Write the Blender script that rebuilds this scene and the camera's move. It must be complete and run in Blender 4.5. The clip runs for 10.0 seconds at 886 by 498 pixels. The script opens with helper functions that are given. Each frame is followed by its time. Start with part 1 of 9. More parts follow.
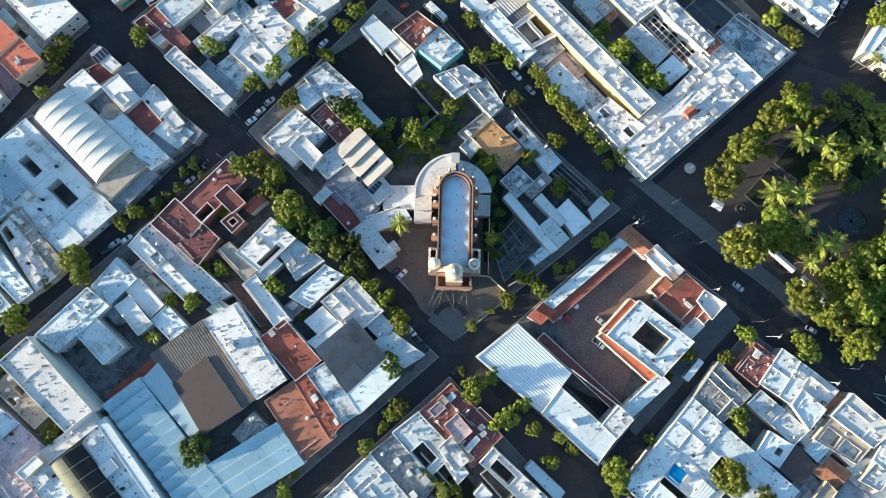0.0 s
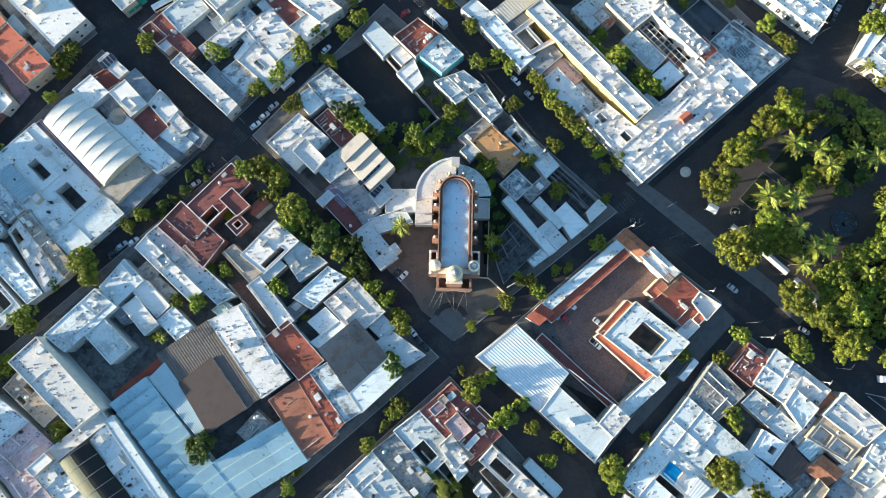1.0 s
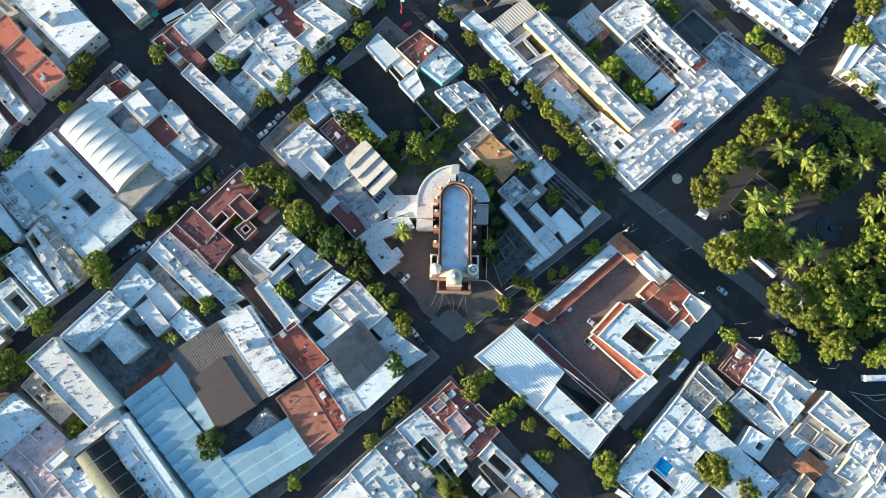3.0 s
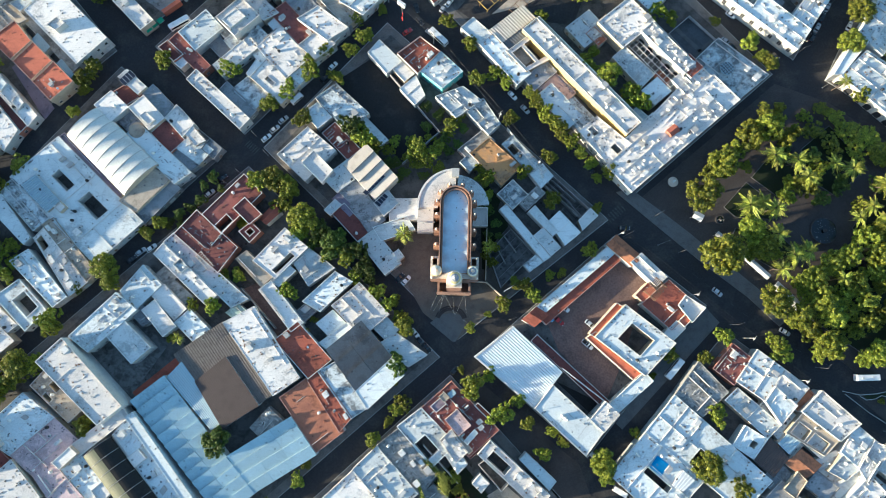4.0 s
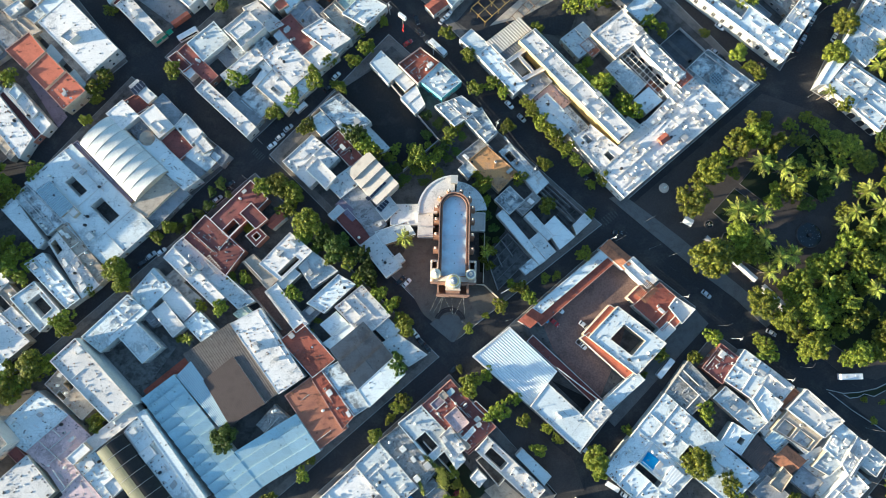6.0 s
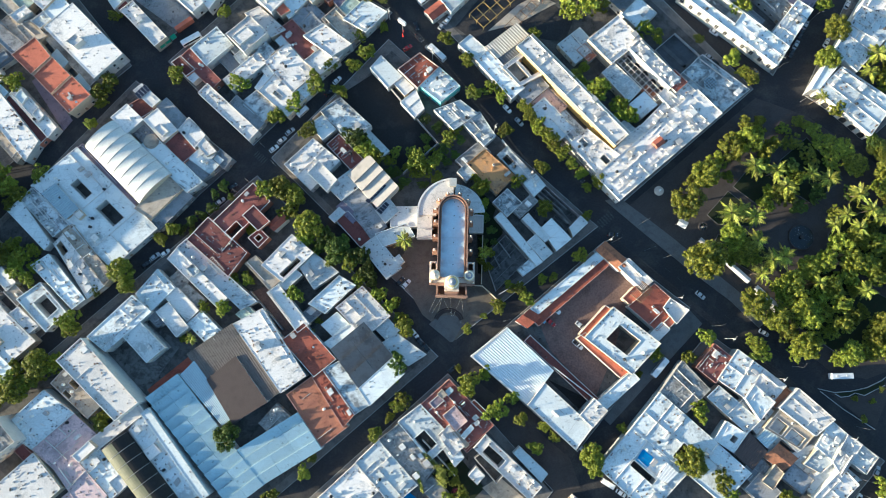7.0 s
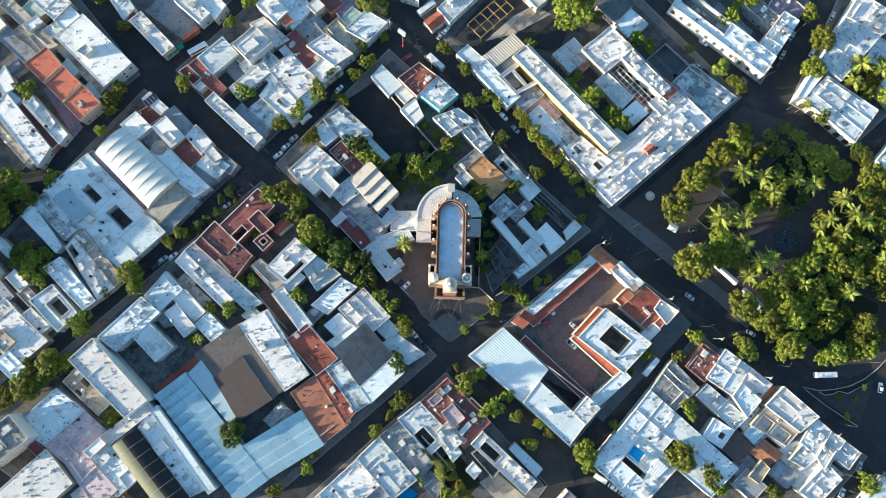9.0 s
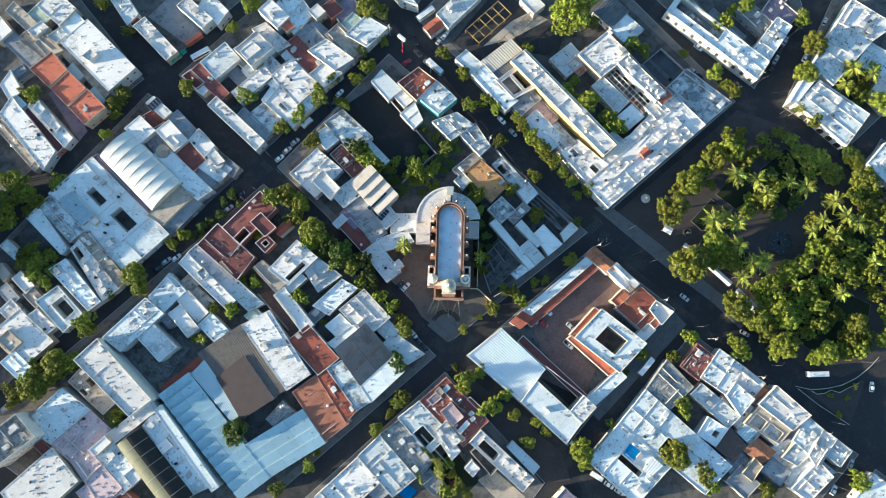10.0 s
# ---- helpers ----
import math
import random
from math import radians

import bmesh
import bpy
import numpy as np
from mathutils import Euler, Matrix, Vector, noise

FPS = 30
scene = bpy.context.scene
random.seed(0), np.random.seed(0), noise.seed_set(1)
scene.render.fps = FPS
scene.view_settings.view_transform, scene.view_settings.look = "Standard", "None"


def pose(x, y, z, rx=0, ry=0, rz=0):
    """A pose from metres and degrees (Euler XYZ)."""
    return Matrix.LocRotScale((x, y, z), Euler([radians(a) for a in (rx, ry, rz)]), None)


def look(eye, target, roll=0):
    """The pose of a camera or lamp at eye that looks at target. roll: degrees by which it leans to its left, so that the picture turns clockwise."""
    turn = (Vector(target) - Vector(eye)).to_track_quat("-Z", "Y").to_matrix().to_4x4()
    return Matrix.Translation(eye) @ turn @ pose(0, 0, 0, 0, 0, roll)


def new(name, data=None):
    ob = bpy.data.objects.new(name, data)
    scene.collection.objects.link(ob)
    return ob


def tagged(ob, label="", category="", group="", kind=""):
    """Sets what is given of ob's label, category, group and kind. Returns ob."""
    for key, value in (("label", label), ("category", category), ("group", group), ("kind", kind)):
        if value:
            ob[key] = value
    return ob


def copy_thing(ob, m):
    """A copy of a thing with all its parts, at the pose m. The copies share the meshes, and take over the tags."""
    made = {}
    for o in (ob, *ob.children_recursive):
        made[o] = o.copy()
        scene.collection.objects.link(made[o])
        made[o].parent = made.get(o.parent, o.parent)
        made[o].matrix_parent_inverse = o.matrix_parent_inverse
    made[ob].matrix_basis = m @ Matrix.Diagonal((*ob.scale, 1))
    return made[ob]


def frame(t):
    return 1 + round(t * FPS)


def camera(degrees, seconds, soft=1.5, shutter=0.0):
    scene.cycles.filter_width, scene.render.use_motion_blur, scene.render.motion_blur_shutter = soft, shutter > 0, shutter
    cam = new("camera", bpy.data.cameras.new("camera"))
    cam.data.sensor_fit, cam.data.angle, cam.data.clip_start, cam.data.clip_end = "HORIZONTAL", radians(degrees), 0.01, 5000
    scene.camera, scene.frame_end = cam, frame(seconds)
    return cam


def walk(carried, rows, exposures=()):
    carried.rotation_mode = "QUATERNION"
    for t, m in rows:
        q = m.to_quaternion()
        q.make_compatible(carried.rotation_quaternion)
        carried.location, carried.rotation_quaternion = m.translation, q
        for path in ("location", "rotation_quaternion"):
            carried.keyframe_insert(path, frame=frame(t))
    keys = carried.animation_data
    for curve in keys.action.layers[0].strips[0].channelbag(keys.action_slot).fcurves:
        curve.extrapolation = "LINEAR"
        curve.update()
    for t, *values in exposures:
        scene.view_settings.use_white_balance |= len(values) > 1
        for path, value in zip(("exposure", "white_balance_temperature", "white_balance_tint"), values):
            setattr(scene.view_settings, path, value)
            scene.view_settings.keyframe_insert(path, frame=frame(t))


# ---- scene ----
# the camera: a drone rising straight up, tilted some degrees off the plumb line
cam = camera(70.0, 10.0, soft=0.3)
PATH = [
    (0, -0.15, -0.22, 225.43, 7.601, -0.335, 1.356),
    (0.5, -0.13, -0.20, 227.67, 7.622, -0.322, 1.350),
    (1, -0.12, -0.18, 230.10, 7.634, -0.293, 1.400),
    (1.5, -0.10, -0.16, 232.35, 7.644, -0.290, 1.400),
    (2, -0.09, -0.14, 234.67, 7.668, -0.253, 1.395),
    (2.5, -0.07, -0.12, 236.96, 7.674, -0.240, 1.404),
    (4, -0.03, -0.07, 243.99, 7.714, -0.196, 1.399),
    (4.5, -0.02, -0.05, 246.31, 7.729, -0.186, 1.408),
    (5, -0.00, -0.03, 248.71, 7.738, -0.189, 1.400),
    (5.5, 0.01, -0.01, 251.04, 7.751, -0.204, 1.395),
    (7, 0.06, 0.04, 258.08, 7.748, -0.330, 1.423),
    (7.5, 0.07, 0.06, 260.31, 7.740, -0.362, 1.435),
    (8, 0.08, 0.08, 262.73, 7.747, -0.400, 1.411),
    (8.5, 0.10, 0.10, 265.05, 7.740, -0.433, 1.453),
    (9, 0.11, 0.11, 267.25, 7.747, -0.445, 1.434),
    (9.5, 0.13, 0.13, 269.74, 7.753, -0.473, 1.430),
    (10, 0.14, 0.15, 271.94, 7.764, -0.516, 1.402),
]
walk(cam, [(t, pose(*row)) for t, *row in PATH], exposures=[(0.0, 1.76, 4940, 0)])

# ---- light: low evening sun from the west, clear sky ----
SUN_ELEV, SUN_AZ = 9.5, 193.0      # degrees; azimuth of the sun counter-clockwise from +x
world = bpy.data.worlds.new("sky")
scene.world = world
world.use_nodes = True
wn = world.node_tree.nodes
sky = wn.new("ShaderNodeTexSky")
sky.sky_type = "NISHITA"
sky.sun_disc = False
sky.sun_elevation = radians(SUN_ELEV)
sky.sun_rotation = radians(90 - SUN_AZ)
sky.air_density, sky.dust_density, sky.ozone_density = 1.0, 0.7, 0.6
wn["Background"].inputs["Strength"].default_value = 0.095
world.node_tree.links.new(sky.outputs["Color"], wn["Background"].inputs["Color"])
sun_data = bpy.data.lights.new("sun", "SUN")
sun_data.energy, sun_data.angle, sun_data.color = 5.0, radians(0.6), (1.0, 0.72, 0.42)
sun = new("sun", sun_data)
sun.matrix_world = look((0, 0, 0), (-math.cos(radians(SUN_AZ)) * math.cos(radians(SUN_ELEV)),
                                    -math.sin(radians(SUN_AZ)) * math.cos(radians(SUN_ELEV)), -math.sin(radians(SUN_ELEV))))


# ---- materials ----
def surface(name, base, stain=None, amount=0.5, scale=0.25, rough=0.85, metal=0.0, bump=0.15, fine=0.18, vary=0.08, edge=0.5, gloss=0.3, spots=0.0):
    """A worn surface: base colour, stains of a second colour, fine grain, small differences from thing to thing."""
    m = bpy.data.materials.new(name)
    m.use_nodes = True
    nodes, links = m.node_tree.nodes, m.node_tree.links
    bsdf = nodes["Principled BSDF"]
    geo = nodes.new("ShaderNodeNewGeometry")
    info = nodes.new("ShaderNodeObjectInfo")
    big = nodes.new("ShaderNodeTexNoise")
    big.inputs["Scale"].default_value, big.inputs["Detail"].default_value, big.inputs["Roughness"].default_value = scale, 7, 0.65
    links.new(geo.outputs["Position"], big.inputs["Vector"])
    small = nodes.new("ShaderNodeTexNoise")
    small.inputs["Scale"].default_value, small.inputs["Detail"].default_value = scale * 14, 4
    links.new(geo.outputs["Position"], small.inputs["Vector"])
    ramp = nodes.new("ShaderNodeMapRange")
    ramp.inputs["From Min"].default_value, ramp.inputs["From Max"].default_value = edge, edge + 0.16
    ramp.inputs["To Max"].default_value = amount
    links.new(big.outputs["Fac"], ramp.inputs["Value"])
    mix = nodes.new("ShaderNodeMix")
    mix.data_type = "RGBA"
    links.new(ramp.outputs["Result"], mix.inputs["Factor"])
    mix.inputs["A"].default_value = (*base, 1)
    mix.inputs["B"].default_value = (*(stain or [c * 0.6 for c in base]), 1)
    if spots:
        def layer(fac, k0, k1, much, colour, under):
            hard = nodes.new("ShaderNodeMapRange")
            hard.inputs["From Min"].default_value, hard.inputs["From Max"].default_value = k0, k1
            hard.inputs["To Max"].default_value = much
            links.new(fac, hard.inputs["Value"])
            over = nodes.new("ShaderNodeMix")
            over.data_type = "RGBA"
            links.new(hard.outputs["Result"], over.inputs["Factor"])
            links.new(under.outputs["Result"], over.inputs["A"])
            over.inputs["B"].default_value = (*colour, 1)
            return over

        turn = nodes.new("ShaderNodeMapping")
        turn.inputs["Rotation"].default_value[2] = radians(-42)
        links.new(geo.outputs["Position"], turn.inputs["Vector"])
        # lengths of membrane and repainted fields, square to the streets
        field = nodes.new("ShaderNodeTexVoronoi")
        field.distance = "CHEBYCHEV"
        field.inputs["Scale"].default_value = 0.16
        links.new(turn.outputs["Vector"], field.inputs["Vector"])
        tone = nodes.new("ShaderNodeSeparateColor")
        links.new(field.outputs["Color"], tone.inputs["Color"])
        mix = layer(tone.outputs["Red"], 0.45, 1.0, 0.38 * spots, [c * 0.5 for c in base], mix)
        # dirt gathered in some places: coarse mask times fine grain
        mask = nodes.new("ShaderNodeTexNoise")
        mask.inputs["Scale"].default_value, mask.inputs["Detail"].default_value = 0.09, 3
        links.new(geo.outputs["Position"], mask.inputs["Vector"])
        patch = nodes.new("ShaderNodeTexNoise")
        patch.inputs["Scale"].default_value, patch.inputs["Detail"].default_value, patch.inputs["Roughness"].default_value = 0.8, 10, 0.75
        patch.inputs["Distortion"].default_value = 1.2
        links.new(geo.outputs["Position"], patch.inputs["Vector"])
        both_n = nodes.new("ShaderNodeMath")
        both_n.operation = "ADD"
        links.new(mask.outputs["Fac"], both_n.inputs[0])
        links.new(patch.outputs["Fac"], both_n.inputs[1])
        mix = layer(both_n.outputs["Value"], 1.06, 1.2, spots, [c * 0.24 for c in base], mix)
        # sealed cracks and seams as thin lines
        crack = nodes.new("ShaderNodeTexVoronoi")
        crack.feature = "DISTANCE_TO_EDGE"
        crack.inputs["Scale"].default_value = 0.2
        bend = nodes.new("ShaderNodeMix")
        bend.data_type = "RGBA"
        bend.blend_type = "ADD"
        bend.inputs["Factor"].default_value = 1.6
        links.new(turn.outputs["Vector"], bend.inputs["A"])
        links.new(patch.outputs["Color"], bend.inputs["B"])
        links.new(bend.outputs["Result"], crack.inputs["Vector"])
        mix = layer(crack.outputs["Distance"], 0.018, 0.005, 0.4 * spots, [c * 0.4 for c in base], mix)
        # streaks where rain water runs off, along the fall of the roof
        run = nodes.new("ShaderNodeMapping")
        run.inputs["Rotation"].default_value[2] = radians(-42)
        run.inputs["Scale"].default_value = (0.22, 1.7, 0.3)
        links.new(geo.outputs["Position"], run.inputs["Vector"])
        streak = nodes.new("ShaderNodeTexNoise")
        streak.inputs["Scale"].default_value, streak.inputs["Detail"].default_value, streak.inputs["Roughness"].default_value = 1.0, 5, 0.6
        links.new(run.outputs["Vector"], streak.inputs["Vector"])
        mix = layer(streak.outputs["Fac"], 0.56, 0.68, 0.55 * spots, [c * 0.42 for c in base], mix)
        # small dark specks: drains, droppings, patches of tar
        speck = nodes.new("ShaderNodeTexVoronoi")
        speck.inputs["Scale"].default_value = 0.42
        links.new(geo.outputs["Position"], speck.inputs["Vector"])
        pick = nodes.new("ShaderNodeSeparateColor")
        links.new(speck.outputs["Color"], pick.inputs["Color"])
        reach = nodes.new("ShaderNodeMath")
        reach.operation = "MULTIPLY_ADD"
        links.new(pick.outputs["Green"], reach.inputs[0])
        reach.inputs[1].default_value = -0.24
        links.new(speck.outputs["Distance"], reach.inputs[2])
        mix = layer(reach.outputs["Value"], -0.02, -0.06, min(0.8, 1.4 * spots), [c * 0.2 for c in base], mix)
        # small bright chips
        mix = layer(patch.outputs["Fac"], 0.4, 0.33, 0.5 * spots, [min(0.85, c * 1.35) for c in base], mix)
    grain = nodes.new("ShaderNodeMapRange")
    grain.inputs["From Min"].default_value, grain.inputs["From Max"].default_value = 0.3, 0.7
    grain.inputs["To Min"].default_value, grain.inputs["To Max"].default_value = 1 - fine, 1 + fine * 0.6
    links.new(small.outputs["Fac"], grain.inputs["Value"])
    each = nodes.new("ShaderNodeMapRange")
    each.inputs["To Min"].default_value, each.inputs["To Max"].default_value = 1 - vary * 1.6, 1 + vary * 0.6
    links.new(info.outputs["Random"], each.inputs["Value"])
    both = nodes.new("ShaderNodeMath")
    both.operation = "MULTIPLY"
    links.new(grain.outputs["Result"], both.inputs[0])
    links.new(each.outputs["Result"], both.inputs[1])
    hsv = nodes.new("ShaderNodeHueSaturation")
    links.new(both.outputs["Value"], hsv.inputs["Value"])
    links.new(mix.outputs["Result"], hsv.inputs["Color"])
    links.new(hsv.outputs["Color"], bsdf.inputs["Base Color"])
    bsdf.inputs["Roughness"].default_value, bsdf.inputs["Metallic"].default_value = rough, metal
    bsdf.inputs["Specular IOR Level"].default_value = gloss
    if bump:
        b = nodes.new("ShaderNodeBump")
        b.inputs["Strength"].default_value, b.inputs["Distance"].default_value = bump, 0.1
        links.new(small.outputs["Fac"], b.inputs["Height"])
        links.new(b.outputs["Normal"], bsdf.inputs["Normal"])
    return m


MAT = {
    # roofs
    # besides stains, shade's cyan is put into white, the sun's cream into clean
    "white": surface("white_roof_paint", (0.75, 0.778, 0.767), (0.30, 0.32, 0.33), 0.55, 0.3, edge=0.59, vary=0.16, fine=0.14, spots=0.48),
    "clean": surface("clean_white_roof", (0.80, 0.745, 0.69), (0.48, 0.43, 0.38), 0.55, 0.3, edge=0.58, vary=0.12, fine=0.14, spots=0.46),
    "mottled": surface("mottled_roof", (0.655, 0.69, 0.69), (0.12, 0.12, 0.125), 0.9, 0.3, edge=0.46, vary=0.1, spots=0.95),
    "grey": surface("grey_concrete_roof", (0.33, 0.33, 0.34), (0.18, 0.18, 0.18), 0.6, 0.3, edge=0.5, vary=0.2, spots=0.8),
    "concrete": surface("rough_concrete", (0.36, 0.35, 0.33), (0.15, 0.14, 0.13), 0.8, 0.5, edge=0.45, spots=0.8),
    "tan": surface("tan_roof", (0.46, 0.39, 0.31), (0.25, 0.20, 0.16), 0.6, 0.3, edge=0.5, vary=0.15, spots=0.45),
    "rooftan": surface("ochre_roof", (0.56, 0.30, 0.12), (0.36, 0.24, 0.16), 0.7, 0.25, edge=0.48, spots=0.5),
    "red": surface("dark_red_roof_paint", (0.235, 0.085, 0.072), (0.15, 0.062, 0.055), 0.7, 0.25, edge=0.48, vary=0.18, spots=0.45),
    "redroof": surface("red_roof_paint", (0.36, 0.11, 0.07), (0.22, 0.08, 0.06), 0.6, 0.25, edge=0.5, vary=0.12, spots=0.45),
    "redbrown": surface("red_brown_terrace", (0.36, 0.15, 0.09), (0.24, 0.10, 0.07), 0.6, 0.2, edge=0.48, spots=0.45),
    "orange": surface("orange_clay_roof", (0.56, 0.17, 0.10), (0.40, 0.12, 0.075), 0.6, 0.3, edge=0.5, vary=0.1, spots=0.4),
    "rust": surface("rusty_tile_roof", (0.34, 0.15, 0.08), (0.16, 0.08, 0.05), 0.8, 0.5, edge=0.45),
    "pink": surface("pink_terrace", (0.68, 0.51, 0.50), (0.42, 0.31, 0.30), 0.6, 0.25, edge=0.5, spots=0.45),
    "mint": surface("pale_green_roof", (0.45, 0.55, 0.49), (0.28, 0.34, 0.31), 0.6, 0.25, edge=0.5, spots=0.45),
    "purple": surface("mauve_floor", (0.24, 0.20, 0.25), (0.15, 0.12, 0.15), 0.6, 0.3, edge=0.5, spots=0.45),
    "corr_white": surface("white_metal_sheet", (0.72, 0.73, 0.74), (0.50, 0.50, 0.50), 0.4, 0.25, rough=0.45, edge=0.55, gloss=0.5),
    "corr_blue": surface("blue_white_sheet", (0.38, 0.47, 0.52), (0.32, 0.38, 0.42), 0.5, 0.3, rough=0.5, edge=0.5, gloss=0.5),
    "corr_grey": surface("grey_metal_sheet", (0.135, 0.14, 0.15), (0.09, 0.09, 0.09), 0.6, 0.3, rough=0.6, edge=0.48, vary=0.15, spots=0.45),
    "corr_brown": surface("brown_metal_sheet", (0.088, 0.065, 0.058), (0.07, 0.05, 0.045), 0.6, 0.3, rough=0.7, edge=0.48),
    "corr_tan": surface("beige_metal_sheet", (0.58, 0.51, 0.43), (0.36, 0.30, 0.24), 0.5, 0.3, rough=0.6, edge=0.5),
    "corr_tan2": surface("brown_grey_metal_sheet", (0.14, 0.12, 0.108), (0.085, 0.072, 0.065), 0.7, 0.5, rough=0.7, edge=0.48),
    "factory": surface("pale_factory_sheet", (0.42, 0.55, 0.605), (0.25, 0.31, 0.35), 0.6, 0.3, rough=0.55, edge=0.6, spots=0.35),
    "vault_white": surface("white_canvas", (0.60, 0.60, 0.56), (0.42, 0.41, 0.38), 0.5, 0.15, rough=0.6, edge=0.5),
    "vault_green": surface("greenish_sheet", (0.14, 0.14, 0.085), (0.10, 0.10, 0.06), 0.6, 0.25, rough=0.5, edge=0.5),
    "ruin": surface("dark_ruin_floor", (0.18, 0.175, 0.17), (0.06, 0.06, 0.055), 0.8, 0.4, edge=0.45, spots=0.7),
    # walls
    "plaster": surface("white_plaster", (0.56, 0.54, 0.50), (0.36, 0.34, 0.31), 0.5, 0.35, edge=0.52, vary=0.12),
    "cream": surface("cream_plaster", (0.50, 0.42, 0.31), (0.35, 0.29, 0.21), 0.5, 0.35, edge=0.52, vary=0.12),
    "greywall": surface("grey_plaster", (0.30, 0.29, 0.28), (0.19, 0.18, 0.17), 0.6, 0.35, edge=0.5, vary=0.15),
    "brickwall": surface("red_wall", (0.40, 0.17, 0.11), (0.28, 0.12, 0.09), 0.6, 0.4, edge=0.5),
    "yellow": surface("yellow_plaster", (0.72, 0.55, 0.22), (0.52, 0.40, 0.20), 0.5, 0.35, edge=0.54),
    "turquoise": surface("turquoise_plaster", (0.20, 0.52, 0.52), (0.15, 0.38, 0.38), 0.5, 0.35, edge=0.54),
    "coping": surface("white_coping", (0.70, 0.67, 0.63), (0.40, 0.38, 0.36), 0.7, 0.6, edge=0.5, vary=0.12),
    "copingred": surface("red_coping", (0.46, 0.27, 0.22), (0.32, 0.18, 0.15), 0.6, 0.6, edge=0.5),
    "copinggrey": surface("grey_coping", (0.44, 0.42, 0.40), (0.28, 0.27, 0.26), 0.6, 0.6, edge=0.5),
    # ground
    "ground": surface("dry_earth", (0.10, 0.085, 0.065), (0.06, 0.06, 0.04), 0.7, 0.02, edge=0.45),
    "asphalt": surface("asphalt", (0.038, 0.037, 0.040), (0.076, 0.069, 0.063), 0.8, 0.1, rough=0.9, edge=0.5, fine=0.25),
    "paving": surface("grey_paving", (0.175, 0.158, 0.145), (0.09, 0.082, 0.077), 0.75, 0.25, edge=0.48, fine=0.25),
    "pavelight": surface("pale_paving", (0.125, 0.122, 0.12), (0.08, 0.077, 0.074), 0.6, 0.3, edge=0.48, fine=0.25),
    "patio": surface("stained_patio_concrete", (0.13, 0.122, 0.115), (0.05, 0.05, 0.047), 0.8, 0.25, edge=0.46, spots=0.6),
    "plaza": surface("brown_plaza_paving", (0.062, 0.053, 0.050), (0.040, 0.035, 0.033), 0.6, 0.15, edge=0.48, fine=0.2),
    "forecourt": surface("brown_brick_paving", (0.140, 0.121, 0.100), (0.085, 0.070, 0.060), 0.6, 0.3, edge=0.48, fine=0.3),
    "earth": surface("brown_earth", (0.185, 0.122, 0.104), (0.12, 0.08, 0.07), 0.7, 0.12, edge=0.48, fine=0.3),
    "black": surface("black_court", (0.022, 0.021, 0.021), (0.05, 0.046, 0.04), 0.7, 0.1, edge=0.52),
    "asphalt2": surface("smooth_dark_yard", (0.095, 0.098, 0.105), (0.035, 0.035, 0.036), 0.6, 0.15, edge=0.5),
    "kerb": surface("kerb_stone", (0.36, 0.355, 0.34), (0.16, 0.16, 0.15), 0.8, 0.9, edge=0.5),
    "paint": surface("worn_road_paint", (0.075, 0.075, 0.072), (0.035, 0.035, 0.035), 0.9, 1.2, edge=0.42),
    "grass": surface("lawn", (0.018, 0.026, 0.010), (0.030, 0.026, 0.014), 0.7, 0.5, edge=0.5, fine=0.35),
    # plants
    "bark": surface("bark", (0.13, 0.10, 0.075), (0.07, 0.055, 0.04), 0.7, 2.0, edge=0.45, bump=0.5),
    # small things
    "metal": surface("galvanised_metal", (0.46, 0.46, 0.46), (0.30, 0.29, 0.28), 0.5, 1.5, rough=0.4, metal=0.7, edge=0.5, bump=0.03),
    "tankblack": surface("black_plastic", (0.03, 0.03, 0.033), (0.06, 0.06, 0.06), 0.5, 2.0, rough=0.5, bump=0.02),
    "tankwhite": surface("white_plastic", (0.74, 0.72, 0.67), (0.5, 0.48, 0.44), 0.5, 2.0, rough=0.5, bump=0.02),
    "acmetal": surface("off_white_metal", (0.62, 0.61, 0.58), (0.4, 0.38, 0.35), 0.5, 2.0, rough=0.5, bump=0.02),
    "dark": surface("dark_opening", (0.025, 0.025, 0.028), (0.04, 0.04, 0.04), 0.5, 1.0, rough=0.7),
    "wood": surface("brown_wood", (0.20, 0.12, 0.07), (0.12, 0.07, 0.045), 0.6, 1.5, edge=0.5),
    "solar": surface("solar_cells", (0.022, 0.026, 0.045), (0.03, 0.035, 0.06), 0.5, 1.0, rough=0.15, bump=0.0, gloss=0.6),
    "rubber": surface("tyre_rubber", (0.02, 0.02, 0.02), (0.035, 0.035, 0.035), 0.5, 3.0, rough=0.8),
    "glass": surface("dark_glass", (0.015, 0.018, 0.022), (0.02, 0.024, 0.03), 0.5, 1.0, rough=0.08, bump=0.0, gloss=0.6),
    "steelyellow": surface("yellow_steel", (0.55, 0.36, 0.10), (0.36, 0.24, 0.09), 0.5, 1.0, rough=0.6),
    "pool": surface("blue_tarpaulin", (0.03, 0.20, 0.46), (0.05, 0.28, 0.55), 0.5, 0.8, rough=0.4),
    "lampwhite": surface("white_lamp_paint", (0.72, 0.71, 0.68), (0.5, 0.5, 0.48), 0.4, 2.0, rough=0.5),
    "flagred": surface("red_cloth", (0.55, 0.03, 0.03), (0.4, 0.02, 0.02), 0.4, 2.0),
    "awning": surface("green_awning", (0.05, 0.24, 0.13), (0.04, 0.15, 0.09), 0.5, 1.0),
    # church
    "stone": surface("pink_stone", (0.35, 0.21, 0.145), (0.24, 0.145, 0.105), 0.6, 0.5, edge=0.48, bump=0.3),
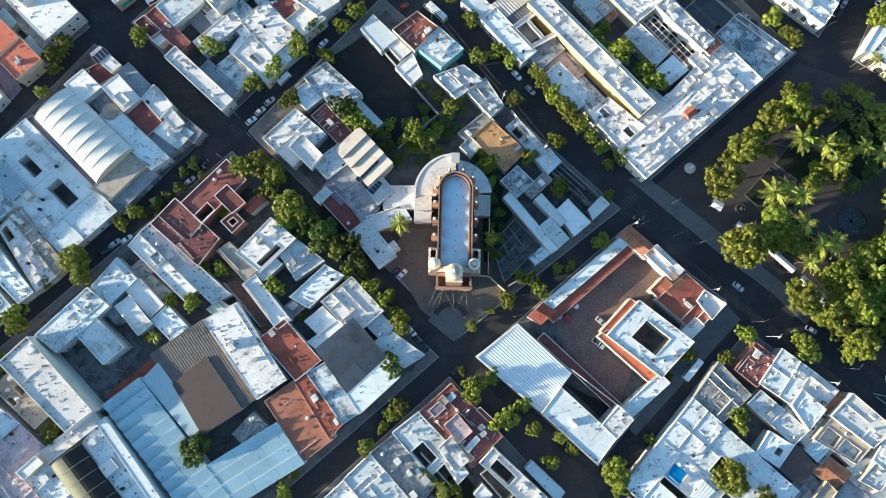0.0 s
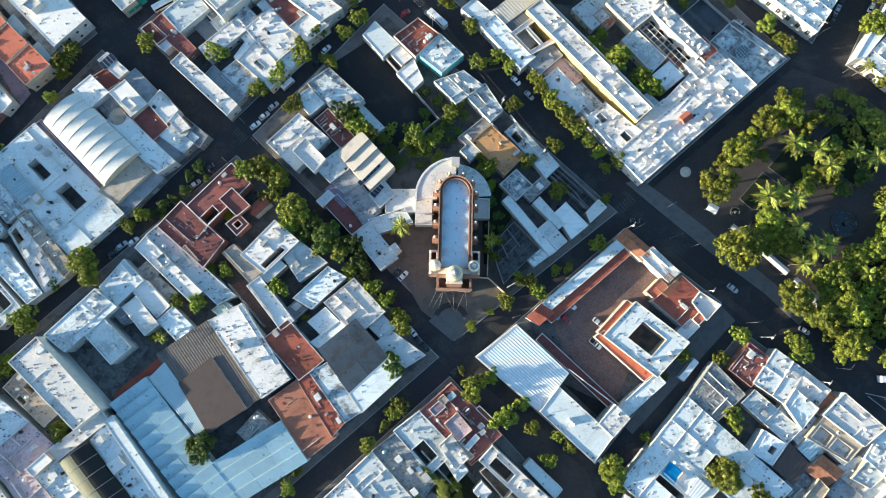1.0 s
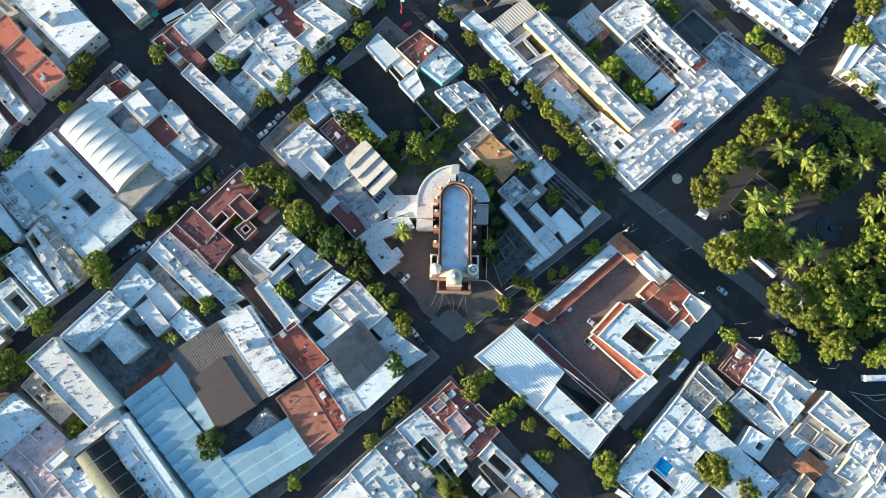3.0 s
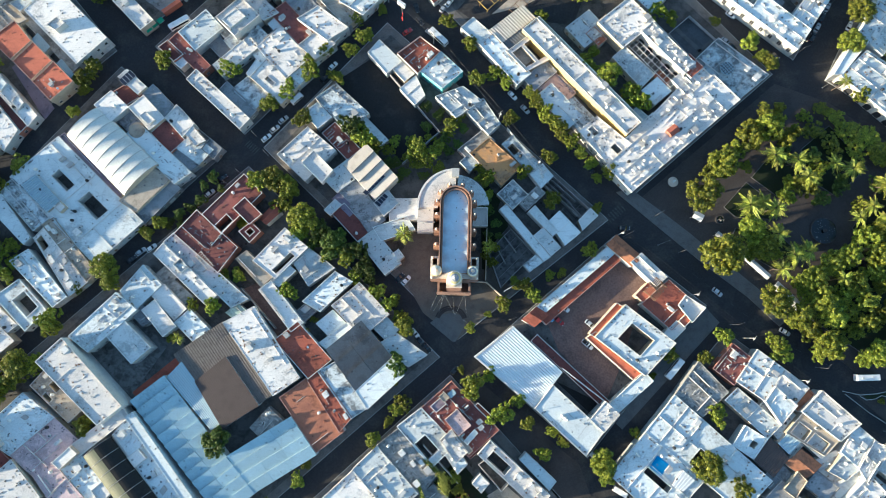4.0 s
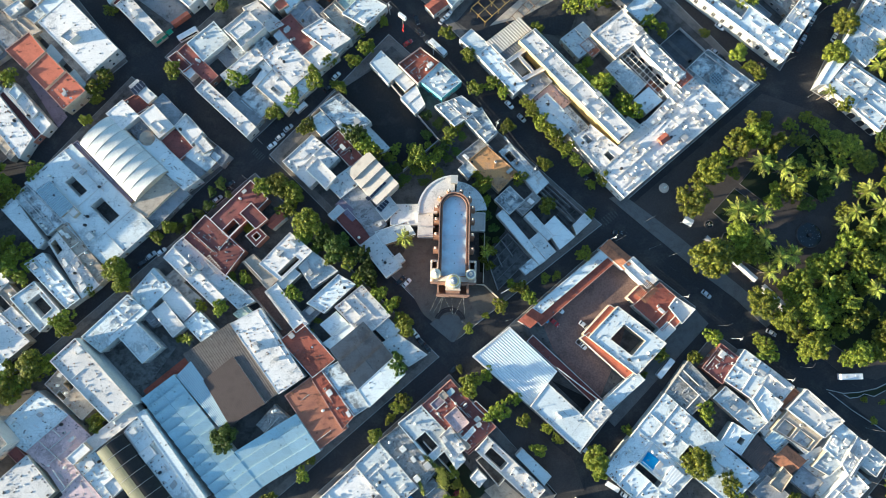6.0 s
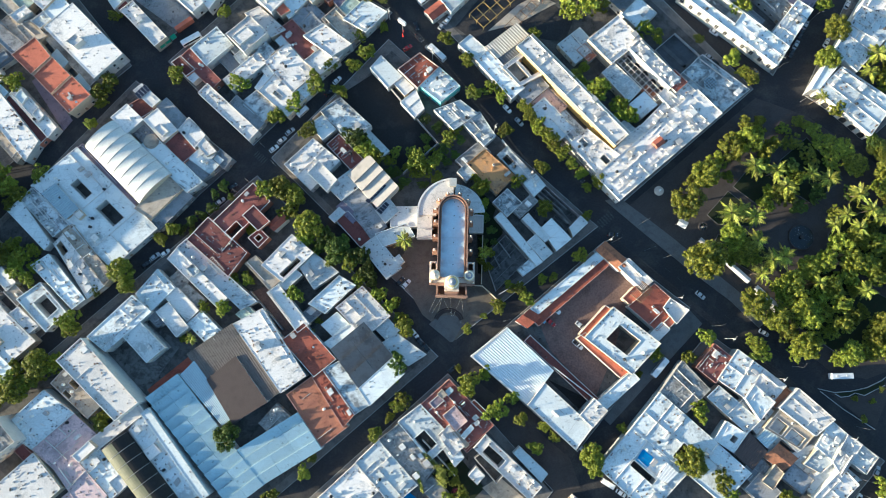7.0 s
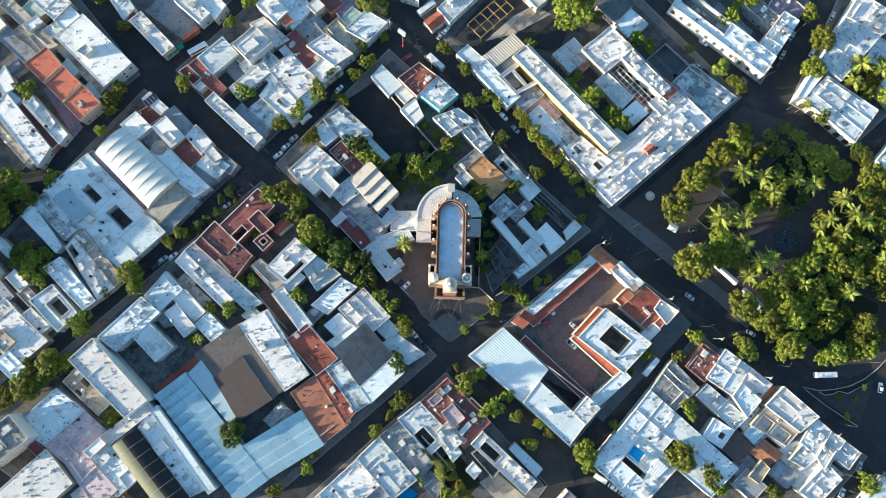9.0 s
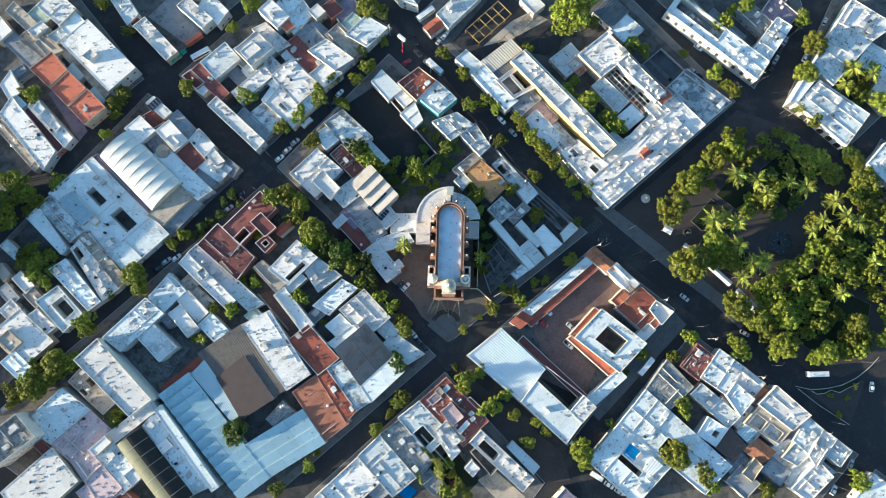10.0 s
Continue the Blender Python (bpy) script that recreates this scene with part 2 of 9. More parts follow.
    "stonelight": surface("pale_stone", (0.62, 0.53, 0.44), (0.42, 0.34, 0.27), 0.6, 0.6, edge=0.5, bump=0.3),
    "naveroof": surface("smooth_nave_roof", (0.49, 0.60, 0.68), (0.50, 0.52, 0.57), 0.6, 0.08, edge=0.45, fine=0.06),
    "tileyellow": surface("yellow_glazed_tile", (0.54, 0.45, 0.22), (0.40, 0.33, 0.18), 0.5, 1.0, rough=0.4, gloss=0.5),
    "tilepale": surface("pale_glazed_tile", (0.66, 0.64, 0.55), (0.48, 0.46, 0.40), 0.5, 1.0, rough=0.4, gloss=0.5),
    "tileblue": surface("slate_blue_tile", (0.27, 0.29, 0.34), (0.18, 0.19, 0.22), 0.5, 1.0, rough=0.35, gloss=0.5),
    "water": surface("fountain_water", (0.006, 0.010, 0.013), (0.01, 0.016, 0.02), 0.5, 0.6, rough=0.25, bump=0.05, gloss=0.6),
    "flower": surface("magenta_flowers", (0.50, 0.03, 0.16), (0.35, 0.02, 0.12), 0.5, 2.0),
}
CARPAINT = {
    "white": surface("white_car_paint", (0.74, 0.74, 0.74), rough=0.25, bump=0, fine=0.03, amount=0.1, gloss=0.6, vary=0.04),
    "silver": surface("silver_car_paint", (0.42, 0.43, 0.45), rough=0.25, bump=0, fine=0.03, amount=0.1, gloss=0.6, vary=0.1),
    "black": surface("black_car_paint", (0.025, 0.026, 0.03), rough=0.2, bump=0, fine=0.03, amount=0.1, gloss=0.6),
    "blue": surface("blue_car_paint", (0.16, 0.36, 0.55), rough=0.25, bump=0, fine=0.03, amount=0.1, gloss=0.6),
    "red": surface("red_car_paint", (0.35, 0.03, 0.03), rough=0.25, bump=0, fine=0.03, amount=0.1, gloss=0.6),
}


def leaf_material(name, a, b):
    """Leaves: two greens mixed leaf by leaf and tree by tree, a little light coming through."""
    m = bpy.data.materials.new(name)
    m.use_nodes = True
    nodes, links = m.node_tree.nodes, m.node_tree.links
    geo, info = nodes.new("ShaderNodeNewGeometry"), nodes.new("ShaderNodeObjectInfo")
    mix = nodes.new("ShaderNodeMix")
    mix.data_type = "RGBA"
    mix.inputs["A"].default_value, mix.inputs["B"].default_value = (*a, 1), (*b, 1)
    links.new(geo.outputs["Random Per Island"], mix.inputs["Factor"])
    hsv = nodes.new("ShaderNodeHueSaturation")
    val, hue = nodes.new("ShaderNodeMapRange"), nodes.new("ShaderNodeMapRange")
    val.inputs["To Min"].default_value, val.inputs["To Max"].default_value = 0.62, 1.35
    hue.inputs["To Min"].default_value, hue.inputs["To Max"].default_value = 0.486, 0.514
    links.new(info.outputs["Random"], val.inputs["Value"])
    links.new(info.outputs["Random"], hue.inputs["Value"])
    links.new(val.outputs["Result"], hsv.inputs["Value"])
    links.new(hue.outputs["Result"], hsv.inputs["Hue"])
    links.new(mix.outputs["Result"], hsv.inputs["Color"])
    bsdf = nodes["Principled BSDF"]
    bsdf.inputs["Roughness"].default_value, bsdf.inputs["Specular IOR Level"].default_value = 0.55, 0.3
    links.new(hsv.outputs["Color"], bsdf.inputs["Base Color"])
    thin = nodes.new("ShaderNodeBsdfTranslucent")
    links.new(hsv.outputs["Color"], thin.inputs["Color"])
    add = nodes.new("ShaderNodeMixShader")
    add.inputs["Fac"].default_value = 0.2
    links.new(bsdf.outputs["BSDF"], add.inputs[1])
    links.new(thin.outputs["BSDF"], add.inputs[2])
    links.new(add.outputs["Shader"], nodes["Material Output"].inputs["Surface"])
    return m


LEAF = leaf_material("leaves", (0.034, 0.068, 0.013), (0.335, 0.34, 0.024))
# darker copy: dark foliage, and shade painted into trees that stand in it
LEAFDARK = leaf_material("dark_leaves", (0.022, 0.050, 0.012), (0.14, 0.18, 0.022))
LEAFPALM = leaf_material("palm_leaves", (0.13, 0.16, 0.022), (0.38, 0.39, 0.05))


# ---- builders ----
def part(name, bm, material, parent=None, label="", at=None):
    """Links a bmesh as one mesh object under a thing or a part."""
    data = bpy.data.meshes.new(name)
    bmesh.ops.recalc_face_normals(bm, faces=bm.faces)
    bm.to_mesh(data)
    bm.free()
    data.materials.append(material)
    return place(name, data, parent, label, at)


def place(name, data, parent=None, label="", at=None):
    ob = new(name, data)
    if parent is not None:
        ob.parent = parent
    if at is not None:
        ob.matrix_basis = at
    if label:
        ob["label"] = label
    return ob


def thing(name, at, label, category, group="", kind=""):
    ob = new(name)
    ob.empty_display_size = 0.5
    ob.matrix_basis = at
    return tagged(ob, label, category, group, kind)


def solid(bm, pts, z0, z1):
    """A prism on a convex outline."""
    lo = [bm.verts.new((p[0], p[1], z0)) for p in pts]
    hi = [bm.verts.new((p[0], p[1], z1)) for p in pts]
    bm.faces.new(hi)
    bm.faces.new(lo[::-1])
    n = len(pts)
    for i in range(n):
        j = (i + 1) % n
        bm.faces.new((lo[i], lo[j], hi[j], hi[i]))


def box(bm, x0, y0, z0, x1, y1, z1):
    solid(bm, ((x0, y0), (x1, y0), (x1, y1), (x0, y1)), z0, z1)


def band(bm, outer, inner, z0, z1):
    """A closed ring of wall between two outlines."""
    n = len(outer)
    rows = [[bm.verts.new((p[0], p[1], z)) for p in line] for line, z in ((outer, z0), (outer, z1), (inner, z1), (inner, z0))]
    for k in range(4):
        a, b = rows[k], rows[(k + 1) % 4]
        for i in range(n):
            j = (i + 1) % n
            bm.faces.new((a[i], a[j], b[j], b[i]))


def lathe(bm, rings, seg=16, cx=0.0, cy=0.0):
    """A turned body: rings of (radius, z), closed at both ends."""
    lines = []
    for r, z in rings:
        lines.append([bm.verts.new((cx + r * math.cos(2 * math.pi * i / seg), cy + r * math.sin(2 * math.pi * i / seg), z)) for i in range(seg)])
    for a, b in zip(lines, lines[1:]):
        for i in range(seg):
            j = (i + 1) % seg
            bm.faces.new((a[i], a[j], b[j], b[i]))
    bm.faces.new(lines[0][::-1])
    bm.faces.new(lines[-1])


def rod(bm, p, q, r, seg=6, r2=None):
    """A round bar from p to q."""
    p, q = Vector(p), Vector(q)
    turn = (q - p).to_track_quat("Z", "Y").to_matrix()
    ends = []
    for c, rad in ((p, r), (q, r if r2 is None else r2)):
        ends.append([bm.verts.new(c + turn @ Vector((rad * math.cos(2 * math.pi * i / seg), rad * math.sin(2 * math.pi * i / seg), 0))) for i in range(seg)])
    for i in range(seg):
        j = (i + 1) % seg
        bm.faces.new((ends[0][i], ends[0][j], ends[1][j], ends[1][i]))
    bm.faces.new(ends[0][::-1])
    bm.faces.new(ends[1])


def tube(bm, pts, r, seg=5):
    """One bent bar through the points."""
    pts = [Vector(p) for p in pts]
    rings = []
    for i, p in enumerate(pts):
        way = (pts[min(i + 1, len(pts) - 1)] - pts[max(i - 1, 0)]).normalized()
        turn = way.to_track_quat("Z", "Y").to_matrix()
        rings.append([bm.verts.new(p + turn @ Vector((r * math.cos(2 * math.pi * k / seg), r * math.sin(2 * math.pi * k / seg), 0))) for k in range(seg)])
    for a, b in zip(rings, rings[1:]):
        for k in range(seg):
            bm.faces.new((a[k], a[(k + 1) % seg], b[(k + 1) % seg], b[k]))
    bm.faces.new(rings[0][::-1])
    bm.faces.new(rings[-1])


def data_of(name, bm, material):
    data = bpy.data.meshes.new(name)
    bmesh.ops.recalc_face_normals(bm, faces=bm.faces)
    bm.to_mesh(data)
    bm.free()
    data.materials.append(material)
    return data


# shared meshes for windows and doors
def frame_mesh(w, h, bar, deep):
    bm = bmesh.new()
    outer = ((-w / 2, 0), (w / 2, 0), (w / 2, h), (-w / 2, h))
    inner = ((-w / 2 + bar, bar), (w / 2 - bar, bar), (w / 2 - bar, h - bar), (-w / 2 + bar, h - bar))
    band(bm, outer, inner, -0.02, deep)
    box(bm, -bar / 3, bar, 0.0, bar / 3, h - bar, deep * 0.7)
    return bm


def pane_mesh(w, h, bar):
    bm = bmesh.new()
    box(bm, -w / 2 + bar, bar, -0.02, w / 2 - bar, h - bar, 0.02)
    return bm


WINDOW = data_of("window_frame", frame_mesh(1.2, 1.5, 0.09, 0.09), MAT["coping"])
PANE = data_of("pane", pane_mesh(1.2, 1.5, 0.09), MAT["glass"])
DOORFRAME = data_of("door_frame", frame_mesh(1.3, 2.3, 0.12, 0.10), MAT["stonelight"])
DOORLEAF = data_of("door_leaf", pane_mesh(1.3, 2.3, 0.12), MAT["wood"])
TALL = data_of("tall_window_frame", frame_mesh(1.9, 3.0, 0.14, 0.12), MAT["coping"])
TALLPANE = data_of("pane", pane_mesh(1.9, 3.0, 0.14), MAT["dark"])


def arch_line(w, h, k):
    r = w / 2 - k
    return [(-r, 0), (r, 0)] + [(r * math.cos(math.pi * i / 10), h - w / 2 + r * math.sin(math.pi * i / 10)) for i in range(11)]


bm = bmesh.new()
band(bm, arch_line(3.4, 4.2, 0), arch_line(3.4, 4.2, 0.35), -0.02, 0.16)
ARCH = data_of("arch", bm, MAT["stonelight"])
# solid dark panel in each arch paints the shade behind it
bm = bmesh.new()
solid(bm, arch_line(3.4, 4.2, 0.34), -0.02, 0.03)
ARCHDARK = data_of("opening", bm, MAT["dark"])
GATE = data_of("gate", frame_mesh(2.8, 2.5, 0.10, 0.08), MAT["metal"])
GATELEAF = data_of("gate_leaf", pane_mesh(2.8, 2.5, 0.10), MAT["acmetal"])


def profile(form, n, r, width, period):
    """Heights across a roof: (fraction, height) pairs."""
    if form == "gable":
        return [(0, 0), (0.5, r), (1, 0)]
    if form == "vault":
        return [(0.5 - 0.5 * math.cos(math.pi * i / 16), r * math.sin(math.pi * i / 16)) for i in range(17)]
    if form == "saw":
        out = []
        for i in range(n):
            out += [(i / n, 0.0), ((i + 0.94) / n, r)]
        return out + [(1, 0)]
    out, k = [], max(4, round(width / period))
    for i in range(k):
        lift = 0.25 * i / k
        out += [(i / k, lift), ((i + 0.42) / k, lift), ((i + 0.55) / k, lift + 0.09 * r * min(1.0, period * period)), ((i + 0.87) / k, lift + 0.09 * r * min(1.0, period * period))]
    return out + [(1, 0.25)]


def sheet(bm, P, prof, along, z, thick=0.1, over=0.0):
    """A roof sheet with the given profile; P(s, t) gives the place in plan."""
    rows = []
    for e in (-over, 1 + over):
        for dz in (0.0, -thick):
            rows.append([bm.verts.new((*(P(e, s) if along == "u" else P(s, e)), z + h + dz)) for s, h in prof])
    t0, b0, t1, b1 = rows
    for i in range(len(prof) - 1):
        bm.faces.new((t0[i], t0[i + 1], t1[i + 1], t1[i]))
        bm.faces.new((b0[i], b0[i + 1], b1[i + 1], b1[i]))
        bm.faces.new((t0[i], t0[i + 1], b0[i + 1], b0[i]))
        bm.faces.new((t1[i], t1[i + 1], b1[i + 1], b1[i]))
    for i in (0, -1):
        bm.faces.new((t0[i], t1[i], b1[i], b0[i]))


WORDS = {
    "cream": "narrow cream plastered roof",
    "white": "weathered white flat roof", "clean": "bright white flat roof", "mottled": "patchy stained grey-white roof",
    "grey": "grey concrete roof", "concrete": "rough bare concrete roof", "tan": "beige flat roof", "rooftan": "ochre flat roof",
    "red": "dark red painted roof", "redroof": "brick-red roof", "redbrown": "red-brown roof terrace", "orange": "orange clay roof",
    "rust": "rusty brown tiled roof", "pink": "faded pink roof terrace", "mint": "pale green flat roof", "purple": "mauve flat roof",
    "corr_white": "ribbed white metal roof", "corr_blue": "pale blue ribbed sheet roof", "corr_grey": "grey corrugated metal roof",
    "corr_brown": "brown corrugated metal roof", "corr_tan": "beige ribbed metal roof", "corr_tan2": "brown-grey corrugated metal roof", "factory": "pale sawtooth sheet roof",
    "vault_white": "white barrel-vaulted canvas roof", "vault_green": "greenish barrel-vaulted roof", "ruin": "roofless dark interior", "asphalt2": "walled dark yard floor",
}
SIZES = ((90, "small"), (260, "mid-sized"), (700, "large"), (1e9, "very large"))
house_count = 0


def house(x, y, w, a, d, b, h, roof, form="flat", along="u", rise=1.0, n=3, period=1.1, courts=(), wall="", sides="", clutter=0, base=0.0, under=None, parapet=None, skew=(0, 0), big="", rails=(), trim="", rim=""):
    """A building on a slanted rectangle: corner x, y; w metres along angle a, d metres along angle b (degrees); h to the roof.
    sides: the outer sides with windows; under: the house of which this is an upper room; rails: low walls across the roof,
    from (s, t) to (s, t) with a height."""
    global house_count
    house_count += 1
    rng = random.Random(house_count * 7 + 3)
    u = Vector((math.cos(radians(a)), math.sin(radians(a)))) * w
    v = Vector((math.cos(radians(b)), math.sin(radians(b)))) * d
    sine = abs(math.sin(radians(a - b)))
    P = lambda s, t: tuple(u * s + v * t + Vector(skew) * (s * t))
    h = h + rng.uniform(-0.12, 0.12)
    flat = form == "flat"
    par = (rng.uniform(0.12, 0.5) if parapet is None else parapet) if flat else 0.0
    if form == "shell":
        par = 0.0
    if not wall:
        wall = {"red": "brickwall", "redroof": "plaster", "tan": "cream", "rooftan": "cream", "orange": "cream", "grey": "greywall", "ruin": "greywall", "concrete": "greywall",
                "pink": "cream"}.get(roof, "cream" if rng.random() < 0.2 else "plaster")
    size = next(word for most, word in SIZES if w * d * sine < most)
    storeys = 1 if h < 6.6 else 2 if h < 9.5 else 3
    kind = "warehouse" if form in ("corr", "saw", "vault") else "ruin" if form == "shell" else "house"
    if under is None:
        label = f"{size} {('single-storey', 'two-storey', 'three-storey')[storeys - 1]} building with {WORDS[roof]}"
        if courts:
            label += " and inner courtyard"
        root = thing({"house": "house", "warehouse": "warehouse", "ruin": "roofless_house"}[kind], pose(x, y, 0), label, kind)
    else:
        root = place("roof_room", None, under, "room raised above the main roof", pose(x - under.location.x, y - under.location.y, 0))
    thick = 0.17
    si, ti = thick / (w * sine), thick / (d * sine)
    corners = ((0, 0), (1, 0), (1, 1), (0, 1))
    inset = lambda q, k: [P(*c) for c in ((q[0] + si * k, q[1] + ti * k), (q[2] - si * k, q[1] + ti * k), (q[2] - si * k, q[3] - ti * k), (q[0] + si * k, q[3] - ti * k))]
    full = (0, 0, 1, 1)
    bm = bmesh.new()
    band(bm, inset(full, 0), inset(full, 1), base, h + par)
    for c in courts:
        band(bm, inset(c, 0), inset(c, -1), base, h + par * 0.7)
    if form == "shell":
        for i in range(n):
            t = (i + 0.7 + 0.3 * rng.random()) / (n + 0.6)
            solid(bm, (P(si, t), P(1 - si, t), P(1 - si, t + ti), P(si, t + ti)), 0, h * rng.uniform(0.6, 0.95))
        for s in (0.33, 0.7) if n else ():
            solid(bm, (P(s, 0.02), P(s + si, 0.02), P(s + si, 0.6), P(s, 0.6)), 0, h * rng.uniform(0.5, 0.9))
    part("wall", bm, MAT[wall], root)
    if flat or form == "shell":
        ss = sorted({si, 1 - si, *(c[i] + (-si if i == 0 else si) for c in courts for i in (0, 2))})
        ts = sorted({ti, 1 - ti, *(c[i] + (-ti if i == 1 else ti) for c in courts for i in (1, 3))})
        bm = bmesh.new()
        top = h if flat else 0.25
        for s0, s1 in zip(ss, ss[1:]):
            for t0, t1 in zip(ts, ts[1:]):
                sm, tm = (s0 + s1) / 2, (t0 + t1) / 2
                if any(c[0] - si < sm < c[2] + si and c[1] - ti < tm < c[3] + ti for c in courts):
                    continue
                q = [P(s0, t0), P(s1, t0), P(s1, t1), P(s0, t1)]
                hi = [bm.verts.new((*p, top)) for p in q]
                lo = [bm.verts.new((*p, top - 0.2)) for p in q]
                bm.faces.new(hi)
                bm.faces.new(lo[::-1])
        bmesh.ops.remove_doubles(bm, verts=bm.verts, dist=0.001)
        part("roof" if flat else "floor_slab", bm, MAT[roof], root)
    if flat:
        bm = bmesh.new()
        band(bm, inset(full, -0.2), inset(full, 1.2), h + par, h + par + 0.07)
        for c in courts:
            band(bm, inset(c, 0.25), inset(c, -1.25), h + par * 0.7, h + par * 0.7 + 0.07)
        part("coping", bm, MAT[trim or (roof if roof not in ("red", "redroof", "redbrown", "orange") and rng.random() < 0.75 else "copingred" if roof in ("red", "redroof", "redbrown", "orange") and rng.random() < 0.5 else "copinggrey" if roof in ("grey", "concrete", "tan") else "coping")], root)
        for s0, t0, s1, t1, high in rails:
            bm = bmesh.new()
            ds, dt = (0.09 / w, 0.0) if abs(s1 - s0) * w < abs(t1 - t0) * d else (0.0, 0.09 / d)
            solid(bm, (P(s0 - ds, t0 - dt), P(s1 - ds, t1 - dt), P(s1 + ds, t1 + dt), P(s0 + ds, t0 + dt)), h - 0.1, h + high)
            part("roof_wall", bm, MAT["coping"], root)
    elif form != "shell":
        for i in rim:
            bm = bmesh.new()
            s0, t0, s1, t1 = ((0, 0, 1, 0.55 / d), (1 - 0.55 / w, 0, 1, 1), (0, 1 - 0.55 / d, 1, 1), (0, 0.02, 0.55 / w, 1))[int(i)]
            solid(bm, (P(s0, t0), P(s1, t0), P(s1, t1), P(s0, t1)), h - 0.1, h + 0.55)
            part("rim_wall", bm, MAT["coping"], root, "white raised rim of the roof")
        span = d if along == "u" else w
        prof = profile(form, n, rise, span, period)
        bm = bmesh.new()
        if roof == "vault_green":
            # second half of the vault is a black sheet
            net = bmesh.new()
            sheet(net, P, prof[8:], along, h + 0.02, 0.1, 0.0)
            part("shade_net", net, MAT["black"], root, "black half of the vault roof")
            prof_half = prof[:9]
            sheet(bm, P, prof_half, along, h + 0.02, 0.1, 0.0)
        elif form == "saw":
            run = w if along == "u" else d
            m = max(1, round(run / 8.5))
            for i in range(n):
                for j in range(m):
                    q = bmesh.new()
                    a0, a1, c0, c1 = i / n, (i + 0.995) / n, j / m + 0.03 / run, (j + 1) / m - 0.03 / run
                    lift = rng.uniform(0, 0.03)
                    z0, z1 = max(0.0, -rise), max(0.0, rise)
                    pts = [(a0, c0, z0), (a1, c0, z1), (a1, c1, z1), (a0, c1, z0)]
                    top = [q.verts.new((*(P(c, a) if along == "u" else P(a, c)), h + 0.1 + z + lift)) for a, c, z in pts]
                    low = [q.verts.new((*(P(c, a) if along == "u" else P(a, c)), h - 0.05 + z * 0.2)) for a, c, z in pts]
                    q.faces.new(top)
                    q.faces.new(low[::-1])
                    for e in range(4):
                        q.faces.new((low[e], low[(e + 1) % 4], top[(e + 1) % 4], top[e]))
                    part("roof_panel", q, MAT[roof], root)
            if roof == "factory":
                for i in range(1, n):
                    q = bmesh.new()
                    run = d if along == "u" else w
                    g0, g1 = i / n - 0.24 / run, i / n - 0.01 / run
                    solid(q, [P(0.004, g0), P(0.996, g0), P(0.996, g1), P(0.004, g1)] if along == "u" else [P(g0, 0.004), P(g1, 0.004), P(g1, 0.996), P(g0, 0.996)], h, h + 0.17)
                    part("gutter", q, MAT["corr_blue"], root, "blue-grey valley gutter")
        elif roof == "vault_white":
            # canvas that sags a little between the hoops
            rows = []
            for i in range(n * 6 + 1):
                e, sag = i / (n * 6), 0.24 * math.sin(math.pi * (i % 6) / 6)
                rows.append([[bm.verts.new((*(P(e, s) if along == "u" else P(s, e)), h + z - sag * min(1, z / 1.5) - low)) for s, z in prof] for low in (-0.02, 0.06)])
            for r0, r1 in zip(rows, rows[1:]):
                for k in (0, 1):
                    for i in range(len(prof) - 1):
                        bm.faces.new((r0[k][i], r0[k][i + 1], r1[k][i + 1], r1[k][i]))
            bmesh.ops.recalc_face_normals(bm, faces=bm.faces)
            for f in bm.faces:
                f.smooth = True
        else:
            sheet(bm, P, prof, along, h + 0.02, 0.1, 0.25 / (w if along == "u" else d))
        if form == "saw":
            bm.free()
        elif form == "corr":
            part("roof_sheet", bm, MAT[roof], root)
        else:
            part("roof", bm, MAT[roof], root)
        if form not in ("corr", "saw"):
            for e in (0, 1):
                bm = bmesh.new()
                eps = (si if along == "u" else ti)
                e0, e1 = (0, eps) if e == 0 else (1 - eps, 1)
                low, high = [], []
                for s, z in prof:
                    for ee, line in ((e0, low), (e1, high)):
                        q = P(ee, s) if along == "u" else P(s, ee)
                        line.append((bm.verts.new((*q, h - 0.05)), bm.verts.new((*q, h + max(z - 0.09, -0.04)))))
                for line in (low, high):
                    for (p0, q0), (p1, q1) in zip(line, line[1:]):
                        bm.faces.new((p0, p1, q1, q0))
                for i in range(len(prof) - 1):
                    bm.faces.new((low[i][1], low[i + 1][1], high[i + 1][1], high[i][1]))
                part("gable", bm, MAT[wall], root)
        if form == "vault":
            for i in range(n + 1):
                bm = bmesh.new()
                e = i / n
                pts = [(*(P(e, s) if along == "u" else P(s, e)), h + z + 0.06) for s, z in prof]
                tube(bm, pts, 0.1)
                part("rib", bm, MAT["copinggrey" if roof == "vault_white" else "greywall"], root)
    if flat and w * d > 150 and not courts and roof in ("white", "clean", "mottled", "pink", "grey", "redbrown") and rng.random() < 0.5:
        k = max(2, int(d / rng.uniform(5.0, 9.0)))
        mt = MAT["copinggrey" if rng.random() < 0.5 else roof]
        for i in range(1, k):
            bm = bmesh.new()
            t, e0, e1 = (i + rng.uniform(-0.25, 0.25)) / k, rng.choice((0.03, 0.03, 0.3)), rng.choice((0.97, 0.97, 0.7))
            solid(bm, (P(e0, t), P(e1, t), P(e1, t + 0.08 / d), P(e0, t + 0.08 / d)), h - 0.02, h + 0.04)
            part("membrane_joint", bm, mt, root)
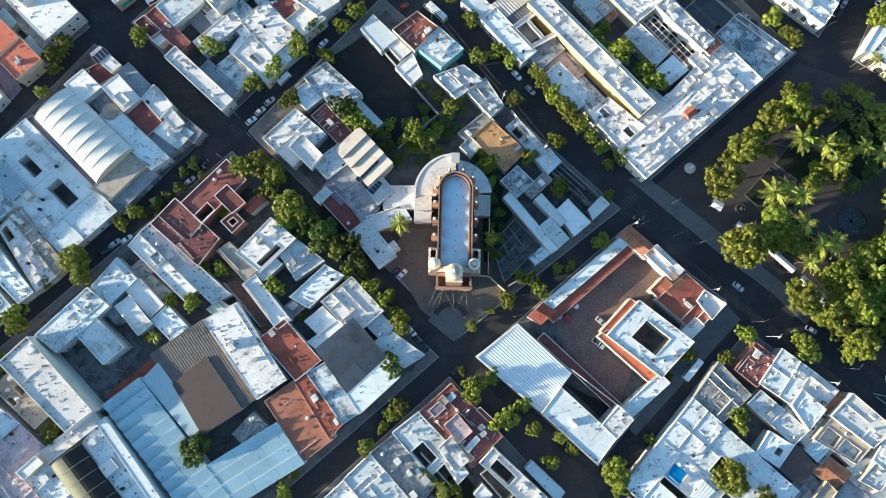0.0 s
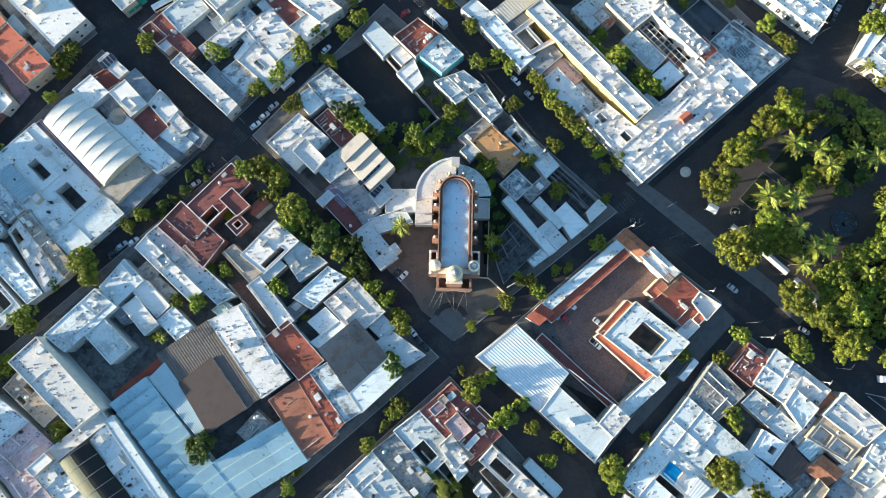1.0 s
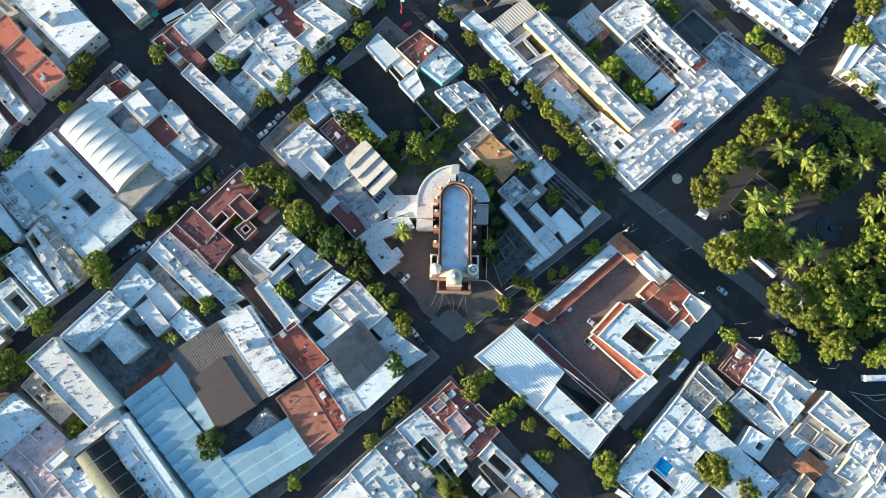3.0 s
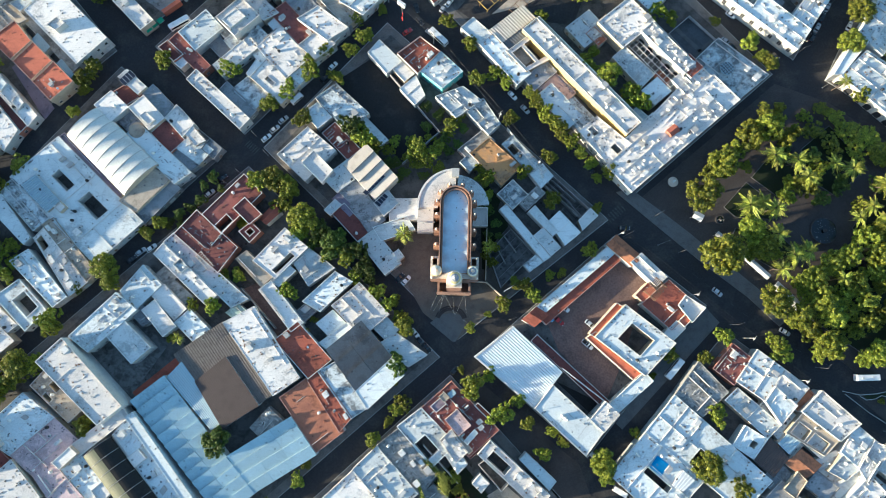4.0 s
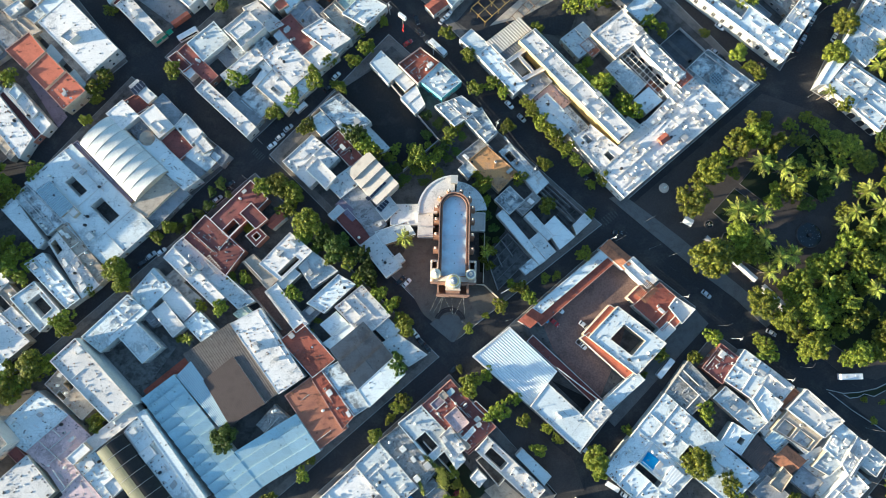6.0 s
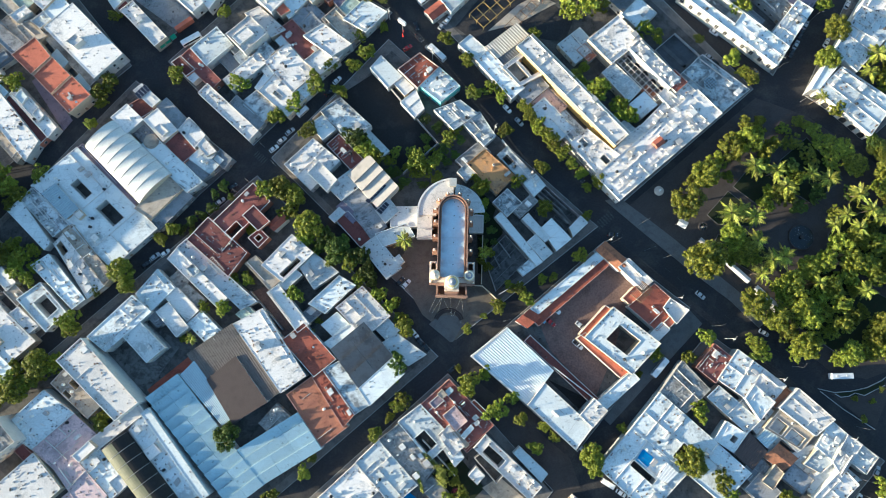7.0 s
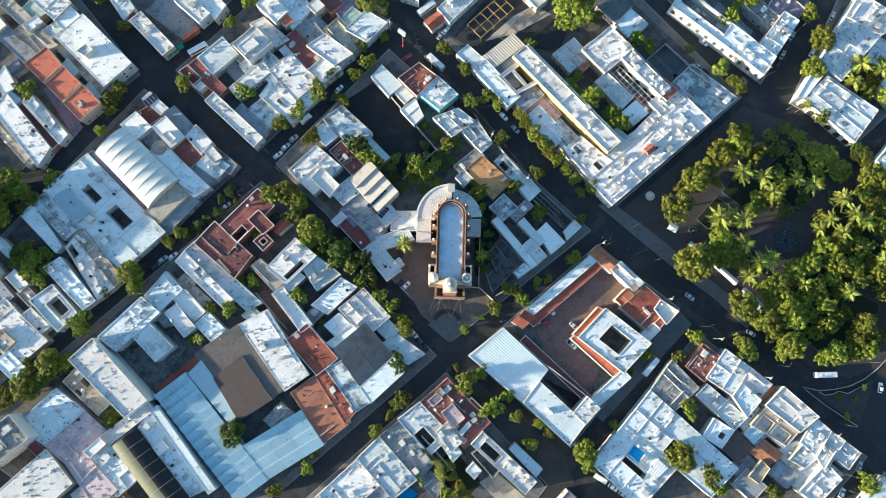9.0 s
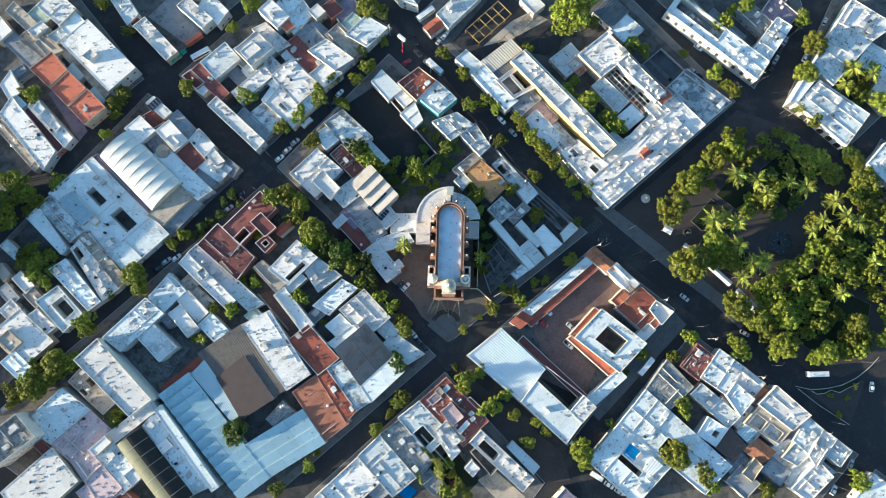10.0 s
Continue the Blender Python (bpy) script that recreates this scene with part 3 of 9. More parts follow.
    # windows and doors on the street sides
    for side in sides:
        i = int(side)
        p0, p1 = Vector(P(*corners[i])), Vector(P(*corners[(i + 1) % 4]))
        run = (p1 - p0).length
        out = Vector(((p1 - p0).y, -(p1 - p0).x)).normalized()
        if out.dot((p0 + p1) / 2 - Vector(P(0.5, 0.5))) < 0:
            out = -out
        if run < 4:
            continue
        ang = math.degrees(math.atan2(out.y, out.x)) + 90
        if big:
            count = int(run / 4.4)
            for k in range(count):
                at = p0.lerp(p1, (k + 0.5) / count) + out * 0.03
                f = place("arch" if big == "arch" else "tall_window", ARCH if big == "arch" else TALL, root, "", pose(at.x, at.y, max(0.6, h - 4.6) if big == "window" else 0.15, 90, 0, ang))
                place("opening" if big == "arch" else "pane", ARCHDARK if big == "arch" else TALLPANE, f)
            continue
        count = min(9, int(run / 3.4))
        for storey in range(storeys):
            for k in range(count):
                f = (k + 0.5) / count
                at = p0.lerp(p1, f) + out * 0.02
                z = base + (1.0 if storey == 0 else 0.9) + 3.1 * storey
                pick = rng.random()
                if storey == 0 and base == 0 and pick < 0.22:
                    f = place("door", DOORFRAME, root, "", pose(at.x, at.y, 0.15, 90, 0, ang))
                    place("door_leaf", DOORLEAF, f)
                elif storey == 0 and base == 0 and pick < 0.36 and run / count > 3.3:
                    f = place("gate", GATE, root, "", pose(at.x, at.y, 0.15, 90, 0, ang))
                    place("gate_leaf", GATELEAF, f)
                elif z + 1.6 < h:
                    f = place("window", WINDOW, root, "", pose(at.x, at.y, z, 90, 0, ang))
                    place("pane", PANE, f)
    # what stands on the roof
    for i in range(int(clutter * 1.25)):
        for attempt in range(12):
            s, t = rng.uniform(0.1, 0.9), rng.uniform(0.08, 0.92)
            if not any(c[0] - 0.1 < s < c[2] + 0.1 and c[1] - 0.08 < t < c[3] + 0.08 for c in courts):
                break
        else:
            continue
        q = Vector(P(s, t))
        pick = rng.random()
        if pick < 0.2:
            bm = bmesh.new()
            sw, sd, sh = rng.uniform(1.0, 2.8), rng.uniform(1.0, 2.6), rng.uniform(0.5, 1.9)
            uu, vv = u.normalized(), v.normalized()
            pts = [q + uu * (i0 * sw / 2) + vv * (j0 * sd / 2) for i0, j0 in ((-1, -1), (1, -1), (1, 1), (-1, 1))]
            if min(s * w, (1 - s) * w) > sw / 2 + 0.4 and min(t * d, (1 - t) * d) > sd / 2 + 0.4:
                solid(bm, pts, h - 0.1, h + sh)
                big = [q + (p - q) * 1.06 for p in pts]
                solid(bm, big, h + sh, h + sh + 0.12)
                part("roof_hut", bm, MAT["coping" if rng.random() < 0.7 else "copinggrey"], root)
        elif pick < 0.38:
            bm = bmesh.new()
            run = u.normalized() * rng.uniform(1.5, 5.0) * rng.choice((-1, 1)) if rng.random() < 0.5 else v.normalized() * rng.uniform(1.5, 5.0) * rng.choice((-1, 1))
            q2 = q + run
            fs, ft = (s + (q2 - q).dot(u) / w / w, t + (q2 - q).dot(v) / d / d)
            if 0.04 < fs < 0.96 and 0.04 < ft < 0.96 and not courts:
                rod(bm, (q.x, q.y, h + 0.12), (q2.x, q2.y, h + 0.12), 0.08, 6)
                rod(bm, (q.x, q.y, h - 0.05), (q.x, q.y, h + 0.5), 0.08, 6)
                part("roof_pipe", bm, MAT["copinggrey"], root)
            else:
                bm.free()
        elif pick < 0.58:
            bm = bmesh.new()
            if rng.random() < 0.5:
                e = rng.uniform(0.35, 0.8)
                solid(bm, (P(s, 0.03), P(s + si * 0.8, 0.03), P(s + si * 0.8, e), P(s, e)), h - 0.1, h + rng.uniform(0.3, 1.0))
            else:
                e = rng.uniform(0.35, 0.8)
                solid(bm, (P(0.03, t), P(e, t), P(e, t + ti * 0.8), P(0.03, t + ti * 0.8)), h - 0.1, h + rng.uniform(0.3, 1.0))
            if not courts:
                part("roof_divider", bm, MAT["coping"], root)
            else:
                bm.free()
        else:
            roof_gear.append((x + q.x, y + q.y, h, a + rng.choice((0, 90)), rng.random(), rng.random()))
    # low wall stubs, pipe beds and broken bits, too small to tell apart
    if flat and clutter > 1 and roof not in ("corr_white",):
        bm = bmesh.new()
        uu, vv = u.normalized(), v.normalized()
        for i in range(int(clutter * 5)):
            s, t = rng.uniform(0.04, 0.96), rng.uniform(0.04, 0.96)
            if any(c[0] - 0.06 < s < c[2] + 0.06 and c[1] - 0.06 < t < c[3] + 0.06 for c in courts):
                continue
            long, wide = rng.choice((rng.uniform(0.3, 0.9), rng.uniform(0.3, 0.9), rng.uniform(0.8, 2.6))), rng.uniform(0.14, 0.4)
            e, g = (uu, vv) if rng.random() < 0.5 else (vv, uu)
            if min(s * w, (1 - s) * w, t * d, (1 - t) * d) < long * 0.5 + 0.25:
                continue
            q = Vector(P(s, t))
            solid(bm, [q + e * (i0 * long / 2) + g * (j0 * wide / 2) for i0, j0 in ((-1, -1), (1, -1), (1, 1), (-1, 1))], h - 0.05, h + rng.uniform(0.06, 0.36))
        if len(bm.verts):
            tagged(part("debris", bm, MAT["coping" if roof in ("clean", "white") and rng.random() < 0.7 else "copinggrey" if rng.random() < 0.7 else roof], root), "small low stubs and debris on the roof", kind="stuff")
        else:
            bm.free()
    # pots, buckets, boards and coils of cable, mostly along the parapets
    if flat and w * d > 100 and roof not in ("naveroof", "black"):
        own = random.Random(house_count * 13 + 1)
        bm = bmesh.new()
        uu, vv = u.normalized(), v.normalized()
        for i in range(min(60, int(w * d / (9 if clutter > 1 else 20)))):
            s, t = own.uniform(0.06, 0.94), own.uniform(0.06, 0.94)
            if own.random() < 0.5:
                if own.random() < 0.5:
                    s = own.choice((0.8 / w, 1 - 0.8 / w))
                else:
                    t = own.choice((0.8 / d, 1 - 0.8 / d))
            if any(c[0] - 0.06 < s < c[2] + 0.06 and c[1] - 0.06 < t < c[3] + 0.06 for c in courts):
                continue
            long, wide = own.uniform(0.25, 0.8), own.uniform(0.2, 0.5)
            if min(s * w, (1 - s) * w, t * d, (1 - t) * d) < 0.7:
                continue
            e, g = (uu, vv) if own.random() < 0.5 else (vv, uu)
            q = Vector(P(s, t))
            solid(bm, [q + e * (i0 * long / 2) + g * (j0 * wide / 2) for i0, j0 in ((-1, -0.8), (0.9, -1), (1, 0.9), (-0.8, 1))], h - 0.05, h + own.uniform(0.08, 0.4))
        if len(bm.verts):
            tagged(part("roof_litter", bm, MAT[own.choice(("ruin", "wood", "corr_tan2", "corr_grey"))], root), "small dark pots and boards on the roof", kind="stuff")
        else:
            bm.free()
    return root


roof_gear = []


def block(*pts):
    """A city block: a raised pavement with a kerb."""
    half = len(pts) // 2
    pts = [Vector(pts[2 * i : 2 * i + 2]) for i in range(half)]
    mid = sum(pts, Vector((0, 0))) / half
    ob = thing("pavement", pose(mid.x, mid.y, 0), "grey concrete pavement round a city block", "pavement", kind="structure")
    rel = [p - mid for p in pts]
    inner = [p - p.normalized() * 0.35 for p in rel]
    bm = bmesh.new()
    yard = [p - p.normalized() * min(5.5, p.length * 0.5) for p in rel]
    band(bm, inner, yard, -0.1, 0.15)
    part("paving", bm, MAT["paving"], ob)
    bm = bmesh.new()
    solid(bm, yard, -0.1, 0.15)
    part("yard_floor", bm, MAT["patio"], ob, "dark stained floor between the houses")
    bm = bmesh.new()
    band(bm, rel, inner, -0.1, 0.16)
    part("kerb", bm, MAT["kerb"], ob)


def cover(name, label, material, z, *pts):
    """A flat sheet on an outline, as pavement, lawn or road."""
    half = len(pts) // 2
    bm = bmesh.new()
    solid(bm, [pts[2 * i : 2 * i + 2] for i in range(half)], -0.05, z)
    return tagged(part(name, bm, MAT[material]), label, name, kind="structure")


# ---- trees ----
def leaf_spray(verts, faces, c, n, size, rng):
    """One small three-cornered spray of leaves."""
    side = n.orthogonal().normalized()
    side.rotate(Matrix.Rotation(rng.uniform(0, 6.28), 3, n))
    up = n.cross(side)
    k = len(verts)
    for a, b in ((-1, -0.7), (1.1, -0.5), (0.1, 1.15)):
        verts.append(c + side * (a * size) + up * (b * size))
    faces.append((k, k + 1, k + 2))


def crown_mesh(seed, clumps, leaves, size, loose=0.0):
    """A crown of radius about 1 round the origin: a lobed dome of many leafy clumps with small gaps between them.
    loose: how deep the outline is cut and how far single boughs reach out."""
    rng = random.Random(seed)
    verts, faces, centres = [], [], []
    lobes = [rng.uniform(0, 6.283) for i in range(3)]
    while len(centres) < clumps:
        # of several chances the one farthest from the clumps that stand already
        best, far = None, -1.0
        for i in range(5):
            ang, rad = rng.uniform(0, 6.283), math.sqrt(rng.random())
            reach = 0.86 - 0.05 * loose + (0.07 + 0.12 * loose) * math.sin(2 * ang + lobes[0]) + (0.06 + 0.10 * loose) * math.sin(3 * ang + lobes[1]) + (0.04 + 0.09 * loose) * math.sin(5 * ang + lobes[2])
            dome = math.sqrt(max(0.0, 1 - (rad * 0.93) ** 2))
            c = Vector((math.cos(ang) * rad * reach, math.sin(ang) * rad * reach, rng.uniform(-0.25, 0.78) * dome + rng.uniform(-0.14, 0.1)))
            d = min(((c - q).length for q, r in centres), default=9.0)
            if d > far:
                best, far = c, d
        centres.append((best, rng.uniform(0.10 - 0.02 * loose, 0.24 - 0.03 * loose)))
    for c, r in centres:
        for k in range(int(leaves * (0.4 + 3.2 * r))):
            way = Vector((rng.gauss(0, 1), rng.gauss(0, 1), rng.gauss(0.3, 0.9))).normalized()
            p = c + Vector((way.x, way.y, way.z * 0.7)) * r * rng.uniform(0.4, 1.2)
            n = (way + Vector((rng.gauss(0, 0.5), rng.gauss(0, 0.5), rng.gauss(0.25, 0.5)))).normalized()
            leaf_spray(verts, faces, p, n, size * rng.uniform(0.65, 1.35), rng)
    data = bpy.data.meshes.new("crown")
    data.from_pydata(verts, [], faces)
    data.materials.append(LEAF)
    return data, centres


def trunk_mesh(centres, high):
    bm = bmesh.new()
    rod(bm, (0, 0, 0), (0.02, 0.01, high * 0.45), 0.05, 7, 0.038)
    rod(bm, (0.02, 0.01, high * 0.45), (0, 0, high * 0.8), 0.038, 7, 0.02)
    for c, r in centres[::4]:
        rod(bm, (0.01, 0.01, high * 0.5), (c.x * 0.9, c.y * 0.9, high + c.z - 0.08), 0.022, 5, 0.007)
    return data_of("trunk", bm, MAT["bark"])


TREES = []
for seed in range(7):
    crown_data, middles = crown_mesh(100 + seed, 56 + 5 * seed, 100, 0.047)
    TREES.append((crown_data, trunk_mesh(middles, 1.15)))
STREETTREES = []
for seed in range(8):
    crown_data, middles = crown_mesh(200 + seed, 48 + 3 * (seed % 4), 115, 0.053, 0.8 + 0.3 * (seed % 3) / 2)
    STREETTREES.append((crown_data, trunk_mesh(middles, 1.15)))
DARKCROWNS = {}


def tree(x, y, r, label="", group="", low=1.0, dark=False):
    """A broad-leaved tree with a crown of radius r."""
    rng = random.Random(int(x * 31 + y * 57))
    kinds = TREES if r > 4.4 else STREETTREES
    data, trunk = kinds[rng.randrange(len(kinds))]
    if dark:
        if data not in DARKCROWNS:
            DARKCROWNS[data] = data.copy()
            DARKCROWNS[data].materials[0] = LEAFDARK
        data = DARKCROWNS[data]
    tall = rng.uniform(0.95, 1.2) * low
    words = label or ("small young street tree with loose green crown" if r < 2.6 else "broad leafy green tree with uneven crown" if r < 4.6 else "large old tree with spreading yellow-green crown")
    root = thing("tree", pose(x, y, 0.1, 0, 0, rng.uniform(0, 360)), words, "tree", group)
    stretch = Matrix.Diagonal((r * 1.13, r * rng.uniform(1.04, 1.22), r * tall, 1))
    place("trunk", trunk, root, "", stretch)
    place("crown", data, root, "", Matrix.Translation((0, 0, 1.15 * r * tall)) @ stretch)
    return root


def frond_mesh(seed):
    rng = random.Random(seed)
    verts, faces = [], []
    n = 11
    for i in range(n):
        s = i / (n - 1)
        for sgn in (-1, 1):
            base = Vector((0.08 + 0.92 * s, 0, 0.34 * s - 0.86 * s * s))
            wide = 0.25 * math.sin(math.pi * min(1, 0.12 + s * 0.9)) + 0.03
            k = len(verts)
            tip = base + Vector((0.09 + 0.05 * rng.random(), sgn * wide * rng.uniform(0.85, 1.15), -0.20 - 0.1 * rng.random()))
            verts += [base, base + Vector((0.085, 0, -0.01)), tip + Vector((0.05, 0, 0)), tip]
            faces.append((k, k + 1, k + 2, k + 3))
    data = bpy.data.meshes.new("frond")
    data.from_pydata(verts, [], faces)
    data.materials.append(LEAFPALM)
    return data


FRONDS = [frond_mesh(i) for i in range(3)]
bm = bmesh.new()
for i in range(6):
    rod(bm, (0.04 * math.sin(i), 0, i / 6), (0.04 * math.sin(i + 1), 0, (i + 1) / 6), 0.022, 7, 0.019)
PALMTRUNK = data_of("trunk", bm, MAT["bark"])


def palm(x, y, r):
    rng = random.Random(int(x * 17 + y * 41))
    high = rng.uniform(7.5, 10.5)
    root = thing("palm_tree", pose(x, y, 0.1, 0, 0, rng.uniform(0, 360)), "tall palm with arching feathery yellow-green fronds", "palm tree", "palms")
    place("trunk", PALMTRUNK, root, "", Matrix.Diagonal((9, 9, high, 1)))
    for i in range(14):
        m = Matrix.Translation((0.0, 0, high)) @ Euler((0, -rng.uniform(-0.1, 0.75), i * 2.4 + rng.uniform(-0.3, 0.3))).to_matrix().to_4x4() @ Matrix.Diagonal((r * rng.uniform(0.85, 1.12),) * 3 + (1,))
        place("frond", FRONDS[i % 3], root, "", m)
    return root


# ---- vehicles ----
def loft(bm, stations):
    """A body from cross sections: (x, half width, low, high, shoulder) from back to front."""
    rows = []
    for x, hw, lo, hi, sh in stations:
        ring = [(hw * 0.92, lo), (hw, lo + 0.15), (hw, sh), (hw * 0.86, hi), (-hw * 0.86, hi), (-hw, sh), (-hw, lo + 0.15), (-hw * 0.92, lo)]
        rows.append([bm.verts.new((x, yy, zz)) for yy, zz in ring])
    for a, b in zip(rows, rows[1:]):
        for i in range(8):
            j = (i + 1) % 8
            bm.faces.new((a[i], a[j], b[j], b[i]))
    bm.faces.new(rows[0])
    bm.faces.new(rows[-1][::-1])


def vehicle_proto(kind, colour):
    L, W, H = {"c": (4.3, 1.75, 1.48), "p": (5.0, 1.8, 1.7), "v": (5.6, 2.0, 2.2), "b": (9.0, 2.4, 3.0)}[kind]
    name = {"c": "car", "p": "pickup_truck", "v": "van", "b": "bus"}[kind]
    word = {"silver": "silver-grey", "blue": "light blue"}.get(colour, colour)
    label = {"c": f"parked {word} car with dark windows", "p": f"{word} pickup truck with load bed", "v": f"{word} delivery van with flat roof", "b": f"{word} minibus with long flat roof"}[kind]
    root = thing(name, pose(0, 0, 0), label, name.replace("_", " "))
    paint, hl, hw = CARPAINT[colour], L / 2, W / 2
    bm = bmesh.new()
    if kind in "cp":
        loft(bm, [(-hl, hw * 0.8, 0.35, 0.8, 0.7), (-hl + 0.12, hw * 0.95, 0.25, 0.93, 0.82), (-hl * 0.5, hw, 0.2, 0.97, 0.88), (hl * 0.3, hw, 0.2, 0.97, 0.88), (hl - 0.35, hw * 0.93, 0.22, 0.83, 0.72), (hl, hw * 0.75, 0.35, 0.66, 0.58)])
    else:
        loft(bm, [(-hl, hw * 0.95, 0.4, H - 0.15, H - 0.5), (-hl + 0.1, hw, 0.3, H, H - 0.3), (hl - 0.5, hw, 0.3, H, H - 0.3), (hl - 0.12, hw * 0.98, 0.3, H - 0.35, H - 0.7), (hl, hw * 0.9, 0.4, H * 0.45, H * 0.4)])
    body = part("body", bm, paint, root)
    if kind in "cp":
        bm = bmesh.new()
        x0, x1 = (-hl * 0.8, hl * 0.42) if kind == "c" else (-0.5, hl * 0.45)
        loft(bm, [(x0, hw * 0.8, 0.9, 0.98, 0.95), (x0 + 0.5, hw * 0.82, 0.9, H - 0.04, H - 0.1), (x1 - 0.75, hw * 0.82, 0.9, H - 0.04, H - 0.1), (x1, hw * 0.8, 0.9, 0.98, 0.95)])
        part("glasshouse", bm, MAT["glass"], root, "dark tinted glass")
        bm = bmesh.new()
        loft(bm, [(x0 + 0.42, hw * 0.72, H - 0.06, H, H - 0.02), (x0 + 0.7, hw * 0.8, H - 0.16, H + 0.02, H - 0.03), (x1 - 0.9, hw * 0.8, H - 0.16, H + 0.02, H - 0.03), (x1 - 0.66, hw * 0.72, H - 0.06, H, H - 0.02)])
        part("roof_panel", bm, paint, root)
        if kind == "p":
            bm = bmesh.new()
            box(bm, -hl + 0.15, -hw + 0.14, 0.96, -0.65, hw - 0.14, 0.985)
            part("load_bed", bm, MAT["dark"], root)
    else:
        bm = bmesh.new()
        box(bm, hl - 0.42, -hw * 0.82, H * 0.52, hl - 0.05, hw * 0.82, H - 0.36)
        part("windscreen", bm, MAT["glass"], root, "dark tinted glass")
        for sgn in (-1, 1):
            bm = bmesh.new()
            box(bm, -hl + 0.5, sgn * (hw + 0.012) - 0.02, H * 0.55, hl - 0.9, sgn * (hw + 0.012) + 0.02, H - 0.42)
            part("side_window", bm, MAT["glass"], root)
        if kind == "b":
            for xx in (-hl * 0.5, hl * 0.35):
                bm = bmesh.new()
                box(bm, xx - 0.45, -0.4, H - 0.02, xx + 0.45, 0.4, H + 0.09)
                part("roof_hatch", bm, MAT["acmetal"], root)
    r = 0.31 if kind in "cp" else 0.42
    for xx in (-hl * 0.62, hl * 0.62):
        for sgn in (-1, 1):
            bm = bmesh.new()
            rod(bm, (xx, sgn * (hw - 0.2), r), (xx, sgn * (hw + 0.02), r), r, 14)
            wheel = part("wheel", bm, MAT["rubber"], root)
            bm = bmesh.new()
            rod(bm, (xx, sgn * (hw + 0.0), r), (xx, sgn * (hw + 0.035), r), r * 0.6, 10)
            part("rim", bm, MAT["metal"], wheel)
    for sgn in (-1, 1):
        bm = bmesh.new()
        box(bm, hl - 0.22, sgn * hw * 0.55 - 0.16, 0.6, hl - 0.04, sgn * hw * 0.55 + 0.16, 0.76)
        part("headlight", bm, MAT["lampwhite"], root)
        bm = bmesh.new()
        box(bm, -hl - 0.01, sgn * hw * 0.62 - 0.14, 0.68, -hl + 0.1, sgn * hw * 0.62 + 0.14, 0.82)
        part("tail_light", bm, MAT["flagred"], root)
    return root


PROTO = {}


def vehicle(x, y, ang, kind, colour):
    """A vehicle heading along ang degrees; the first of its kind and colour is built, the others are copies."""
    m = pose(x, y, 0.02, 0, 0, ang)
    if (kind, colour) not in PROTO:
        PROTO[kind, colour] = vehicle_proto(kind, colour)
        PROTO[kind, colour].matrix_basis = m
        return PROTO[kind, colour]
    return copy_thing(PROTO[kind, colour], m)


# ---- roof gear ----
def water_tank(colour):
    root = thing("water_tank", pose(0, 0, 0), f"{colour} ribbed plastic rooftop water tank", "water tank", "rooftop tanks")
    bm = bmesh.new()
    rings = [(0.5, 0.0), (0.56, 0.04)]
    for i in range(5):
        rings += [(0.56, 0.08 + 0.2 * i), (0.53, 0.16 + 0.2 * i), (0.56, 0.24 + 0.2 * i)]
    rings += [(0.5, 1.16), (0.3, 1.3), (0.24, 1.32)]
    lathe(bm, rings, 14)
    part("tank_body", bm, MAT["tank" + colour], root)
    bm = bmesh.new()
    lathe(bm, [(0.24, 1.31), (0.26, 1.33), (0.26, 1.38), (0.2, 1.42)], 12)
    part("lid", bm, MAT["tank" + colour], root)
    return root


def ac_unit():
    root = thing("air_conditioner", pose(0, 0, 0), "boxy off-white rooftop air conditioner with fan", "air conditioner", "rooftop units")
    bm = bmesh.new()
    box(bm, -0.45, -0.35, 0.12, 0.45, 0.35, 0.86)
    bmesh.ops.bevel(bm, geom=bm.edges[:], offset=0.04, segments=1, affect="EDGES")
    part("casing", bm, MAT["acmetal"], root)
    bm = bmesh.new()
    lathe(bm, [(0.3, 0.85), (0.3, 0.9), (0.24, 0.91)], 14)
    part("fan_grille", bm, MAT["dark"], root)
    bm = bmesh.new()
    box(bm, -0.52, -0.42, -0.03, 0.52, 0.42, 0.13)
    part("plinth", bm, MAT["copinggrey"], root)
    return root


def gas_tank():
    root = thing("gas_tank", pose(0, 0, 0), "white horizontal gas cylinder on two saddles", "gas tank", "rooftop tanks")
    bm = bmesh.new()
    rod(bm, (-0.75, 0, 0.5), (0.75, 0, 0.5), 0.33, 12)
    rod(bm, (0.75, 0, 0.5), (0.92, 0, 0.5), 0.33, 12, 0.16)
    rod(bm, (-0.75, 0, 0.5), (-0.92, 0, 0.5), 0.33, 12, 0.16)
    part("cylinder", bm, MAT["tankwhite"], root)
    for sgn in (-1, 1):
        bm = bmesh.new()
        box(bm, sgn * 0.45 - 0.07, -0.28, 0, sgn * 0.45 + 0.07, 0.28, 0.26)
        part("saddle", bm, MAT["copinggrey"], root)
    return root


def roof_vent():
    root = thing("roof_vent", pose(0, 0, 0), "short vent pipe with cap on the roof", "vent", "rooftop vents")
    bm = bmesh.new()
    rod(bm, (0, 0, 0), (0, 0, 0.9), 0.1, 8)
    part("pipe", bm, MAT["metal"], root)
    bm = bmesh.new()
    lathe(bm, [(0.22, 0.88), (0.24, 0.95), (0.05, 1.1)], 10)
    part("cap", bm, MAT["metal"], root)
    return root


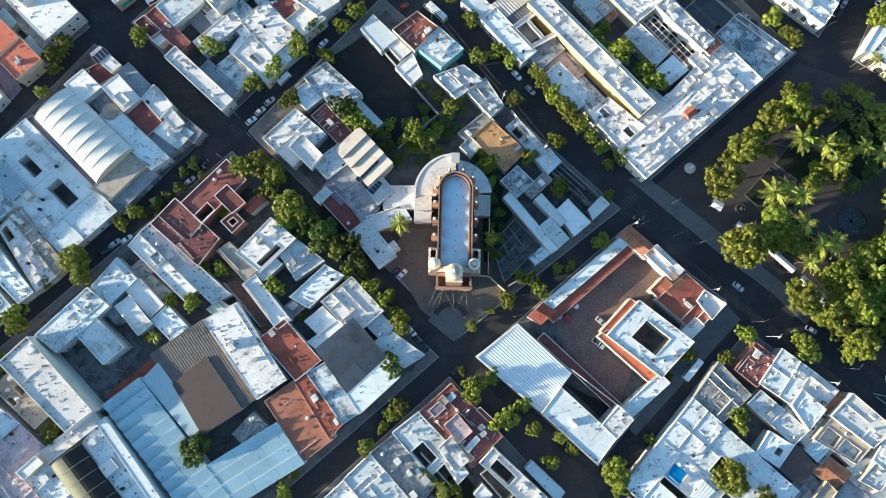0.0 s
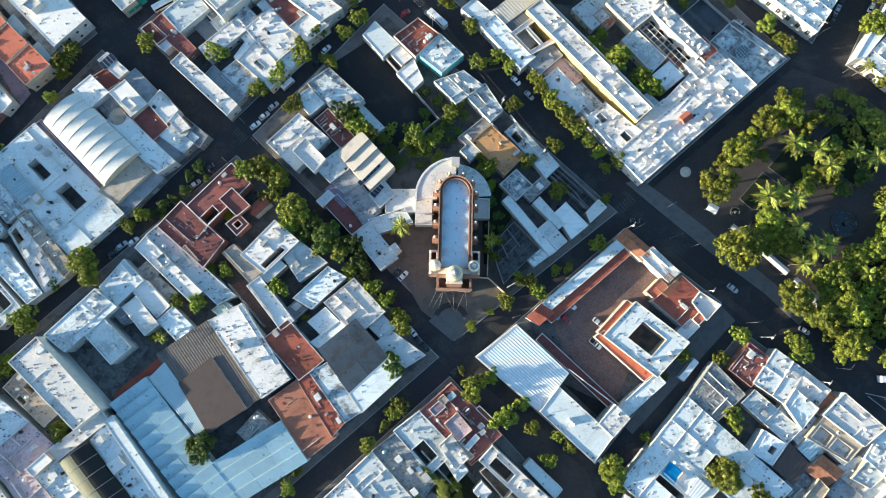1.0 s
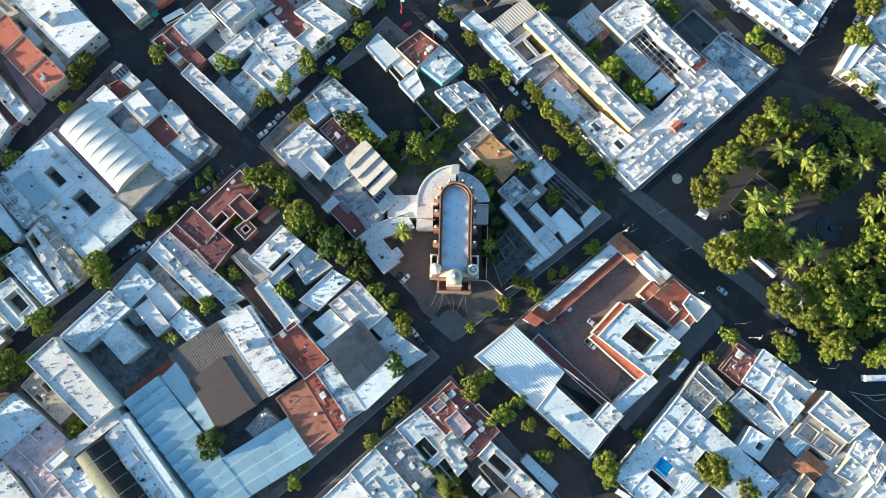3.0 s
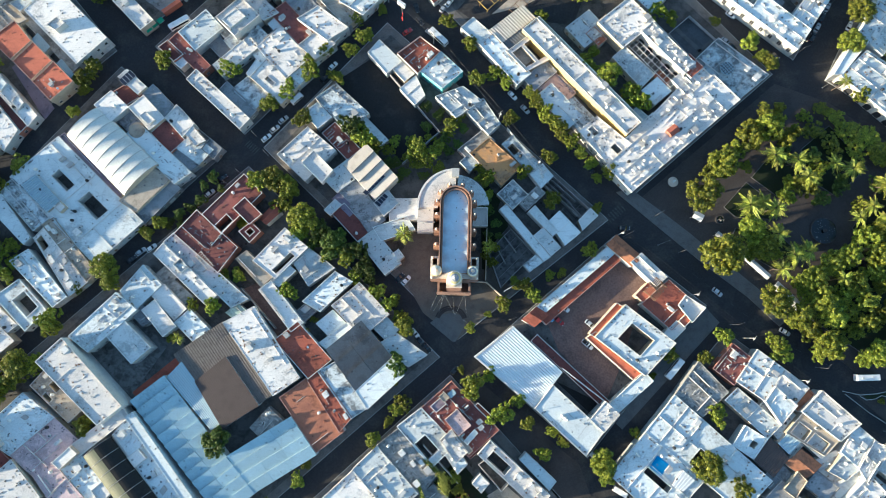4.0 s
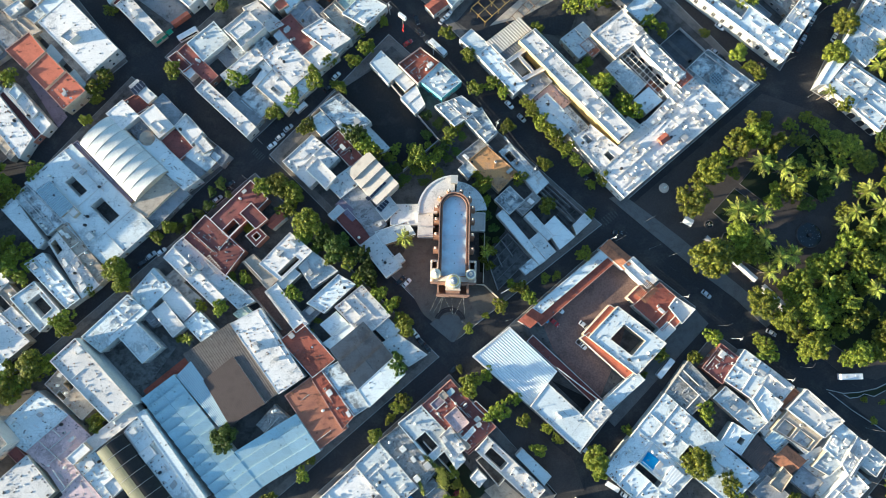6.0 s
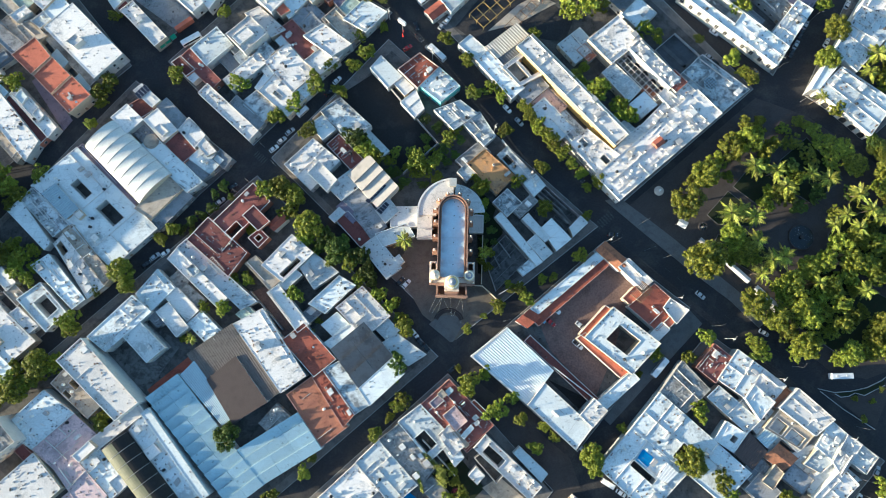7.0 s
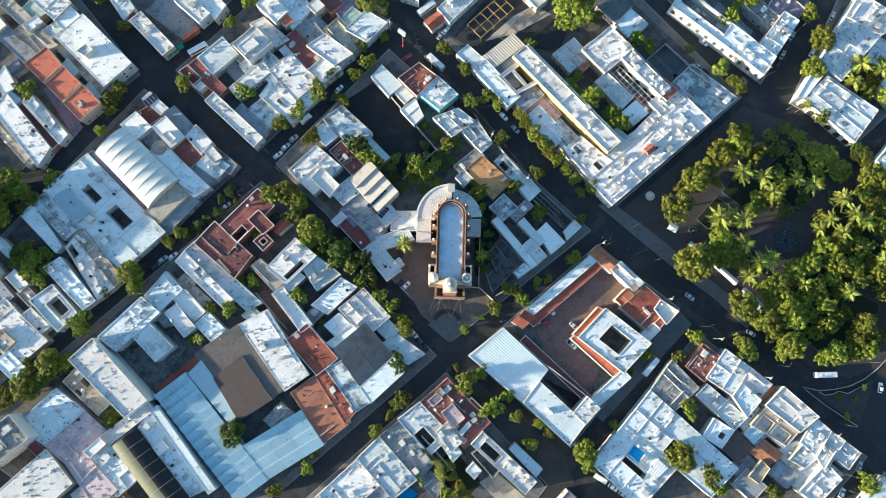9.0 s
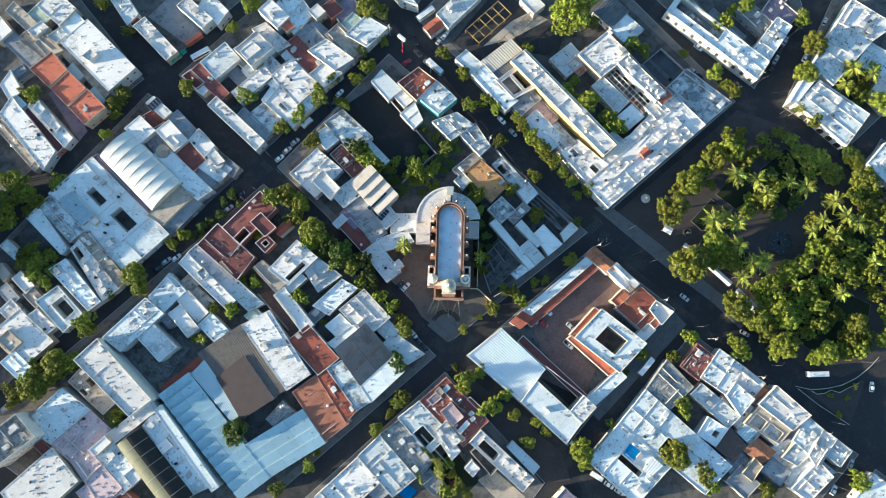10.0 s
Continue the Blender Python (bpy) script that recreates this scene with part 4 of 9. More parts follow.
def sat_dish():
    root = thing("satellite_dish", pose(0, 0, 0), "small white satellite dish on a mast", "satellite dish", "rooftop dishes")
    bm = bmesh.new()
    rod(bm, (0, 0, 0), (0, 0, 1.1), 0.035, 6)
    part("mast", bm, MAT["metal"], root)
    bm = bmesh.new()
    lathe(bm, [(0.06, 0.0), (0.3, 0.06), (0.5, 0.16), (0.5, 0.19), (0.28, 0.1), (0.05, 0.05)], 14)
    bmesh.ops.rotate(bm, verts=bm.verts, cent=(0, 0, 0), matrix=Matrix.Rotation(radians(48), 3, "X"))
    bmesh.ops.translate(bm, verts=bm.verts, vec=(0, 0, 1.1))
    part("reflector", bm, MAT["lampwhite"], root)
    return root


GEAR = {}


def gear(maker, key, x, y, z, ang):
    m = pose(x, y, z, 0, 0, ang)
    if key not in GEAR:
        GEAR[key] = maker()
        GEAR[key].matrix_basis = m
        return GEAR[key]
    return copy_thing(GEAR[key], m)


def place_roof_gear():
    for x, y, z, ang, pick, more in roof_gear:
        if pick < 0.12:
            gear(lambda: water_tank("black"), "tb", x, y, z, ang)
        elif pick < 0.38:
            gear(lambda: water_tank("white"), "tw", x, y, z, ang)
        elif pick < 0.72:
            gear(ac_unit, "ac", x, y, z, ang)
        elif pick < 0.8:
            gear(gas_tank, "gt", x, y, z, ang)
        elif pick < 0.92:
            gear(roof_vent, "rv", x, y, z, ang)
        else:
            gear(sat_dish, "sd", x, y, z, more * 360)


# ---- street furniture ----
def street_lamp_proto(arms):
    root = thing("street_lamp", pose(0, 0, 0), "tall grey street lamp with slim head on arm", "street lamp", "street lamps")
    bm = bmesh.new()
    rod(bm, (0, 0, 0), (0, 0, 8.0), 0.11, 8, 0.07)
    part("pole", bm, MAT["corr_grey"], root)
    for sgn in arms:
        bm = bmesh.new()
        rod(bm, (0, 0, 7.9), (sgn * 1.5, 0, 8.4), 0.045, 6, 0.035)
        part("arm", bm, MAT["corr_grey"], root)
        bm = bmesh.new()
        loft(bm, [(sgn * 1.4, 0.07, 8.3, 8.44, 8.4), (sgn * 1.55, 0.12, 8.3, 8.46, 8.42), (sgn * 1.95, 0.09, 8.32, 8.44, 8.4)])
        part("lamp_head", bm, MAT["corr_grey"], root)
    bm = bmesh.new()
    lathe(bm, [(0.3, 0), (0.3, 0.1), (0.16, 0.35)], 10)
    part("base", bm, MAT["corr_grey"], root)
    return root


def street_lamp(x, y, ang, arms=(1,)):
    return gear(lambda: street_lamp_proto(arms), ("lamp", arms), x, y, 0.1, ang)


def utility_pole_proto():
    root = thing("utility_pole", pose(0, 0, 0), "grey concrete utility pole with crossarm", "utility pole", "utility poles")
    bm = bmesh.new()
    rod(bm, (0, 0, 0), (0, 0, 10), 0.18, 8, 0.11)
    part("pole", bm, MAT["copinggrey"], root)
    bm = bmesh.new()
    box(bm, -0.06, -1.1, 9.3, 0.06, 1.1, 9.45)
    part("crossarm", bm, MAT["copinggrey"], root)
    for yy in (-1.0, 0.0, 1.0):
        bm = bmesh.new()
        lathe(bm, [(0.05, 9.45), (0.07, 9.52), (0.05, 9.62)], 6, 0, yy)
        part("insulator", bm, MAT["tankwhite"], root)
    bm = bmesh.new()
    lathe(bm, [(0.24, 7.6), (0.28, 7.7), (0.28, 8.5), (0.2, 8.6)], 10, 0.42, 0)
    part("transformer", bm, MAT["acmetal"], root)
    return root


def cable_run(pts, offs=(-1.0, 0.0, 1.0), z=9.6, r=0.028):
    """Poles along a line with sagging cables between them."""
    pts = [Vector(p) for p in pts]
    for i, p in enumerate(pts):
        q = pts[min(i + 1, len(pts) - 1)] - pts[max(i - 1, 0)]
        gear(utility_pole_proto, "pole", p.x, p.y, 0.1, math.degrees(math.atan2(q.y, q.x)))
    for off in offs:
        for p, q in zip(pts, pts[1:]):
            way = (q - p).normalized()
            side = Vector((-way.y, way.x)) * off
            bm = bmesh.new()
            line = [(*(p.lerp(q, k / 8) + side), z + 0.1 - 2.4 * (k / 8) * (1 - k / 8)) for k in range(9)]
            tube(bm, line, r, 4)
            tagged(part("cable", bm, MAT["tankblack"]), "thin dark overhead power cable", "cable", "cables")


# ---- ground, roads and blocks ----
bm = bmesh.new()
solid(bm, ((-2500, -2500), (2500, -2500), (2500, 2500), (-2500, 2500)), -0.6, -0.08)
tagged(part("ground", bm, MAT["ground"]), "dry brown earth reaching to the horizon", "ground", kind="structure")
cover("road", "dark grey worn asphalt streets", "asphalt", 0.0, -320, -260, 340, -260, 340, 330, -320, 330)
block(-193.7, -46.6, -77.6, 64.2, -0.1, -8.5, -105.0, -103.1)
block(-72.3, 71.8, -25.0, 125.8, 64.6, 46.1, 6.5, -1.9)
block(-131.8, 104.2, -86.6, 69.9, -194.6, -39.8, -202.0, 18.8)
block(-220.1, 162.6, -180.2, 163.8, -134.1, 110.7, -205.1, 43.3)
block(-157.7, 158.9, -123.9, 118.5, -87.7, 155.4, -93.6, 166.4)
block(-118.9, 113.0, -70.1, 164.3, -23.7, 138.1, -80.1, 76.9)
block(-25.8, 162.8, -21.5, 149.6, -13.7, 147.1, -6.4, 163.4)
block(-13.6, 143.8, 74.0, 55.6, 131.7, 107.6, 70.6, 171.3, 20.8, 178.3)
block(91.4, 160.7, 140.3, 113.7, 164.2, 154.6, 159.8, 171.2, 94.2, 172.0)
block(152.7, 105.5, 180.9, 87.4, 213.6, 117.9, 218.1, 175.7, 186.4, 174.8)
block(186.6, 77.7, 196.4, 92.2, 215.6, 78.5, 204.4, 62.8)
block(67.0, 40.2, 102.0, 13.6, 55.7, -44.3, 12.9, -8.2)
block(109.0, 3.7, 177.4, -44.9, 157.3, -66.8, 119.0, -89.7, 61.6, -51.4)
block(3.9, -15.0, 46.3, -59.2, 31.3, -78.4, -54.6, -69.3)
block(171.3, -66.5, 184.1, -50.5, 204.2, -65.8)
block(45.2, -69.3, 54.5, -60.6, 63.8, -68.9)
cover("yard_floor", "stained grey concrete floor of inner yards", "patio", 0.158, -183.8, -44.3, -79.2, 55.5, -9.5, -10.0, -103.9, -95.1)
cover("yard_floor", "stained grey concrete floor of inner yards", "patio", 0.158, -134.0, 97.6, -93.3, 66.7, -190.5, -32.0, -197.2, 20.8)
cover("yard_floor", "stained grey concrete floor of inner yards", "patio", 0.158, -114.3, 114.0, -70.4, 160.2, -28.6, 136.6, -79.4, 81.6)
cover("yard_floor", "stained grey concrete floor of inner yards", "patio", 0.158, 110.6, -1.7, 172.2, -45.4, 154.0, -65.1, 119.6, -85.7, 67.9, -51.3)
cover("pavement", "brown-grey paved park and plaza floor", "plaza", 0.17, 76.5, 54.4, 132.3, 103.6, 153.5, 96.3, 180.3, 77.5, 213.2, 47.9, 209.9, 6.2, 189.6, -6.3, 172.2, -13.3, 157.9, -10.6, 101.3, 34.6)
cover("pavement", "brown paved church forecourt with worn joints", "forecourt", 0.18, -18.5, 27.1, -10.5, 42.1, -2.0, 47.3, 23.0, 23.3, 26.7, 17.3, 6.5, -1.9, -7.0, 8.0)
cover("pavement", "paved pedestrian street with trees", "plaza", 0.15, 10.3, -13.4, 52.7, -46.7, 56.9, -57.9, 45.2, -59.5, 6.8, -17.3)
cover("pavement", "paved traffic island with dry patches", "plaza", 0.16, 155.6, -17.9, 167.1, -18.6, 181.8, -14.0, 179.9, -20.6, 174.7, -31.9, 168.9, -29.0)
cover("yard_floor", "sunlit brown earth parking yard", "earth", 0.19, 38.9, 9.2, 67.4, 32.3, 79.0, 22.3, 69.0, -9.2, 62.9, -23.4, 45.0, -5.0)
cover("yard_floor", "black yard floor between houses", "black", 0.2, -44.8, 100.0, -29.6, 111.0, -2.4, 79.8, -16.9, 66.6)
cover("yard_floor", "mauve paved yard", "purple", 0.2, -175.8, 102.6, -173.3, 105.1, -156.8, 85.9, -160.1, 81.2)
cover("yard_floor", "pale concrete yard", "grey", 0.2, -134.9, 140.3, -123.6, 152.9, -110.3, 133.4, -116.4, 127.2)
cover("yard_floor", "dark asphalt car park", "asphalt", 0.2, 3.5, 132.0, 23.7, 158.7, 54.8, 137.6, 51.0, 126.6, 39.4, 127.7, 30.4, 135.5, 16.4, 123.0)
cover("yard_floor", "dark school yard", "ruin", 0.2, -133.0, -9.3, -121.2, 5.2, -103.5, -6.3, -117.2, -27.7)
cover("yard_floor", "red painted strip along a yard", "redroof", 0.22, -115.6, -24.4, -98.6, -9.6, -96.2, -11.6, -113.0, -27.4)
cover("yard_floor", "beige cracked garden patio", "tan", 0.2, 18.3, -58.7, 25.2, -54.5, 38.2, -65.0, 31.3, -70.7)
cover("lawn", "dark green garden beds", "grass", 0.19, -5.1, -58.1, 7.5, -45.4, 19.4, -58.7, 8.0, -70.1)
# near-black green sheet stands in for the shade between church and ruin
cover("lawn", "overgrown garden beside the church, shade painted dark", "grass", 0.19, 16.7, 59.2, 22.3, 53.0, 20.9, 49.2, 25.1, 44.3, 25.1, 42.2, 17.5, 33.4, 17.2, 25.2, 15.3, 25.5, 14.1, 55.3)
cover("yard_floor", "dark rubble floor of a fallen house", "ruin", 0.2, 26.6, 41.6, 36.0, 32.2, 31.5, 28.2, 31.1, 28.4)
cover("yard_floor", "brown earth alley between houses", "earth", 0.2, -76.7, 15.4, -70.3, 18.5, -54.6, -0.3, -61.8, -3.4)
# courtyard shade is put into this dark floor colour
cover("yard_floor", "arcade courtyard floor darkened for its shade", "ruin", 0.21, 72.2, 117.8, 75.8, 121.4, 93.4, 103.8, 89.7, 99.8)
cover("yard_floor", "pale concrete strip in a car park", "tan", 0.21, 17.6, 130.5, 30.3, 142.9, 39.3, 148.1, 47.1, 144.2, 30.4, 134.2)
# black sheet paints in the shade of a deep court
cover("yard_floor", "court floor beside a white building, shade painted black", "black", 0.21, 43.8, -16.4, 54.6, -21.3, 61.7, -24.6, 57.4, -28.6)
cover("pavement", "pale worn pavement along the avenue", "pavelight", 0.19, 67.6, 57.2, 86.2, 41.7, 103.6, 27.8, 109.8, 30.6, 95.3, 42.4, 86.8, 48.9, 73.3, 58.9)
cover("pavement", "pale worn pavement along the avenue", "pavelight", 0.192, 103.6, 27.8, 117.9, 17.2, 129.7, 6.1, 134.2, 10.1, 121.7, 20.9, 109.8, 30.6)
cover("pavement", "pale street corner pavement", "pavelight", 0.17, 100.8, 13.6, 106.7, 7.2, 68.8, -33.7, 66.4, -31.4)
cover("yard_floor", "grey concrete strip in a walled yard", "pavelight", 0.3, 92.2, 125.6, 93.5, 126.7, 103.3, 117.1, 102.0, 116.0)
cover("yard_floor", "grey concrete apron in a walled yard", "pavelight", 0.3, 99.7, 115.1, 107.5, 122.6, 109.0, 121.3, 101.2, 113.8)
cover("yard_floor", "red-brown tiled end of a courtyard", "redbrown", 0.26, 83.2, 105.6, 86.3, 108.4, 91.8, 103.2, 88.7, 100.0)


# ---- houses, block by block ----
last = house(-168.97, 123.71, 15.66, 45.92, 31.93, -43.44, 6.96, "clean", sides="2", parapet=0.08)
house(-157.22, 116.38, 4.64, 43.7, 4.28, -31.39, 9.57, "clean", base=6.86, under=last)
last = house(-181.63, 111.69, 11.94, 42.72, 12.30, -42.52, 5.74, "orange", clutter=0, parapet=0.35, trim="copingred", skew=(-1.48, -0.11))
last = house(-171.61, 102.79, 10.82, 49.56, 11.27, -43.39, 6.00, "orange", clutter=0, parapet=0.35, trim="copingred", skew=(0.25, -0.06))
last = house(-162.69, 94.44, 11.27, 48.40, 11.00, -44.28, 6.30, "orange", sides="2", clutter=2, parapet=0.35, trim="copingred", skew=(0.76, -0.30))
last = house(-167.1, 112.97, 3.66, 53.79, 8.29, -45.18, 3.48, "corr_blue", "corr")
last = house(-156.84, 102.55, 3.75, 43.41, 11.41, -48.05, 3.48, "corr_blue", "corr")
last = house(-181.67, 94.78, 5.63, 54.7, 25.75, -45.04, 4.35, "clean", sides="12", clutter=4)
house(-178.62, 93.82, 3.78, 56.13, 4.63, -44.49, 5.39, "white", base=4.25, under=last)
house(-170.45, 86.38, 3.43, 56.43, 4.43, -46.75, 5.39, "clean", base=4.25, under=last)
last = house(-184.75, 91.77, 4.73, 50.58, 25.06, -46.2, 3.48, "red", sides="2")
last = house(-193.1, 90.62, 9.87, 62.94, 32.72, -48.17, 5.22, "clean", sides="2", clutter=3)
last = house(-195.63, 85.57, 4.64, 56.34, 28.09, -44.82, 3.48, "tan", sides="2", clutter=6)
last = house(-194.84, 104.62, 7.76, 60.93, 10.95, -56.21, 4.35, "clean")
last = house(-191.05, 95.65, 6.13, 48.95, 6.83, -40.8, 4.35, "white", sides="1")
last = house(-198.09, 126.08, 6.8, 47.98, 21.64, -41.66, 3.48, "grey")
last = house(-193.27, 111.84, 8.04, 40.82, 7.41, -53.33, 2.61, "corr_grey", "corr", sides="2")
last = house(-196.4, 138.94, 5.68, 55.33, 16.8, -40.99, 4.35, "tan", clutter=2)
last = house(-182.56, 125.12, 6.91, 33.94, 10.43, -45.78, 3.48, "tan")
last = house(-204.2, 130.68, 8.21, 47.46, 9.63, -47.93, 4.35, "clean", sides="1")
last = house(-186.32, 137.77, 7.39, 51.26, 9.58, -42.94, 4.35, "mint", sides="2", clutter=1)
last = house(-181.81, 140.98, 10.75, 51.26, 14.42, -39.56, 6.09, "clean", clutter=3)
last = house(-171.6, 132.33, 9.9, 58.96, 9.31, -44.26, 5.22, "white")
last = house(-184.95, 129.48, 7.57, 39.3, 4.53, -42.86, 5.22, "clean", clutter=1)
last = house(-176.4, 127.39, 6.59, 42.08, 5.52, -33.76, 4.35, "white", clutter=1)
last = house(-138.55, 133.01, 6.58, 42.15, 22.43, -44.83, 5.22, "clean", sides="2", clutter=3)
last = house(-150.44, 145.69, 7.18, 50.76, 14.91, -53.94, 4.35, "white", clutter=2)
last = house(-143.45, 136.91, 4.97, 50.5, 6.59, -41.77, 3.48, "red")
last = house(-119.89, 142.93, 6.47, 44.74, 15.94, -40.59, 6.09, "clean", sides="23", clutter=2)
last = house(-117.71, 145.01, 3.77, 50.19, 3.73, -37.72, 4.35, "red")
last = house(-110.62, 143.66, 8.21, 57.28, 13.21, -43.96, 5.22, "clean", sides="2", clutter=1)
last = house(-112.13, 113.04, 5.64, 47.57, 19.93, -43.49, 4.35, "red", sides="2", clutter=2)
last = house(-115.5, 110.77, 4.76, 40.42, 9.03, -41.14, 4.35, "red", clutter=2)
last = house(-109.8, 105.39, 3.86, 46.63, 4.96, -39.18, 3.48, "white")
last = house(-102.97, 97.27, 5.74, 49.29, 30.04, -41.42, 5.22, "clean", sides="2", clutter=3)
last = house(-107.7, 116.93, 14.36, 43.48, 10.61, -46.63, 5.22, "white", clutter=2)
last = house(-96.93, 113.47, 5.88, 42.73, 9.46, -44.84, 2.61, "grey")
last = house(-92.14, 122.33, 12.75, 43.91, 11.18, -43.99, 7.83, "clean")
house(-89.36, 120.72, 7.42, 40.94, 4.93, -41.88, 8.87, "clean", base=7.73, under=last)
last = house(-93.37, 103.93, 18.87, 43.23, 6.58, -48.83, 4.35, "clean", sides="2", clutter=2)
last = house(-83.22, 141.28, 7.73, 47.92, 12.42, -42.59, 6.96, "clean", clutter=2)
last = house(-74.03, 135.83, 4.57, 34.71, 5.72, -46.17, 6.09, "orange", sides="3")
last = house(-76.8, 144.55, 12.95, 49.53, 16.51, -54.11, 5.22, "white", clutter=3)
last = house(-86.26, 133.48, 6.96, 30.1, 15.98, -40.85, 4.35, "clean", clutter=2)
last = house(-56.33, 144.87, 6.98, 39.11, 7.65, -44.63, 4.35, "red")
last = house(-61.32, 141.86, 5.63, 42.71, 5.39, -42.58, 6.09, "clean", sides="2", clutter=1)
last = house(-60.91, 137.12, 3.98, 49.13, 26.83, -42.83, 3.48, "grey")
last = house(-53.56, 131.74, 8.87, 45.23, 16.66, -44.54, 4.35, "tan", sides="2", clutter=3)
last = house(-51.2, 143.34, 11.9, 47.19, 8.72, -50.96, 3.48, "purple", sides="3")
last = house(-47.55, 135.75, 9.52, 50.06, 6.84, -36.62, 4.35, "mint")
last = house(-44.23, 131.66, 12.92, 47.15, 11.47, -29.77, 5.22, "white", sides="2", clutter=2)
last = house(-72.17, 126.42, 8.12, 39.59, 18.5, -45.9, 4.35, "red", clutter=4)
last = house(-60.49, 123.39, 10.03, 34.69, 15.43, -35.58, 6.09, "clean", sides="2", clutter=2)
last = house(-59.76, 112.5, 10.5, 41.75, 9.48, -38.74, 5.22, "clean", sides="2", clutter=2)
last = house(-62.67, 129.06, 7.76, 52.14, 10.94, -47.3, 4.35, "grey", clutter=2)
last = house(-74.01, 115.25, 6.93, 44.26, 8.54, -50.15, 4.35, "tan")
last = house(-76.28, 111.7, 12.6, 44.49, 18.12, -45.76, 4.79, "clean", clutter=4)
last = house(-78.2, 99.23, 10.9, 50.94, 17.1, -40.29, 4.35, "clean", courts=((0.3, 0.3, 0.45, 0.55), ), sides="2", clutter=2)
last = house(-71.16, 107.59, 8.68, 45.13, 16.79, -44.61, 4.35, "white", sides="2", clutter=2)
last = house(-90.77, 93.49, 5.42, 51.06, 17.28, -42.92, 3.48, "grey", sides="2")
last = house(-85.39, 94.43, 8.46, 42.33, 12.74, -40.47, 3.48, "mottled", sides="2")
last = house(-147.09, 72.65, 16.46, 47.37, 33.51, -43.43, 5.22, "vault_white", "vault", along="v", rise=3.2, n=8, skew=(0.85, 0.92))
last = house(-168.54, 56.37, 24.11, 44.54, 49.10, -42.56, 4.35, "white", courts=((0.48, 0.22, 0.64, 0.40), (0.5, 0.52, 0.73, 0.74)), sides="2", clutter=14, rails=((0.83,0.0,0.83,0.5,0.5),(0.35,0.45,1.0,0.45,0.3),(0.1,0.77,1.0,0.77,0.25),(0.38,0.77,0.38,1.0,0.3)))
house(-162.93, 53.21, 6.18, 41.82, 15.31, -43.03, 5.39, "corr_blue", "corr", along="u", rise=2.2, period=0.95, base=4.25, skew=(-0.25, 0.18), under=last)
house(-148.72, 44.55, 2.97, 46.15, 3.03, -41.91, 6.20, "clean", base=4.25, under=last)
last = house(-177.02, 45.81, 7.06, 45.72, 23.12, -43.11, 4.30, "white", sides="3", clutter=1, skew=(-2.53, -2.00))
last = house(-172.37, 50.94, 7.11, 45.72, 21.74, -45.41, 3.90, "mottled", clutter=8, rails=((0.5,0.2,0.5,0.9,0.4),), skew=(1.32, 0.42))
last = house(-153.74, 37.82, 5.28, 36.38, 28.68, -47.94, 4.20, "tan", sides="2", clutter=5, rails=((0.0,0.5,1.0,0.5,0.5),), skew=(-0.74, 0.37))
last = house(-156.74, 32.68, 5.63, 52.79, 27.11, -54.09, 4.00, "clean", courts=((0.1, 0.05, 0.55, 0.25),), sides="2", clutter=14, rails=((0.0,0.45,1.0,0.45,0.6),(0.5,0.45,0.5,1.0,0.5)), skew=(3.25, 1.34))
last = house(-164.64, 23.71, 8.25, 35.18, 25.14, -43.14, 4.35, "white", sides="2", clutter=8, skew=(-1.77, -0.58))
last = house(-168.72, 10.00, 11.15, 38.87, 18.19, -44.00, 4.35, "white", courts=((0.35, 0.3, 0.85, 0.8),), sides="2", clutter=3, skew=(-1.49, 1.21))
last = house(-15.42, -33.94, 11.33, 38.67, 19.58, -47.12, 4.35, "white", courts=((0.06, 0.46, 0.5, 0.85),), sides="0", clutter=5, skew=(-0.05, 1.42))
last = house(-22.20, -40.72, 10.14, 38.75, 24.20, -47.49, 4.20, "concrete", sides="0", clutter=9, skew=(-1.43, 2.45))
last = house(-31.20, -49.53, 12.41, 44.49, 21.69, -46.55, 4.90, "white", sides="0", clutter=6, rails=((0.0,0.33,1.0,0.33,0.4),(0.4,0.33,0.4,1.0,0.4)), skew=(0.69, -0.77))
last = house(29.92, -44.84, 3.65, 47.51, 15.24, -44.19, 3.48, "white", sides="1", skew=(0.23, 0.63))
last = house(14.74, -46.98, 3.35, 37.20, 12.74, -46.98, 4.50, "ruin", "shell", n=0, wall="plaster", skew=(0.65, 1.72))
last = house(-124.96, 47.75, 18.46, 47.76, 8.24, -30.87, 5.22, "tan", clutter=1)
last = house(-118.55, 42.71, 19.14, 48.73, 5.09, -42.71, 3.48, "grey", sides="2")
last = house(-137.74, 85.58, 8.69, 44.41, 9.99, -41.89, 6.09, "clean", sides="2", clutter=2)
last = house(-125.53, 73.8, 7.88, 36.56, 28.61, -41.47, 5.22, "white", sides="2", clutter=2)
last = house(-129.59, 97.38, 4.65, 45.06, 11.04, -39.99, 6.09, "clean", clutter=2)
last = house(-133.02, 90.75, 8.82, 34.65, 9.68, -40.91, 4.35, "red", clutter=3)
last = house(-124.33, 84.99, 7.61, 42.08, 12.92, -45.35, 6.09, "clean", clutter=1)
house(-118.94, 81.06, 3.07, 42.63, 5.2, -41.07, 7.39, "clean", base=5.99, under=last)
last = house(-120.18, 91.28, 5.76, 45.41, 13.77, -44.75, 4.35, "grey", clutter=1)
last = house(-110.03, 81.4, 6.93, 52.33, 10.75, -45.99, 5.22, "clean", clutter=2)
last = house(-115.35, 75.34, 8.04, 45.98, 11.54, -45.85, 4.35, "red", clutter=1)
last = house(-104.87, 69.32, 8.22, 50.16, 11.26, -34.44, 4.35, "white", sides="2", clutter=3)
